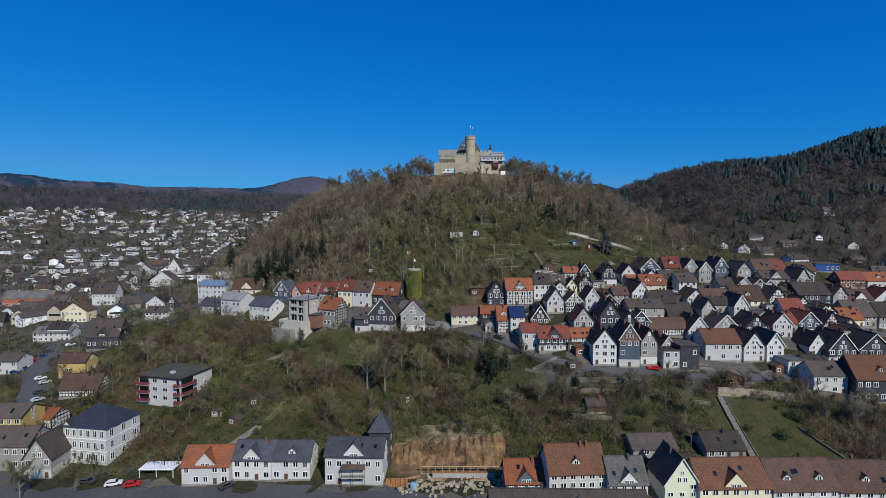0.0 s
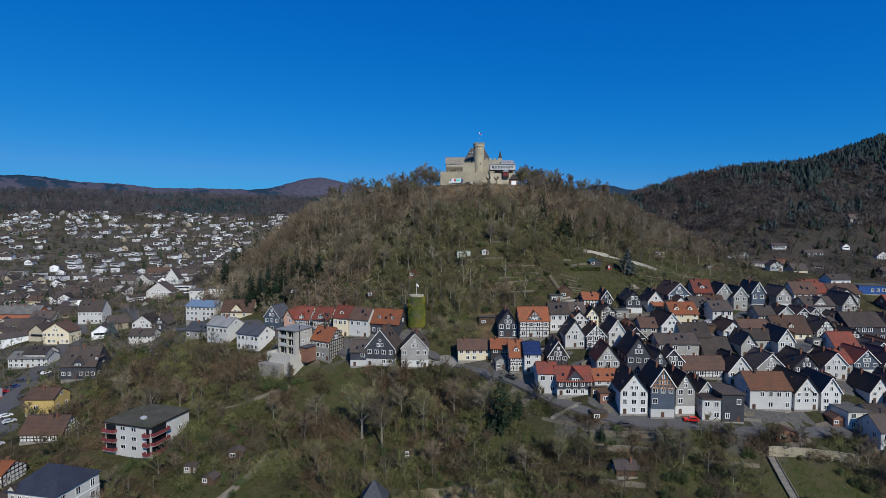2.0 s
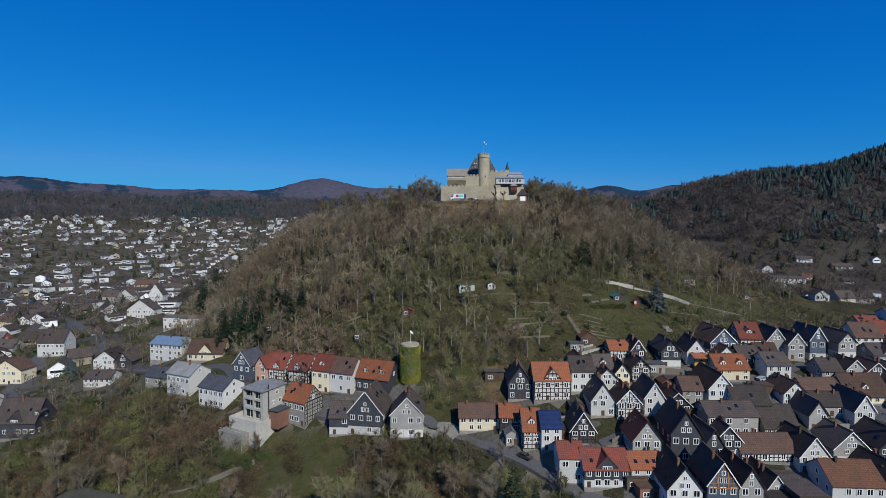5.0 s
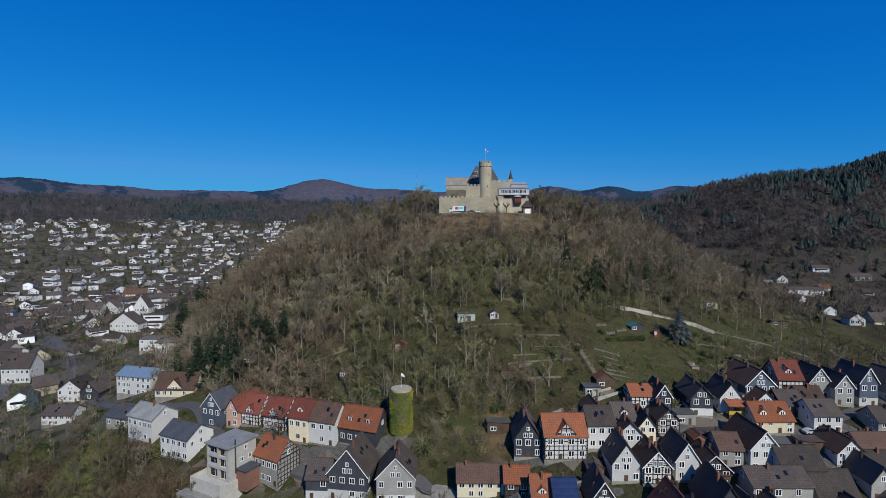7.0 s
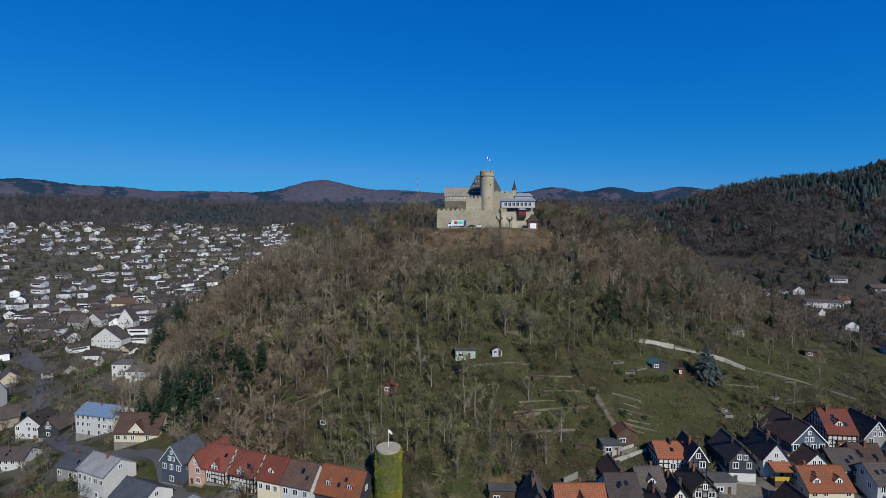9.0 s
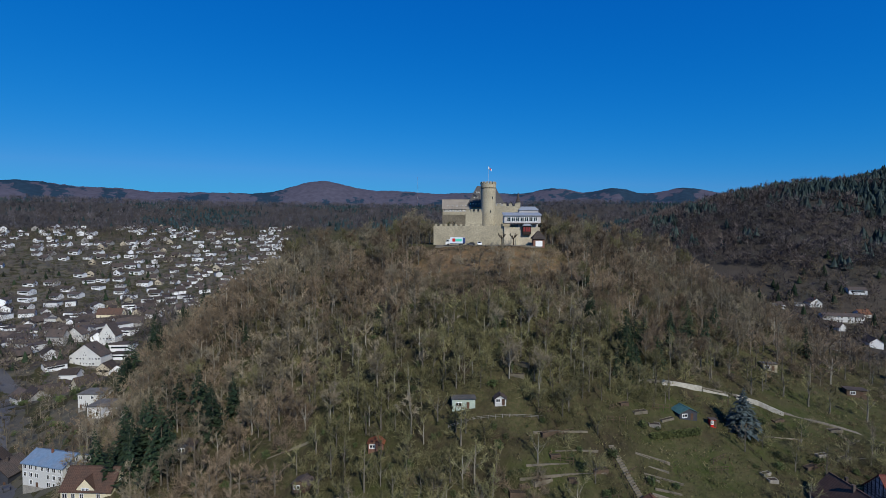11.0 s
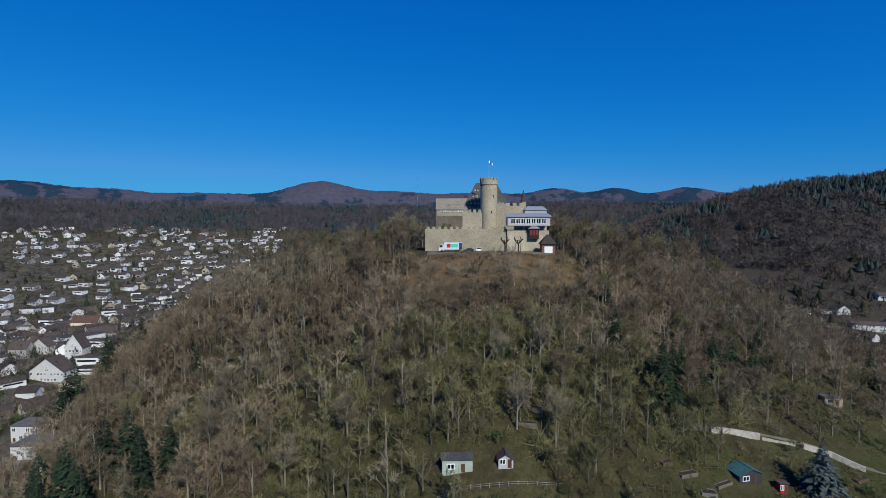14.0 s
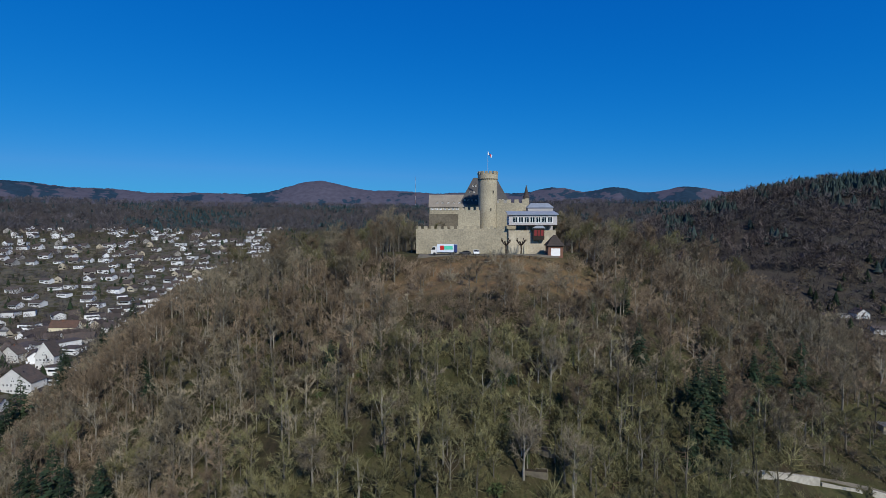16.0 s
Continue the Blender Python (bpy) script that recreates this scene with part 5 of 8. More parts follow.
PATH = mat("pale_gravel_path", (0.19, 0.165, 0.125), 0.95, 0.2, 1.5, 0.2, 0.3)
ribbon("garden_path", [(60, 279), (72, 282.5), (85, 286), (95, 287), (103, 287), (110, 283.5), (128, 280), (142, 271)], 1.5, "pale gravel path above the gardens", "path", 0.2, PATH)
ribbon("bank_path", [(-60, 203), (-68, 199), (-75, 196), (-84, 194)], 2.2, "pale worn footpath on the bank", "path", 0.15, PATH)
ribbon("allotment_path", [(-70, 146), (-64, 155), (-59, 164), (-56, 172)], 2.4, "pale paved path through the allotments", "path", 0.15, PATH)
PAVING = mat("pale_paving_stones", (0.21, 0.195, 0.17), 0.9, 0.2, 1.5, 0.3, 0.2)
ribbon("turning_circle", [(-7, 207), (-4, 209.5), (0, 209), (4, 205.5)], 7, "pale paved turning place", "road", 0.32, PAVING)
for r in (2.3, 1.2):
    g = Geo()
    for k in range(32):
        a, b = 6.2832 * k / 32, 6.2832 * (k + 1) / 32
        g.add([(math.cos(q) * w, math.sin(q) * w, 0) for q, w in ((a, r), (b, r), (b, r - 0.5), (a, r - 0.5))], [(0, 1, 2, 3)])
    ob = part("paving_ring", g, STONE_D, None, "", pose(-4.0, 209.2, gz(-4.0, 209.2) + 0.40))
    tagged(ob, "ring of darker cobbles in the paving", "paving", kind="structure")


# ---- walls, fences, stairs ----
def stone_wall(pts, high, thick, material, label, name="garden_wall", sink=1.5):
    g = Geo()
    for (xa, ya), (xb, yb) in zip(pts[:-1], pts[1:]):
        n = max(1, int(math.hypot(xb - xa, yb - ya) / 2.5))
        for i in range(n):
            a = Vector((xa + (xb - xa) * i / n, ya + (yb - ya) * i / n, 0))
            b = Vector((xa + (xb - xa) * (i + 1) / n, ya + (yb - ya) * (i + 1) / n, 0))
            za, zb = gz(a.x, a.y), gz(b.x, b.y)
            s = Vector((-(b - a).y, (b - a).x, 0)).normalized() * thick / 2
            hj = high * hr.uniform(0.9, 1.05)
            g.add([a - s + Vector((0, 0, za - sink)), b - s + Vector((0, 0, zb - sink)), b + s + Vector((0, 0, zb - sink)), a + s + Vector((0, 0, za - sink)),
                   a - s + Vector((0, 0, za + hj)), b - s + Vector((0, 0, zb + hj)), b + s + Vector((0, 0, zb + hj)), a + s + Vector((0, 0, za + hj))],
                  [(4, 5, 6, 7), (0, 1, 5, 4), (1, 2, 6, 5), (2, 3, 7, 6), (3, 0, 4, 7)])
    return tagged(part(name, g, material), label, "wall")


def fence(pts, label, high=1.1, gap=2.2, material=None):
    m = material or TIMBER
    t = thing("fence", pose(0, 0, 0), label, "fence", "garden fences")
    post = Geo().box(-0.07, 0.07, -0.07, 0.07, -0.5, high).mesh("post", m)
    for (xa, ya), (xb, yb) in zip(pts[:-1], pts[1:]):
        n = max(1, int(math.hypot(xb - xa, yb - ya) / gap))
        P = [(xa + (xb - xa) * i / n, ya + (yb - ya) * i / n) for i in range(n + 1)]
        P = [Vector((x, y, gz(x, y))) for x, y in P]
        for p in P[:-1]:
            part("post", post, None, t, "", Matrix.Translation(p))
        for z in (0.45, 0.95):
            part("rail", Geo().tube([p + Vector((0, -0.08, z * high / 1.1)) for p in P], [0.05] * len(P), 4), m, t)
    return t


fence([(28, 184), (38, 177), (48, 170.5), (60, 167.5), (75, 167), (93, 166)], "dark wooden fence along the lane")
fence([(42, 263), (44, 255.5), (46, 248), (48.5, 238)], "dark wooden garden fence up the slope")
fence([(86, 265), (88.5, 257.6), (90.5, 251)], "grey wooden garden fence")
fence([(-22, 347.5), (-5, 347.2), (12, 347.5), (30, 347.5), (46, 345)], "wooden barrier along the castle forecourt", 1.0, 3.0)
fence([(3, 257), (10, 258.5), (20, 259), (30, 259)], "pale wooden fence before the garden huts", 0.9, 2.0, PLINTH)
stone_wall([(43, 168), (52, 166.5), (62, 165.5)], 1.6, 0.6, STONE_D, "grey stone retaining wall below the lane")
stone_wall([(44, 163), (59, 160.5)], 1.6, 0.6, STONE_D, "grey stone terrace wall on the bank")
stone_wall([(42, 158), (56, 155)], 1.3, 0.5, STONE_D, "grey stone terrace wall on the bank")
stone_wall([(39, 153.5), (53, 150.5)], 1.2, 0.5, STONE_D, "grey stone terrace wall on the bank")
stone_wall([(92, 161), (104, 161.5), (117, 160)], 2.4, 0.7, STONE, "pale stone retaining wall above the lawn")
stone_wall([(30, 176), (37, 173), (44, 170)], 0.9, 0.5, STONE_D, "low stone wall beside the lane")
stone_wall([(120, 163), (134, 160), (143, 155)], 2.6, 0.7, STONE_D, "stone retaining wall below the slate house")
stone_wall([(72, 157), (87, 156.5)], 1.1, 0.5, STONE_D, "low stone wall in the thicket")
stone_wall([(110, 148), (114, 138), (116, 132)], 0.8, 0.4, STONE_D, "low stone wall beside the lawn")
stone_wall([(121, 150), (127, 140), (131, 132)], 0.8, 0.4, STONE_D, "low stone wall beside the lawn")
PALE = mat("pale_rendered_wall", (0.45, 0.42, 0.36), 0.9, 0.3, 1.2, 0.3, 0.3)
stone_wall([(71, 281), (78, 282.5), (85, 284)], 1.7, 0.5, PALE, "pale rendered garden wall below the path")
stone_wall([(85.5, 284), (95, 285.2)], 0.8, 0.4, PALE, "low broken pale garden wall")
stone_wall([(97, 285.3), (104, 285), (110, 281.6)], 1.3, 0.5, PALE, "pale rendered garden wall below the path")
for a, b in (((23, 247), (34, 247.6)), ((21, 244), (43, 246)), ((31, 250.5), (42.5, 251.6)), ((24.5, 238.5), (38, 239)), ((26, 255), (41, 256.5)), ((52.6, 252.5), (61, 251)), ((52.8, 247), (62, 245.4)), ((53, 242), (61.5, 240)), ((95, 268), (108, 270)), ((112, 262), (126, 266)), ((-50, 262), (-38, 263)), ((-60, 257), (-48, 256))):
    stone_wall([a, b], 0.35, 0.4, STONE_D, "low dry-stone terrace wall in the gardens")
def stairway():
    t = thing("stairway", pose(0, 0, 0), "straight concrete stairway down the bank between low walls", "stairs")
    n, a, b = 44, Vector((92.4, 160, 0)), Vector((88.6, 135, 0))
    me = Geo().box(-0.9, 0.9, -0.32, 0.32, -1.2, 0.1).mesh("step", WALL["terrace"])
    for i in range(n):
        p = a.lerp(b, i / (n - 1))
        part("step", me, None, t, "", pose(p.x, p.y, gz(p.x, p.y) + 0.15, 0, 0, -8))
    for s in (-1.1, 1.1):
        g = Geo()
        pts = [a.lerp(b, i / 12) + Vector((s, 0, 0)) for i in range(13)]
        for p, q in zip(pts[:-1], pts[1:]):
            g.add([(p.x - 0.12, p.y, gz(p.x, p.y) - 0.8), (p.x + 0.12, p.y, gz(p.x, p.y) - 0.8), (q.x + 0.12, q.y, gz(q.x, q.y) - 0.8), (q.x - 0.12, q.y, gz(q.x, q.y) - 0.8),
                   (p.x - 0.12, p.y, gz(p.x, p.y) + 0.7), (p.x + 0.12, p.y, gz(p.x, p.y) + 0.7), (q.x + 0.12, q.y, gz(q.x, q.y) + 0.7), (q.x - 0.12, q.y, gz(q.x, q.y) + 0.7)],
                  [(4, 5, 6, 7), (0, 1, 5, 4), (1, 2, 6, 5), (2, 3, 7, 6), (3, 0, 4, 7)])
        part("side_wall", g, STONE_D, t, "grey stair wall")


stairway()


# ---- single buildings ----
def ivy_tower():
    z = gz(-13.6, 227)
    t = thing("round_tower", pose(-13.6, 227, z), "round stone town tower overgrown with yellow-green ivy", "tower")
    part("shaft", Geo().tube([(0, 0, -2), (0, 0, 12.6)], [3.1, 3.0], 32), STONE_D, t)
    part("rim", Geo().tube([(0, 0, 12.4), (0, 0, 13.0)], [3.2, 3.2], 32), STONE, t, "pale stone rim")
    rng = np.random.default_rng(8)
    n = 16000
    a, h = rng.uniform(0, 6.283, n), rng.uniform(-0.5, 12.4, n)
    keep = np.sin(a * 3 + h * 0.5) * 1.2 + np.sin(h * 1.3 + a) + 3.0 - 0.16 * h > rng.uniform(-0.6, 1.2, n)
    a, h = a[keep], h[keep]
    r = 3.12 + rng.uniform(0, 0.45, len(a))
    P = np.stack([np.cos(a) * r, np.sin(a) * r, h], -1)
    V = np.stack([P, P + rng.normal(0, 0.17, P.shape), P + rng.normal(0, 0.17, P.shape) - [0, 0, 0.12]], 1).reshape(-1, 3)
    part("ivy", soup("ivy", V, IVY), None, t, "yellow-green ivy")
    f = thing("flagpole", pose(-13.6, 227, z + 12.6), "white flagpole with a small pale flag on the ivy tower", "flag")
    part("pole", Geo().tube([(0, 0, 0), (0, 0, 5.2)], [0.06, 0.04], 6), WHITE, f)
    part("flag", Geo().add([(0.05, 0, 5.1), (0.6, 0.15, 4.7), (1.1, 0, 4.2), (1.0, 0.1, 3.6), (0.5, 0.1, 3.9), (0.05, 0, 4.3)], [(0, 1, 4, 5), (1, 2, 3, 4)]), WHITE, f, "pale cloth")


ivy_tower()


def modern_house():
    """A tall flat-roofed house on two steps of concrete terrace."""
    m = pose(-64.0, 212.2, 18.2, 0, 0, -25)
    HOUSES.append((-63, 216, 14))
    t = thing("terrace", m, "pale concrete terrace in two steps below the modern house", "terrace")
    part("upper_block", Geo().box(-7.2, 5.0, -3.4, 8.0, -7.5, -0.02), WALL["palecrete"], t)
    part("lower_block", Geo().box(-8.8, 1.8, -6.6, -3.4, -10.5, -2.8), WALL["terrace"], t)
    part("parapet", Geo().box(-7.2, 5.0, -3.4, -3.15, -0.02, 0.95).box(-7.2, -6.95, -3.15, 8.0, -0.02, 0.95), WALL["palecrete"], t)
    part("railing", Geo().tube([(-8.7, -6.5, -1.8), (1.7, -6.5, -1.8)], [0.04, 0.04], 5), SILVER, t)
    h = thing("modern_house", m, "pale grey modern house with a flat roof and tall glazing", "house")
    W = WALL["palecrete"]
    g = Geo().box(-4.4, 4.4, 0.9, 9.8, 0, 9.6)
    for x0, x1 in ((-4.4, -3.9), (-0.2, 0.3), (3.3, 4.4)):
        g.box(x0, x1, 0, 0.9, 0, 9.6)
    for z0, z1 in ((0, 0.15), (3.0, 3.6), (6.2, 6.7), (9.2, 9.6)):
        g.box(-3.9, -0.2, 0, 0.9, z0, z1).box(0.3, 3.3, 0, 0.9, z0, z1)
    part("wall", g, W, h)
    for z, hh in ((0.15, 2.85), (3.6, 2.6), (6.7, 2.5)):
        for x, wd in ((-2.05, 3.5), (1.8, 2.8)):
            p = part("glazing", Geo().box(-wd / 2, wd / 2, 0.82, 0.9, 0, hh), GLASS, h, "dark tall glazing", pose(x, 0, z))
            part("mullion", Geo().box(-0.05, 0.05, 0.76, 0.82, 0, hh).box(-wd / 2, wd / 2, 0.76, 0.82, 0, 0.08), FRAME, p, "white mullion")
    for z in (3.6, 6.7):
        part("balustrade", Geo().box(-3.9, -0.2, 0.04, 0.08, z, z + 0.95), SILVER, h, "grey metal balustrade")
    part("roof", Geo().box(-5.0, 4.9, -0.5, 10.3, 9.62, 9.95), ROOF["pale"], h, "pale flat roof")
    part("flue", Geo().tube([(4.7, 2.2, 2.0), (4.7, 2.2, 11.6)], [0.2, 0.2], 8), CARGREY, h, "dark metal flue")
    for y, z in ((4.5, 4.4), (7.5, 4.4), (6.2, 7.4), (5.5, 1.2)):
        window(h, pose(4.405, y, z, 0, 0, 90), 0.9, 1.0)
    part("annex", Geo().box(4.4, 8.2, 2.6, 7.4, -3.0, 2.9), WALL["brownwall"], h, "brown timber annex")
    part("annex_roof", Geo().box(4.42, 8.6, 2.2, 7.8, 2.9, 3.1), ROOF["slate"], h, "flat slate annex roof")


modern_house()


def stair_house():
    """The slate-clad stair tower behind the white house of the street row."""
    t = thing("stair_tower", pose(-18.5, 139.5, gz(-18.5, 139.5)), "square tower with a steep slate pyramid roof", "tower")
    part("wall", Geo().box(-3.0, 3.0, 0, 6.0, -2, 10.2), WALL["slate"], t)
    part("roof", Geo().add([(-3.5, -0.5, 10.2), (3.5, -0.5, 10.2), (3.5, 6.5, 10.2), (-3.5, 6.5, 10.2), (0, 3, 15.4)], [(0, 1, 4), (1, 2, 4), (2, 3, 4), (3, 0, 4), (3, 2, 1, 0)]), ROOF["slate"], t)
    for z in (3.5, 7.0):
        window(t, pose(3.005, 3.0, z, 0, 0, 90), 0.9, 1.2)
    b = thing("balcony", pose(-24.5, 131.2, gz(-24.6, 131.3)), "roofed iron balcony on posts before a white house", "balcony")
    part("slab", Geo().box(-3.2, 3.2, -1.9, 0, 3.0, 3.2), WALL["concrete"], b)
    part("canopy", Geo().prism([(0, -2.0, 5.6), (0, 0, 6.1), (0, 0, 6.2), (0, -2.0, 5.7)], (-3.3, 0, 0), (3.3, 0, 0)), WALL["wood"], b, "grey glazed canopy")
    for x in (-3.1, 0, 3.1):
        part("post", Geo().box(x - 0.07, x + 0.07, -1.85, -1.71, -0.5, 5.6), CARGREY, b)
    part("railing", Geo().box(-3.15, 3.15, -1.86, -1.8, 4.05, 4.12).box(-3.15, 3.15, -1.86, -1.8, 3.6, 3.65), CARGREY, b)


stair_house()


def apartment_block():
    x, y, w, d, h = -102.9, 174.4, 18.2, 16.0, 9.9
    z = gz(-94, 172) + 0.1
    HOUSES.append((x + 2, y + 8, 22))
    t = thing("apartment_block", pose(x, y, z, 0, 0, -14.3), "white three-storey apartment block with dark red balconies and a flat roof", "building")
    part("wall", Geo().box(-w / 2, w / 2, 0, d, -4, h), WALL["white"], t)
    part("roof", Geo().box(-w / 2 - 0.5, w / 2 + 0.5, -0.5, d + 0.5, h, h + 0.45), mat("mossy_bitumen_roof", (0.075, 0.068, 0.052), 0.95, 0.3, 1.0, 0.25, 0.2, second=(0.05, 0.052, 0.035)), t, "flat mossy bitumen roof")
    part("roof_hatch", Geo().box(1, 2.4, 4, 5.2, h + 0.45, h + 1.2), SILVER, t)
    MAROON = mat("dark_red_balcony_panels", (0.20, 0.045, 0.05), 0.7, 0.1, 1, 0.3, 0.0)
    part("eaves_board", Geo().box(-w / 2 - 0.56, w / 2 + 0.56, -0.56, -0.5, h - 0.1, h + 0.3).box(w / 2 + 0.5, w / 2 + 0.56, -0.5, d + 0.5, h - 0.1, h + 0.3), TIMBER, t, "dark eaves board")
    for k in range(3):
        zf = h - 3.0 * (k + 1) + 0.1
        for i in range(2):
            window(t, pose(-1.9 + 4.4 * i, -0.01, zf + 1.0), 1.7, 1.2)
        window(t, pose(w / 2 + 0.01, 12.0, zf + 1.0, 0, 0, 90), 1.0, 1.2) if k == 1 else None
        for px, py, rz, ln in ((-w / 2 + 2.4, -0.02, 0, 4.8), (w / 2 - 1.0, -0.02, 0, 2.0), (w / 2 + 0.02, 3.3, 90, 6.4)):
            b = part("balcony", Geo().box(-ln / 2, ln / 2, -1.3, 0, -0.1, 0.12), WALL["concrete"], t, "balcony slab", pose(px, py, zf, 0, 0, rz))
            part("parapet", Geo().box(-ln / 2, ln / 2, -1.34, -1.24, 0.12, 1.15).box(-ln / 2, -ln / 2 + 0.08, -1.24, 0, 0.12, 1.15).box(ln / 2 - 0.08, ln / 2, -1.24, 0, 0.12, 1.15), MAROON, b, "dark red parapet")
            part("balcony_door", Geo().box(-ln / 2 + 0.4, ln / 2 - 0.4, -0.03, 0.02, 0.15, 2.4), GLASS, b, "dark glazed door")


apartment_block()


def mansion():
    x, y, w, d, h = -107.5, 143.5, 14.6, 13, 11.2
    z = gz(x, y)
    HOUSES.append((x, y + 6, 18))
    t = thing("mansion", pose(x, y, z, 0, 0, -9), "pale grey three-storey villa with a dark blue slate hipped roof", "house")
    PALEGREY = mat("pale_grey_render", (0.52, 0.52, 0.50), 0.85, 0.08, 2.0, 0.2, 0.1)
    part("wall", Geo().box(-w / 2, w / 2, 0, d, -2, h), PALEGREY, t)
    for zz in (3.9, 7.5, h - 0.3):
        part("cornice", Geo().box(-w / 2 - 0.12, w / 2 + 0.12, -0.12, d + 0.12, zz, zz + 0.25), FRAME, t, "white moulding")
    part("roof", Geo().add([(-w / 2 - 0.6, -0.6, h), (w / 2 + 0.6, -0.6, h), (w / 2 + 0.6, d + 0.6, h), (-w / 2 - 0.6, d + 0.6, h), (-w / 2 + 5.4, d / 2, h + 4.8), (w / 2 - 5.4, d / 2, h + 4.8)],
                           [(0, 1, 5, 4), (1, 2, 5), (2, 3, 4, 5), (3, 0, 4), (3, 2, 1, 0)]), mat("blue_black_slate_roof", (0.032, 0.036, 0.052), 0.6, 0.2, 2.5, 0.3, 0.3, courses=0.25), t)
    dormer(t, -w / 2 + 1.4, -0.2, h, 2.4, 0.3, 1.3, 3.0, PALEGREY, ROOF["dark"], False)
    for k in range(3):
        for i in range(6):
            if not (k == 0 and i == 0):
                window(t, pose(-w / 2 + 1.4 + 2.36 * i, -0.01, 1.3 + 3.55 * k), 1.0, 1.8)
        for i in range(3):
            window(t, pose(w / 2 + 0.01, 2.0 + 4.4 * i, 1.3 + 3.55 * k, 0, 0, 90), 1.1, 1.9)
    part("door", Geo().box(-w / 2 + 0.8, -w / 2 + 2.0, -0.06, 0.05, 0, 2.9), DOOR, t, "tall dark door")


mansion()


def hut(x, y, w, d, h, wall, roof, label, rz=0.0, flat=False, rise=1.0):
    t = thing("hut", pose(x, y, gz(x, y) + 0.1, 0, 0, rz), label, "hut", "garden huts")
    HOUSES.append((x, y + d / 2, w))
    g, r = Geo(), Geo()
    if flat:
        g.box(-w / 2, w / 2, 0, d, -1.5, h)
        r.prism([(0, -0.4, h + 0.15), (0, d + 0.3, h), (0, d + 0.3, h + 0.14), (0, -0.4, h + 0.29)], (-w / 2 - 0.3, 0, 0), (w / 2 + 0.3, 0, 0))
    else:
        gable_prism(g, w, d, -1.5, h, h + rise)
        roof_slabs(r, w, d, h, h + rise, 0.35, 0.1)
    part("wall", g, wall, t)
    part("roof", r, roof, t)
    part("door", Geo().box(w * 0.12, w * 0.12 + 0.85, -0.05, 0.05, 0, 1.9), DOOR, t)
    window(t, pose(-w * 0.22, -0.01, 0.9), min(1.4, w * 0.3), 0.9)
    return t


PALEGREEN = mat("pale_green_boards", (0.36, 0.42, 0.36), 0.8, 0.15, 2, 0.4, 0.1)
hut(7.2, 261.5, 6.6, 3.4, 2.7, PALEGREEN, ROOF["grey"], "pale green garden hut with wide windows", 4, True)
hut(17.7, 262, 3.2, 3, 1.9, WALL["white"], ROOF["dark"], "small white garden hut with a grey roof")
hut(73.5, 268, 5.8, 4.0, 2.2, WALL["slate"], TURQ, "dark garden shed with a teal painted roof", 12, False, 1.3)
hut(80.5, 267.5, 1.6, 1.6, 2.2, RED, ROOF["dark"], "narrow bright red tool shed", 0, True)
hut(-16.9, 254.5, 4.2, 3, 2.2, WALL["brownwall"], ROOF["orange"], "small hut with an orange roof among trees", 0, False, 0.9)
hut(-81, 274, 5.5, 4, 2.4, WALL["slate"], ROOF["dark"], "dark blue garden hut with a grey roof", 15)
hut(-36, 249, 4.8, 3.5, 2.3, WALL["wood"], ROOF["dark"], "grey wooden garden hut on the slope", -10)
hut(151, 304, 6.5, 4, 2.3, WALL["wood"], ROOF["dark"], "dark open-sided hut in the meadow", -15, True)
hut(124, 311, 5, 3, 2.4, STONE, ROOF["grey"], "ruined stone shed with a dark doorway", -8, True)
hut(120, 249, 7, 5, 2.6, WALL["wood"], ROOF["brown"], "low brown shed with a tiled roof", 0, False, 1.6)
hut(46.5, 232, 5, 4, 2.6, WALL["grey"], ROOF["grey"], "flat grey shed behind the houses", 0, True)
hut(-66, 170, 4.5, 3, 2.2, WALL["wood"], ROOF["dark"], "dark wooden garden shed on the bank", 10)
hut(-78, 165, 3.4, 3, 2.0, WALL["grey"], ROOF["dark"], "small grey garden shed", 0, True)
hut(-70, 160, 4.0, 3, 2.1, WALL["wood"], ROOF["dark"], "brown garden shed on the bank", -12)
hut(47.5, 172.5, 4.5, 3.2, 2.2, WALL["wood"], ROOF["dark"], "brown wooden lean-to beside the lane", 0, True)
hut(101, 166, 6.5, 4.0, 2.5, WALL["brownwall"], ROOF["brown"], "wooden carport with a shingled roof", 0, False, 1.0)
hut(-12, 169, 2.2, 1.2, 1.0, WALL["white"], ROOF["dark"], "small white garden shelter", 0, True)
# smaller dwellings that fill the old town
yr = random.Random(41)
added = 0
while added < 26:
    x, y, w, d = yr.uniform(40, 165), yr.uniform(176, 244), yr.uniform(5.5, 8), yr.uniform(7, 10)
    if y < (222 if x < 80 else 232) and free(x, y + d / 2, 1.2) and all((x - a) ** 2 + (y + d / 2 - b) ** 2 > (c + 4) ** 2 for a, b, c in ROADS):
        e = yr.uniform(3.6, 5.2)
        house(x, y, w, d, e, e + w * 0.48, yr.choice("yyx"), yr.choice(("white", "grey", "slate", "grey", "white")), yr.choice(("dark", "dark", "brown", "dark", "rust")), 2, yr.choice(("", "", "fach")))
        added += 1
    elif yr.random() < 0.0005:
        break
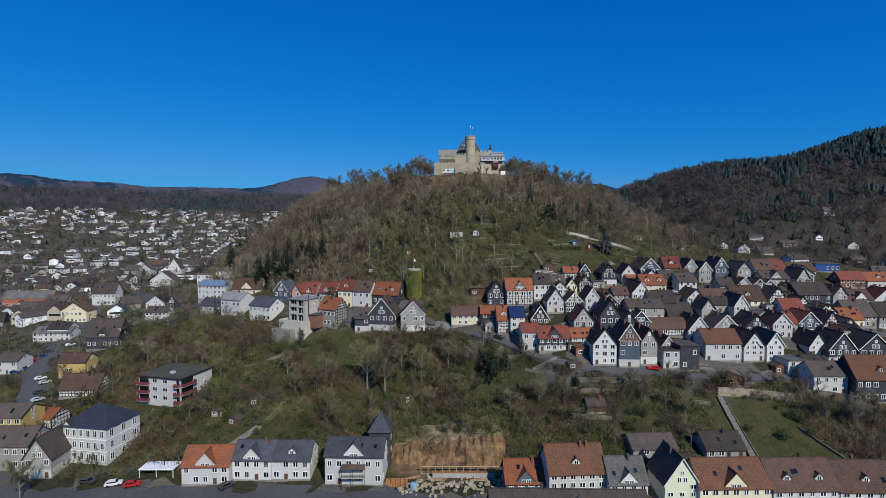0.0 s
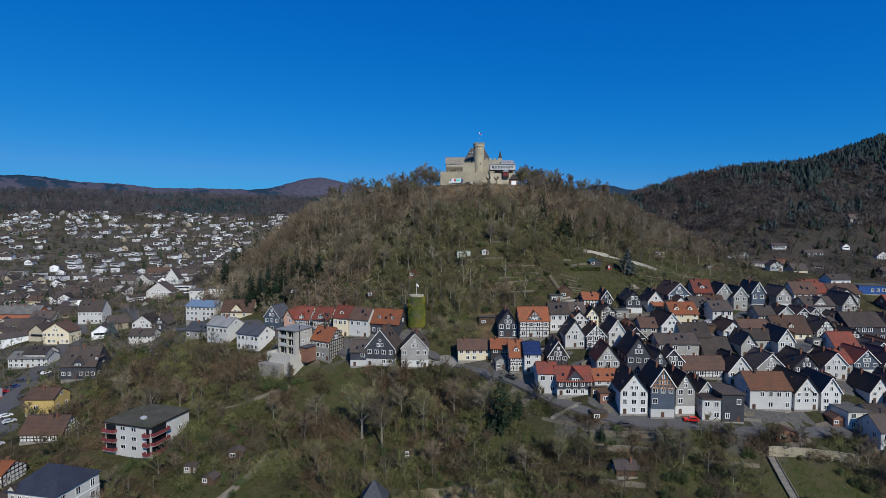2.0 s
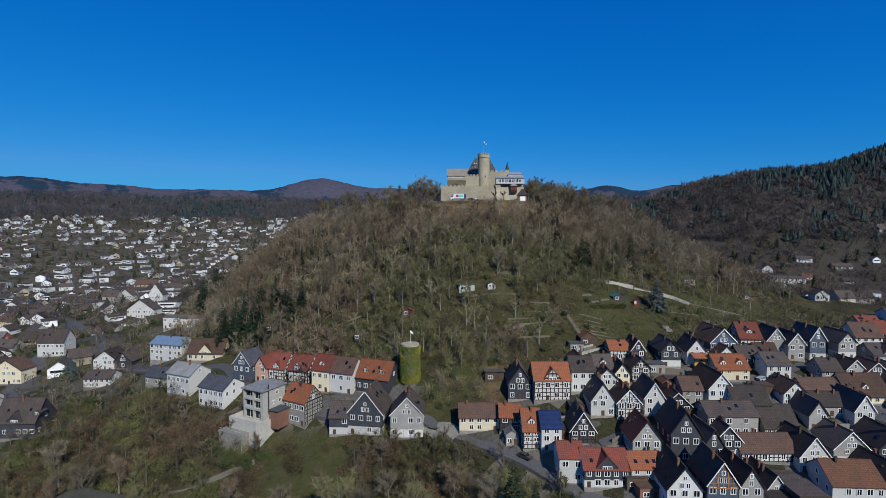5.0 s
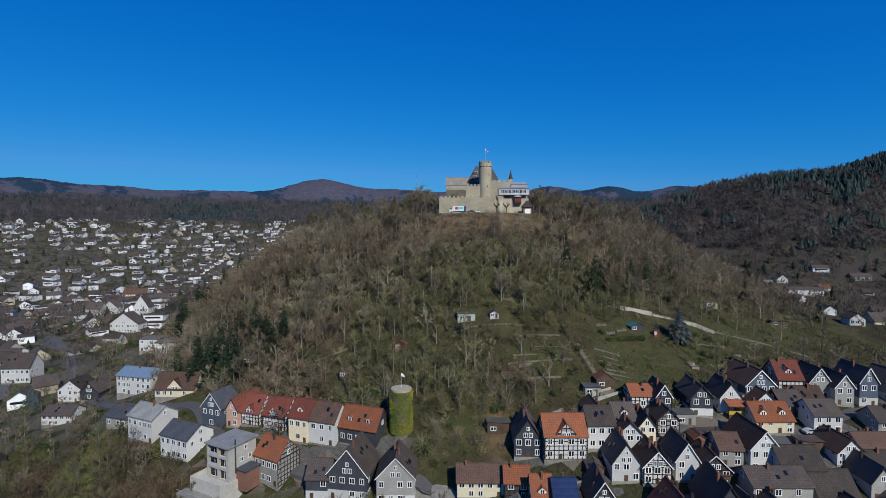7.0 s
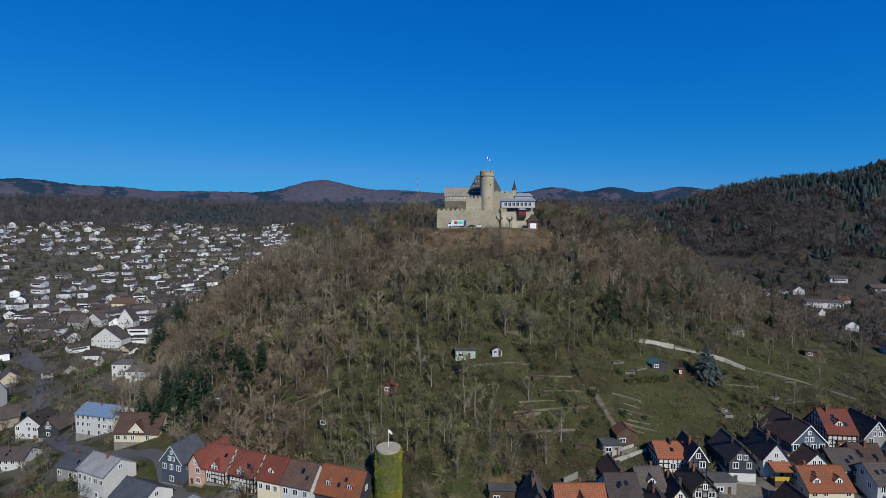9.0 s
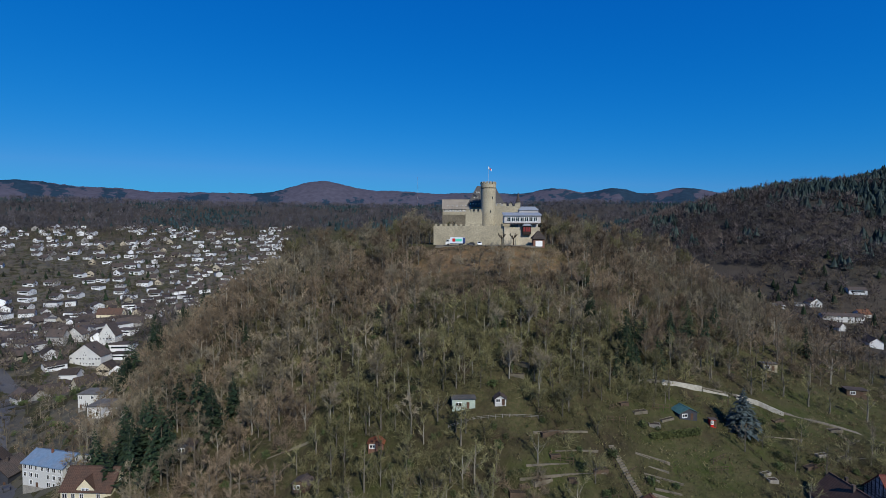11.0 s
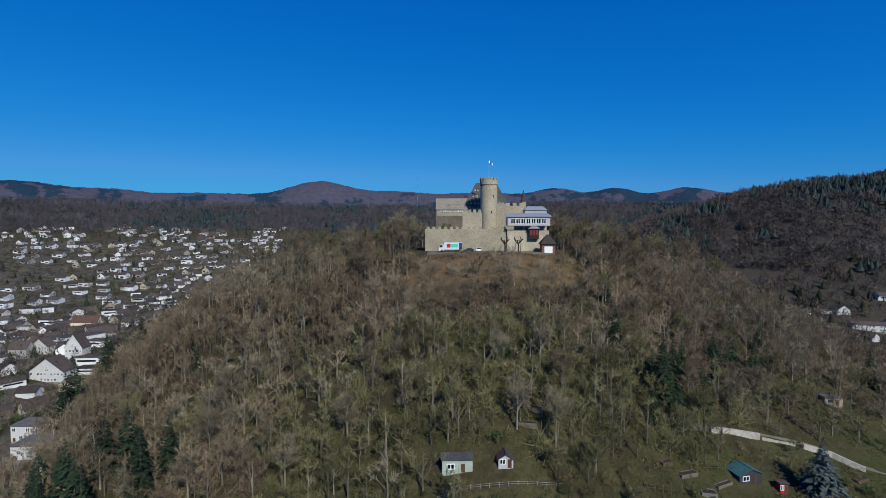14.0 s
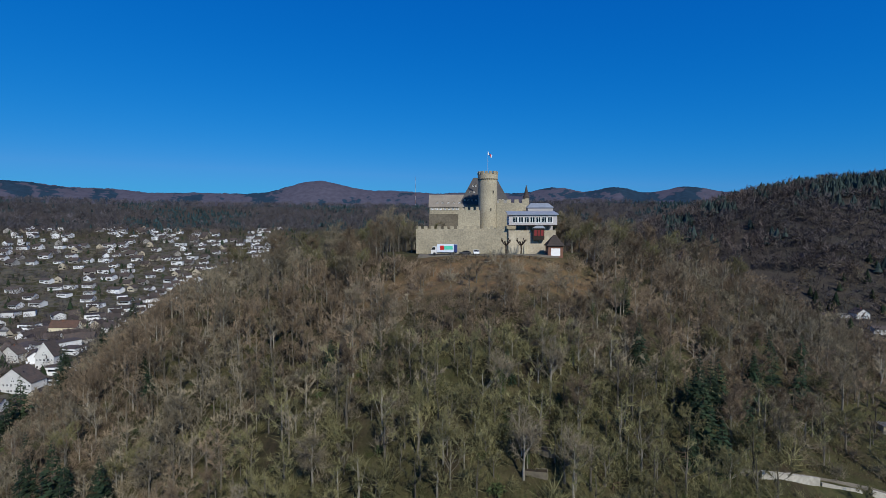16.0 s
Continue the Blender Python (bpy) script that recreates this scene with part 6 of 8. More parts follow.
# yard sheds, garages and lean-tos between the houses
yr = random.Random(77)
for x, y, r in [q for q in HOUSES if 10 < q[0] < 160 and 165 < q[1] < 255]:
    if yr.random() < 0.6:
        w = yr.uniform(3, 6.5)
        a, b = x + yr.choice((-1, 1)) * (r / 2 + w / 2 - 0.5), y + yr.uniform(-4, 5)
        if free(a, b, -2.5) and not (60 < a < 95 and b < 176):
            hut(a, b, w, yr.uniform(3, 5), yr.uniform(2.3, 3.2), WALL[yr.choice(("white", "grey", "wood", "wood", "brownwall", "concrete"))], ROOF[yr.choice(("dark", "grey", "brown", "dark", "rust"))],
                yr.choice(("low garage between the houses", "lean-to shed beside a house", "small yard shed beside a gabled house")), yr.uniform(-8, 8), yr.random() < 0.5, w * 0.3)


# ---- cars on the roads ----
for x, y, p, lab, rz in ((-174, 208, WHITE, "white car parked beside the main road", 55), (-168, 203, SILVER, "silver car parked beside the main road", 55), (-162, 193, CARGREY, "dark car driving lane of the main road", 55),
                         (-157, 186, SILVER, "silver car on the main road", 60), (-193, 222, NAVY, "dark blue car in a parking row", 10), (-194, 218.5, NAVY, "dark blue car in a parking row", 10), (-195, 226, RED, "red car in a parking row", 10),
                         (-197, 232, RED, "red car in a parking row", 10), (-181, 224, CARGREY, "dark car on the main road", 60), (-193, 250, WHITE, "white van beside the road", 70), (-210, 266, CARGREY, "dark car parked by a house", 20),
                         (-100, 134, CARGREY, "black car parked before the villa", -5), (-92, 133, WHITE, "white car parked before the villa", 20), (-86.5, 132.5, RED, "red car beside the carport", 20), (-59.5, 131, CARGREY, "black car parked by the white house", 50),
                         (-197, 237, NAVY, "dark blue car in a parking row", 10), (-199, 243, CARGREY, "dark car in a parking row", 10), (74.8, 170.8, RED, "bright red car parked on the lane", 172), (22.5, 194.5, CARGREY, "dark car parked on the lane", -40),
                         (54.5, 169.5, CARGREY, "black car parked on the lane", 0), (-235, 335, CARGREY, "dark car on the far road", 60), (-250, 365, SILVER, "silver car on the far road", 60), (-156, 290, CARGREY, "dark car on the side road", 140), (107, 222, SILVER, "silver car between houses", 10)):
    car(x, y, rz, p, lab)
t = thing("carport", pose(-82, 136, gz(-82, 136)), "white flat-roofed carport beside the villa", "carport")
part("roof", Geo().box(-5, 5, 0, 5, 2.4, 2.65), WHITE, t)
for a in (-4.8, 0, 4.8):
    part("post", Geo().box(a - 0.08, a + 0.08, 0.2, 0.36, -1, 2.4), WHITE, t)
part("wall", Geo().box(-5, 5, 4.8, 5, -1, 2.4), WALL["white"], t)


# ---- building site ----
br = random.Random(4)
stone = []
for i in range(4):
    g = Geo()
    bm_ = bmesh.new()
    bmesh.ops.create_cube(bm_, size=1.0)
    for v in bm_.verts:
        v.co = Vector((v.co.x * br.uniform(0.8, 1.3), v.co.y * br.uniform(0.7, 1.1), v.co.z * br.uniform(0.6, 0.9)))
    g.add([v.co for v in bm_.verts], [[v.index for v in f.verts] for f in bm_.faces])
    bm_.free()
    stone.append(g.mesh("stone_block", STONE))
site = thing("rubble_heap", pose(0, 0, 0), "heap of pale sandstone blocks on the building site", "rubble")
for i in range(190):
    x, y = br.uniform(-12, 18), br.gauss(131.5, 2.2)
    s = br.uniform(0.3, 0.95)
    part("stone_block", stone[i % 4], None, site, "", pose(x, y, gz(x, y) + 0.2 * s, br.uniform(-20, 20), br.uniform(-20, 20), br.uniform(0, 360)) @ Matrix.Scale(s, 4))
deck = thing("formwork", pose(-13, 132.5, gz(-13, 132.5)), "orange-brown timber formwork on the building site", "timber")
for i in range(9):
    part("board", Geo().box(-3 + 0.7 * i, -2.4 + 0.7 * i, -1.6, 1.8, 0.3, 0.42), ORANGE_WOOD, deck, "", pose(0, 0, 0.1, 12, 0, 4))
for i in range(4):
    part("beam", Geo().box(-3.4, 3.6, -1.5 + i, -1.35 + i, 0.0, 0.25), TIMBER, deck, "", pose(0, 0, 0.0, 12, 0, 4))
CLAY = mat("cut_orange_clay", (0.25, 0.155, 0.076), 0.95, 0.35, 1.3, 0.35, 0.6, second=(0.12, 0.068, 0.036), depth=0.15)
LOAM = mat("dry_sandy_loam", (0.26, 0.20, 0.125), 0.95, 0.3, 1.5, 0.3, 0.5, second=(0.18, 0.15, 0.085), depth=0.1)


def excavation_bank():
    """The furrowed clay face behind the building site, and the bare slope on its top."""
    xs, ys = np.arange(-18.0, 20.51, 0.35), np.concatenate([np.arange(139.6, 151.0, 0.3), np.arange(151.0, 160.1, 0.9)])
    V = []
    for y in ys:
        for x in xs:
            rim = min(step_up(-18.0, -14.5, x), 1 - step_up(17.5, 20.5, x), 1 - step_up(156.0, 160.0, y + noise.noise((x / 4, 1.0, 2.0)) * 2))
            face = step_up(140, 142, y) * (1 - step_up(148.5, 150.5, y))
            cut = noise.noise((x / 1.1, y / 9.0, 3.0)) * 1.5 + noise.noise((x / 3.2, y / 14.0, 8.0)) * 1.6 + noise.noise((x / 0.6, y / 2.0, 5.0)) * 0.6
            V.append((x, y, gz(x, y) - 1.2 * (1 - rim) + 0.55 * rim + cut * face * rim + 0.25 * noise.noise((x / 1.5, y / 1.5, 6.0))))
    k = len(xs)
    i = (np.arange(len(ys) - 1)[:, None] * k + np.arange(k - 1)[None]).ravel()
    top = np.repeat((ys[:-1] > 149.2).astype(int), k - 1)
    ob = new("excavation_bank", fast_mesh("excavation_bank", V, np.stack([i, i + 1, i + k + 1, i + k], -1), CLAY, LOAM, slots=top))
    tagged(ob, "steep furrowed orange clay bank behind the building site", "bank", kind="structure")


excavation_bank()
w = thing("foundation_wall", pose(6, 136, gz(6, 136)), "long pale concrete wall of the building site", "wall")
part("wall", Geo().box(-9, 9, 0, 0.4, -3, 1.4), WALL["concrete"], w)
part("ledge", Geo().box(-9.2, 9.2, -0.1, 0.5, 1.4, 1.6), ORANGE_WOOD, w, "wooden shuttering rail")


def porch():
    """A yellow wooden porch under its own tiled roof, before a white gabled house."""
    t = thing("porch", pose(87.6, 225.4, gz(87.6, 226)), "yellow boarded balcony porch with an orange tiled roof", "porch")
    part("base", Geo().box(-2.2, 2.2, 0, 2.5, -2, 1.6), WALL["wood"], t, "dark open ground floor")
    part("balustrade", Geo().box(-2.3, 2.3, -0.1, 0.05, 1.6, 2.7), mat("yellow_painted_boards", (0.55, 0.36, 0.05), 0.6, 0.1, 2, 0.4, 0.1), t, "bright yellow boards")
    for x in (-2.2, 0.0, 2.2):
        part("post", Geo().box(x - 0.09, x + 0.09, 0, 0.18, 2.7, 4.2), TIMBER, t)
    part("roof", Geo().prism([(0, -0.6, 4.1), (0, 2.5, 5.3), (0, 2.5, 5.5), (0, -0.6, 4.3)], (-2.7, 0, 0), (2.7, 0, 0)), ROOF["orange"], t)


porch()


def site_timber():
    """Stacks of planks, open wall frames and a blue tank on the building site."""
    for i, (x, y, rz, n) in enumerate(((-9, 135.5, 20, 6), (-2, 134.6, -8, 7), (10, 134.4, 6, 6), (15.5, 132.5, 75, 5), (-5.5, 131.0, 40, 5))):
        t = thing("timber_stack", pose(x, y, gz(x, y), 0, 0, rz), "stack of pale sawn planks on the building site", "timber", "timber stacks")
        for k in range(n):
            part("plank", Geo().box(-2.6, 2.6, -0.13, 0.13, 0, 0.09), ORANGE_WOOD if (i + k) % 3 == 0 else PALEWOOD, t, "", pose(0.1 * (k % 3), 0.34 * (k % 3) - 0.3, 0.1 + 0.11 * (k // 3), 0, 0, 3 * (k % 2)))
    f = thing("wall_frame", pose(4.5, 137.6, gz(4.5, 137.6)), "long pale timber wall frame on the foundation", "timber")
    for z in (0.2, 2.4):
        part("rail", Geo().box(-11, 12, -0.1, 0.1, z, z + 0.2), PALEWOOD, f)
    for k in range(12):
        part("stud", Geo().box(-10.9 + 2.05 * k, -10.75 + 2.05 * k, -0.08, 0.08, 0.4, 2.4), PALEWOOD, f)
    b = thing("tank", pose(-8, 130.0, gz(-8, 130)), "pale blue plastic water tank on the building site", "tank")
    part("body", Geo().tube([(0, 0, 0), (0, 0, 0.1), (0, 0, 1.5), (0, 0, 1.7)], [0.9, 1.0, 1.0, 0.7], 14), mat("pale_blue_plastic", (0.22, 0.33, 0.46), 0.5, 0.1, 1, 0.3, 0), b)


PALEWOOD = mat("pale_sawn_timber", (0.42, 0.32, 0.19), 0.8, 0.2, 3.0, 0.5, 0.2)
site_timber()


def steps_between_beds():
    """Stone-edged steps and beds that climb the garden slope."""
    t = thing("garden_steps", pose(0, 0, 0), "worn grey stone garden steps between terraced beds", "steps")
    me = Geo().box(-0.75, 0.75, -0.25, 0.25, -0.8, 0.1).mesh("step", STONE_D)
    for i in range(26):
        x, y = 50.5 - 0.16 * i, 238 + 0.62 * i
        part("step", me, None, t, "", pose(x, y, gz(x, y) + 0.12, 0, 0, 14))
    for i, (x, y, w) in enumerate(((53.5, 240, 4.0), (54.2, 243.4, 6.2), (53.0, 246.2, 3.2), (54.6, 249.1, 5.0), (52.4, 252.2, 3.6))):
        stone_wall([(x, y), (x + w, y - 0.9)], 0.35, 0.4, STONE_D, "short grey dry-stone wall of a terraced bed", "terrace_wall")


steps_between_beds()


# ---- walls, hedges and bushes between the old houses ----
for i in range(75):
    x, y, a, ln = yr.uniform(30, 160), yr.uniform(172, 232), yr.choice((0, 10, 5, 20)), yr.uniform(4, 11)
    p, q = (x, y), (x + math.cos(radians(a)) * ln, y + math.sin(radians(a)) * ln)
    if all(free(p[0] + (q[0] - p[0]) * k / 3, p[1] + (q[1] - p[1]) * k / 3, -1.5) for k in range(4)):
        stone_wall([p, q], yr.uniform(0.8, 1.8), 0.35, yr.choice((STONE_D, STONE_D, WALL["concrete"], PLINTH)), "weathered yard wall between the old houses", "yard_wall")


# ---- raised beds and stone heaps on the garden terraces ----
SOIL = mat("dark_garden_soil", (0.045, 0.034, 0.024), 0.95, 0.3, 2.0, 0.5, 0.4)
for i in range(44):
    x, y = yr.uniform(20, 128), yr.uniform(234, 282)
    if free(x, y, 1.5) and all((x - a) ** 2 + (y - b) ** 2 > (c + 1) ** 2 for a, b, c in ROADS) and not (54 < x < 84 and 245 < y < 262):
        a, b = yr.uniform(1.0, 2.6), yr.uniform(0.6, 1.1)
        g = Geo().box(-a, a, -b, -b + 0.15, -0.8, 0.5).box(-a, a, b - 0.15, b, -0.8, 0.5).box(-a, -a + 0.15, -b + 0.15, b - 0.15, -0.8, 0.5).box(a - 0.15, a, -b + 0.15, b - 0.15, -0.8, 0.5)
        g.box(-a + 0.15, a - 0.15, -b + 0.15, b - 0.15, -0.8, 0.38, 1)
        ob = part("raised_bed", g, (yr.choice((STONE_D, WALL["wood"], WALL["wood"], PLINTH)), SOIL), None, "", pose(x, y, gz(x, y) + 0.1, 0, 0, yr.uniform(-15, 30)))
        tagged(ob, "framed garden bed of dark soil on the slope", "garden bed", "garden beds")


for i in range(16):
    x, y = yr.uniform(22, 120), yr.uniform(236, 284)
    if free(x, y, 1.5) and all((x - a) ** 2 + (y - b) ** 2 > (c + 1) ** 2 for a, b, c in ROADS):
        t = thing("trellis", pose(x, y, gz(x, y), 0, 0, yr.uniform(-20, 40)), "weathered wooden trellis of posts and rails in a garden", "trellis", "garden trellises")
        for k in range(4):
            part("post", Geo().box(-0.05, 0.05, -0.05, 0.05, -0.5, 1.7), WALL["wood"], t, "", pose(1.6 * k, 0, 0))
        for z in (0.7, 1.5):
            part("rail", Geo().box(-0.2, 5.0, -0.04, 0.04, z, z + 0.09), WALL["wood"], t)


# ---- slate-roofed building below the street ----
house(26.5, 97, 33, 10, 12.3, 17.2, "x", "grey", "dark", 3, "dormer1", rz=-1.0)
for x, y, hgt in ((27.5, 96.2, 19.4), (34.0, 96.2, 18.4)):
    t = thing("stair_turret", pose(x, y, gz(x, y)), "grey turret with a dark pointed slate roof", "turret")
    part("shaft", Geo().tube([(0, 0, -2), (0, 0, hgt - 3.4)], [1.9, 1.9], 8), WALL["grey"], t)
    part("spire", Geo().tube([(0, 0, hgt - 3.4), (0, 0, hgt)], [2.4, 0.05], 8), ROOF["dark"], t, "pointed slate roof")


# ---- planting ----
def shrub(seed, h, rx, n=150):
    """A thicket of bare stems and twigs fanning up from the ground."""
    rng = np.random.default_rng(seed)
    a = rng.uniform(0, 6.283, n)
    q = np.sqrt(rng.uniform(0, 1, n)) * rx
    z = rng.uniform(0.0, 0.75, n) * h * (1 - 0.5 * (q / rx) ** 2)
    P = np.stack([np.cos(a) * q, np.sin(a) * q, z], -1)
    D = P * [0.6, 0.6, 0.4] / max(rx, h) + rng.normal(0, 0.55, (n, 3)) + [0, 0, 0.4]
    D /= np.linalg.norm(D, axis=1, keepdims=True)
    S = np.cross(D, rng.normal(0, 1, (n, 3)))
    S /= np.linalg.norm(S, axis=1, keepdims=True)
    L, wd = rng.uniform(0.3, 0.75, (n, 1)) * h, rng.uniform(0.03, 0.075, (n, 1))
    return np.stack([P - S * wd, P + S * wd, P + D * L], 1).reshape(-1, 3)


def scattered(name, places, label, category, mats):
    """places: (x, y, scale, [(triangles, slot), ...]), all in one mesh."""
    rng = np.random.default_rng(len(places))
    V, S, T = [], [], []
    xs = np.array([p[0] for p in places])
    ys = np.array([p[1] for p in places])
    zs = ground(xs, ys) - 0.25
    for (x, y, s, kinds), z in zip(places, zs):
        a = rng.uniform(0, 6.283)
        dev = 0.45 * noise.noise((x / 11, y / 11, 2.5)) + rng.uniform(-0.38, 0.34) + (0.22 if 295 < y < 350 and -25 < x < 80 else 0.0)
        R = np.array([[math.cos(a), -math.sin(a), 0], [math.sin(a), math.cos(a), 0], [0, 0, 1]]) * s
        for tri, slot in kinds:
            V.append(tri @ R.T + [x, y, z])
            S.append(np.full(len(tri) // 3, slot))
            T.append(np.full(len(tri) // 3, dev))
    V = np.concatenate(V)
    me = fast_mesh(name, V, np.arange(len(V)).reshape(-1, 3), *mats, slots=np.concatenate(S))
    me.attributes.new("tone", "FLOAT", "FACE").data.foreach_set("value", np.concatenate(T).astype(np.float32))
    return tagged(new(name, me), label, category, kind="stuff")


G0 = []
for i in range(6):
    g, V = bare_tree(300 + i, (10, 12, 8, 9, 13, 7)[i], (0.34, 0.28, 0.4, 0.36, 0.25, 0.42)[i], 6, 310, sub=2, fat=1.35)
    G0.append((geo_tris(g), V))
SHRUBS = [shrub(400 + i, (2.8, 3.8, 2.0, 4.8)[i], (2.2, 2.5, 2.0, 2.8)[i], 190) for i in range(4)]
SAPLINGS = [shrub(430 + i, (3.2, 5.0, 6.5, 4.2, 2.4)[i], (1.7, 1.3, 1.4, 1.9, 1.8)[i], 120) for i in range(5)]
TUFTS = [shrub(450 + i, 0.7, 0.6, 7) for i in range(5)]
CLEAR = []  # places kept free of planting: x, y, half width, half depth


def gardens(x, y):
    return ((x - 66) ** 2 / 1000 + (y - 253) ** 2 / 260 < 1) or ((x - 110) ** 2 / 1500 + (y - 276) ** 2 / 160 < 1) or ((x - 150) ** 2 / 1200 + (y - 292) ** 2 / 400 < 1)


def wooded(x, y):
    """How densely the steep woods round the castle stand."""
    if math.hypot((x - 19) / 43, (y - 374) / 27) < 1.0 or (-10 < x < 52 and 341 < y < 390):
        return 0.0
    z = gz(x, y)
    if z < 19 or (x < -60 and y < 246 + (-60 - x) * 0.35):
        return 0.0
    if gardens(x, y):
        return 0.05
    if x > 15 and y < 258:
        return 0.14
    if x > 95 and y < 325:
        return 0.3
    if 320 < y < 345 and -15 < x < 55:
        return 0.25
    return 1.0


def clear(x, y):
    if np.any((ROAD_AT[0] - x) ** 2 + (ROAD_AT[1] - y) ** 2 < ROAD_AT[2] ** 2):
        return False
    return all(abs(x - a) > w or abs(y - b) > d for a, b, w, d in CLEAR)


ROAD_AT = np.array(ROADS).T
CLEAR += [(-93, 272, 9, 5), (7, 262, 7, 5), (18, 262, 5, 5), (72, 267, 6, 5), (124, 312, 6, 5), (151, 304, 5, 4), (-17, 255, 4, 4), (-81, 274, 4, 4), (-36, 249, 4, 4), (-13, 227, 6, 6), (84, 284, 14, 3), (106, 287, 12, 3), (-46, 258, 7, 4)]
wr = random.Random(3)


def tone(x, y):
    """Which colour of wood grows where: 1 grey-brown, 2 olive, 3 reddish."""
    v = noise.noise((x / 38, y / 38, 3.3)) + wr.uniform(-0.25, 0.25)
    if y > 300:
        return 3 if v > -0.05 else 1
    if x < -40:
        return 3 if v > 0.1 else 1 if v > -0.3 else 2
    return 2 if v > -0.08 else 1 if v > -0.35 else 3


spots, tries = [], 0
while len(spots) < 1700 and tries < 40000:
    tries += 1
    x, y = wr.uniform(-170, 180), wr.uniform(228, 408)
    if wr.random() < wooded(x, y) and free(x, y, 1.0) and clear(x, y) and all((x - a) ** 2 + (y - b) ** 2 > 7 for a, b in spots):
        spots.append((x, y))
near = [p for p in spots if p[1] < 335 and abs(p[0] - 5) < 115][:105]
chosen = set(near)
for x, y in near:
    s = wr.uniform(0.7, 1.1) * (0.7 if 300 < y < 345 and -10 < x < 50 else 1.0)
    if (x + 105) ** 2 + (y - 290) ** 2 < 500 and wr.random() < 0.5 or (x > 60 and y > 285 and wr.random() < 0.12) or wr.random() < 0.02:
        tree(x, y, FIRS[wr.randrange(2)], s)
    else:
        want = (None, TWIG, TWIG_Y, TWIG_R)[tone(x, y)]
        tree(x, y, wr.choice([q for q in KINDS if q[2] == want]), s)
places = []
for x, y in spots:
    if (x, y) in chosen:
        continue
    w_, t_ = G0[wr.randrange(6)]
    places.append((x, y, wr.uniform(0.75, 1.15) * (0.6 if 300 < y < 345 and -10 < x < 50 else 1.0), [(w_, wr.choice((0, 0, 0, 0, 0, 4))), (t_, tone(x, y))]))
scattered("woodland", places, "bare brown deciduous woodland on the castle hill", "woodland", (BARK, TWIG, TWIG_Y, TWIG_R, BARK_L))
places, tries = [], 0
while len(places) < 3600 and tries < 40000:
    tries += 1
    x, y = wr.uniform(-165, 170), wr.uniform(225, 400)
    q = wooded(x, y)
    if 334 < y < 348 and -14 < x < 55:
        q = 0.35
    if gardens(x, y):
        q = 0.2
    if wr.random() < q and free(x, y, 0.5) and clear(x, y):
        places.append((x, y, wr.uniform(0.5, 1.2) * (0.45 if gardens(x, y) else 1.0), [(SAPLINGS[wr.randrange(5)], tone(x, y) - 1)]))
k = 0
while k < 150:
    x, y = wr.uniform(-14, 28), wr.uniform(206, 246)
    if free(x, y, 1) and clear(x, y):
        places.append((x, y, wr.uniform(0.4, 1.0), [(SAPLINGS[wr.randrange(5)], wr.choice((0, 1, 1, 2)))]))
        k += 1
scattered("undergrowth", places, "bare brown undergrowth and saplings under the trees", "undergrowth", (TWIG, TWIG_Y, TWIG_R))


def lower_slope(x, y):
    """The overgrown bank between the street and the hill town, and the gardens on it."""
    if 84 < x < 114 and 130 < y < 160:
        return 0.012
    if -18 < x < 22 and 133 < y < 150:
        return 0.05
    if -85 < x < -40 and 140 < y < 160:
        return 0.35
    if 15 < x < 52 and 166 < y < 178:
        return 0.2
    if -60 < x < -32 and 188 < y < 218:
        return 0.22
    if -120 < x < -90 and 158 < y < 174:
        return 0.15
    if x < -120:
        return 0.6
    return 1.0


places, tries = [], 0
while len(places) < 2150 and tries < 26000:
    tries += 1
    x, y = wr.uniform(-185, 165), wr.uniform(137, 252)
    top = 207 if x < 0 else 205 - x * 0.75 if x < 50 else 167
    if x < -60:
        top = 224 + (-60 - x) * 0.4
    if y < top and wr.random() < lower_slope(x, y) and free(x, y, 0.8) and clear(x, y):
        v = noise.noise((x / 15, y / 15, 7.7)) + wr.uniform(-0.2, 0.2)
        places.append((x, y, wr.uniform(0.5, 1.25), [(SHRUBS[wr.randrange(4)], 2 if v > 0.12 else 1 if v < -0.12 else 0)]))
        if len(places) % 5 == 0 and lower_slope(x, y) > 0.5:
            w_, t_ = G0[wr.randrange(6)]
            places.append((x + 0.5, y, wr.uniform(0.5, 0.95), [(w_, 3), (t_, wr.choice((0, 1, 1, 2)))]))
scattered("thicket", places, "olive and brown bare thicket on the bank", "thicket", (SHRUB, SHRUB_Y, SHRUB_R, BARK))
k = 0
for x, y, s, _ in places:
    if k < 85 and lower_slope(x, y) > 0.5 and wr.random() < 0.16 and abs(x) < 160:
        tree(x + 1, y, KINDS[wr.choice((0, 2, 2, 3, 5, 5, 6))], wr.uniform(0.5, 0.95), "trees on the overgrown bank")
        k += 1
def firs(*places):
    for x, y, kind, s in places:
        tree(x, y, FIRS[kind], s, "conifers of the valley")


